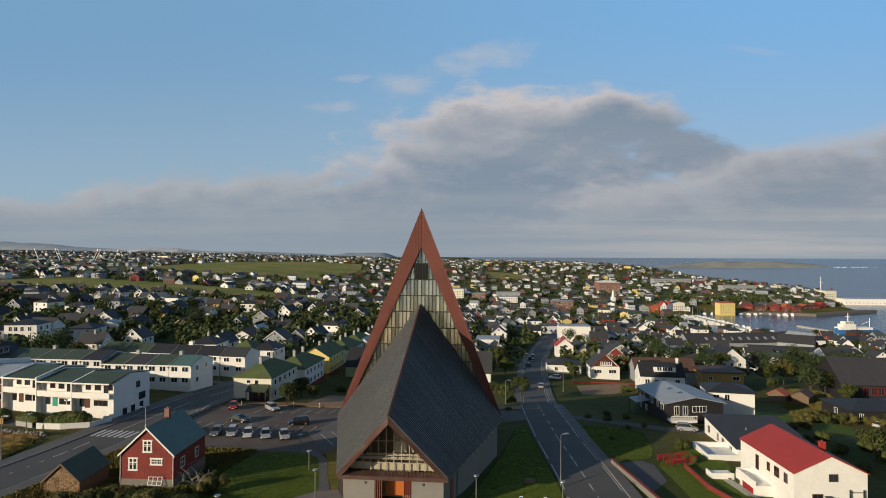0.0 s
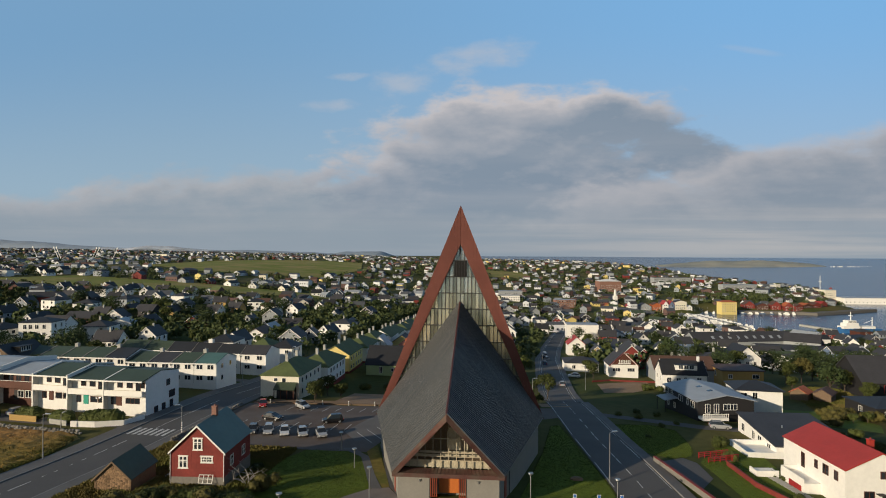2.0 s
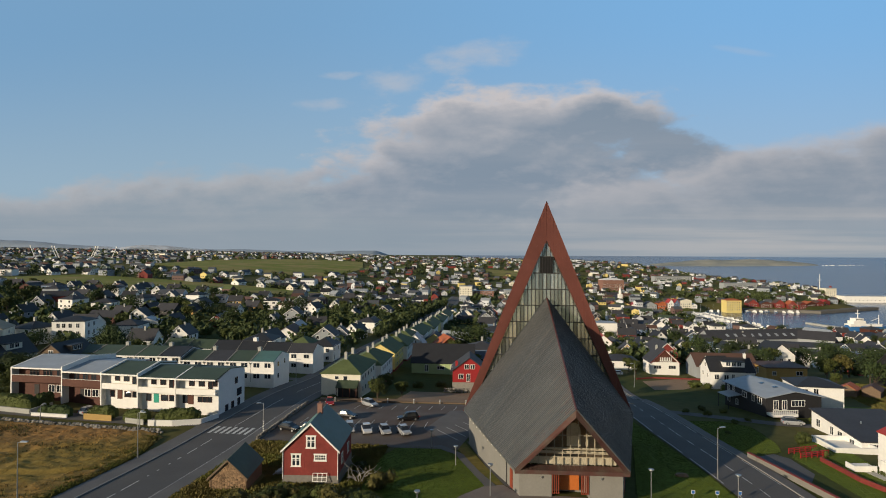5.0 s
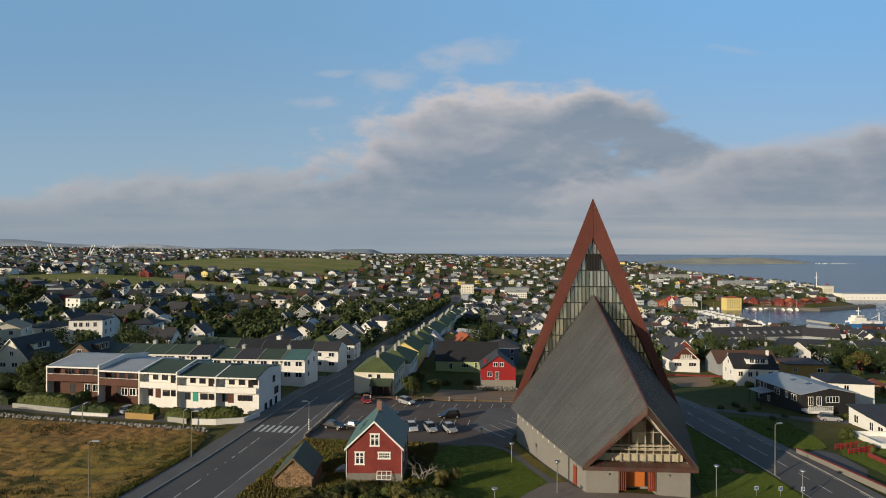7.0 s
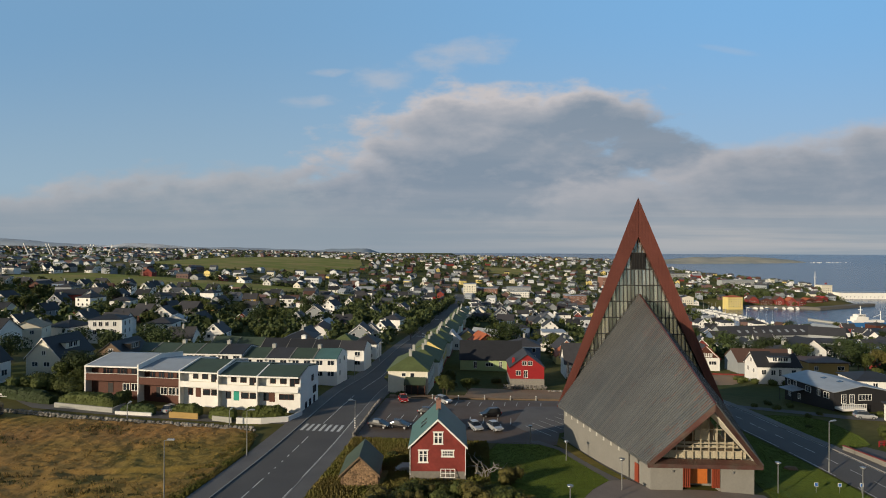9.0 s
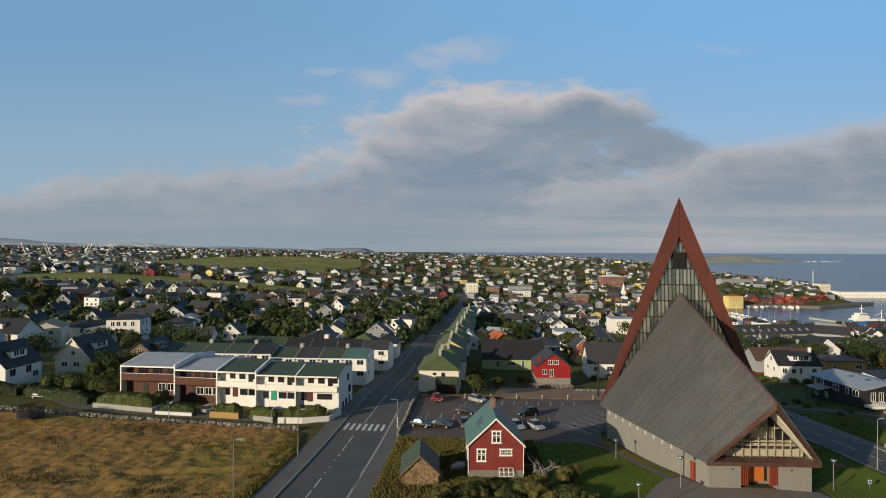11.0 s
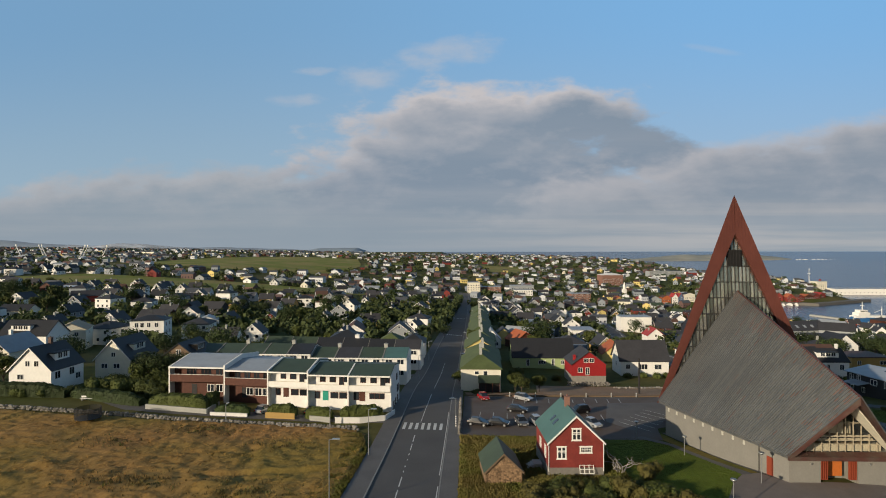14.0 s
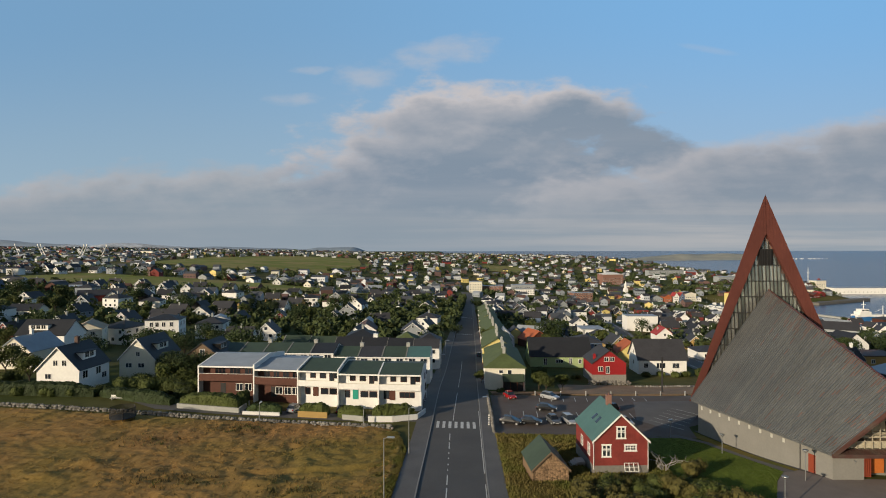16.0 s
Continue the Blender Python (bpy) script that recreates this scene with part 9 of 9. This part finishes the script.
tr = thing("trampoline", pose(-117, 19.6, gz(-117, 19.6)), "round garden trampoline with a dark safety net", "trampoline")
bm = bmesh_new()
rod(bm, (0, 0, 0.7), (0, 0, 0.78), 2.1, 2.1, 24)
part("mat", bm, M["dark_metal"], tr)
for i in range(6):
    a = i * math.pi / 3
    bm = bmesh_new()
    rod(bm, (2.1 * math.cos(a), 2.1 * math.sin(a), -0.1), (2.1 * math.cos(a), 2.1 * math.sin(a), 2.5), 0.035, 0.035, 6)
    part("pole", bm, M["dark_metal"], tr)
bm = bmesh_new()
ring = [[bm.verts.new((2.1 * math.cos(i * math.pi / 12), 2.1 * math.sin(i * math.pi / 12), z)) for i in range(24)] for z in (0.75, 2.5)]
for i in range(24):
    bm.faces.new((ring[0][i], ring[0][(i + 1) % 24], ring[1][(i + 1) % 24], ring[1][i]))
part("net", bm, glass_material("black_net", (0.012, 0.012, 0.012), 0.9, 0.62), tr, "dark see-through safety net")
block_wall([(37.5, 115), (44, 119.5), (60, 120.5)], 0.5, 0.25, "red_paint", "low red boundary wall of a garden")
dead = thing("dead_tree", pose(-28.6, 2.0, gz(-28.6, 2.0)), "tangle of bare grey dead branches beside the old house", "tree")
mat("dead_wood", (0.34, 0.31, 0.27), 0.9, vary=0.3)
rd_ = random.Random(9)
for i in range(9):
    bm = bmesh_new()
    a = i * 0.7
    p = Vector((math.cos(a) * 0.3, math.sin(a) * 0.3, 0))
    d = Vector((math.cos(a) * 0.5, math.sin(a) * 0.5, 1.0)).normalized()
    r = 0.09
    for k in range(6):
        q = p + d * rd_.uniform(0.5, 0.9)
        rod(bm, p, q, r, r * 0.8, 5)
        if k > 1:
            e = (d + Vector((rd_.uniform(-1, 1), rd_.uniform(-1, 1), rd_.uniform(-0.6, 0.4)))).normalized()
            rod(bm, q, q + e * rd_.uniform(0.5, 1.1), r * 0.5, 0.015, 4)
        p, r = q, r * 0.8
        d = (d + Vector((rd_.uniform(-0.8, 0.8), rd_.uniform(-0.8, 0.8), rd_.uniform(-0.7, 0.3)))).normalized()
    part("branch", bm, M["dead_wood"], dead)
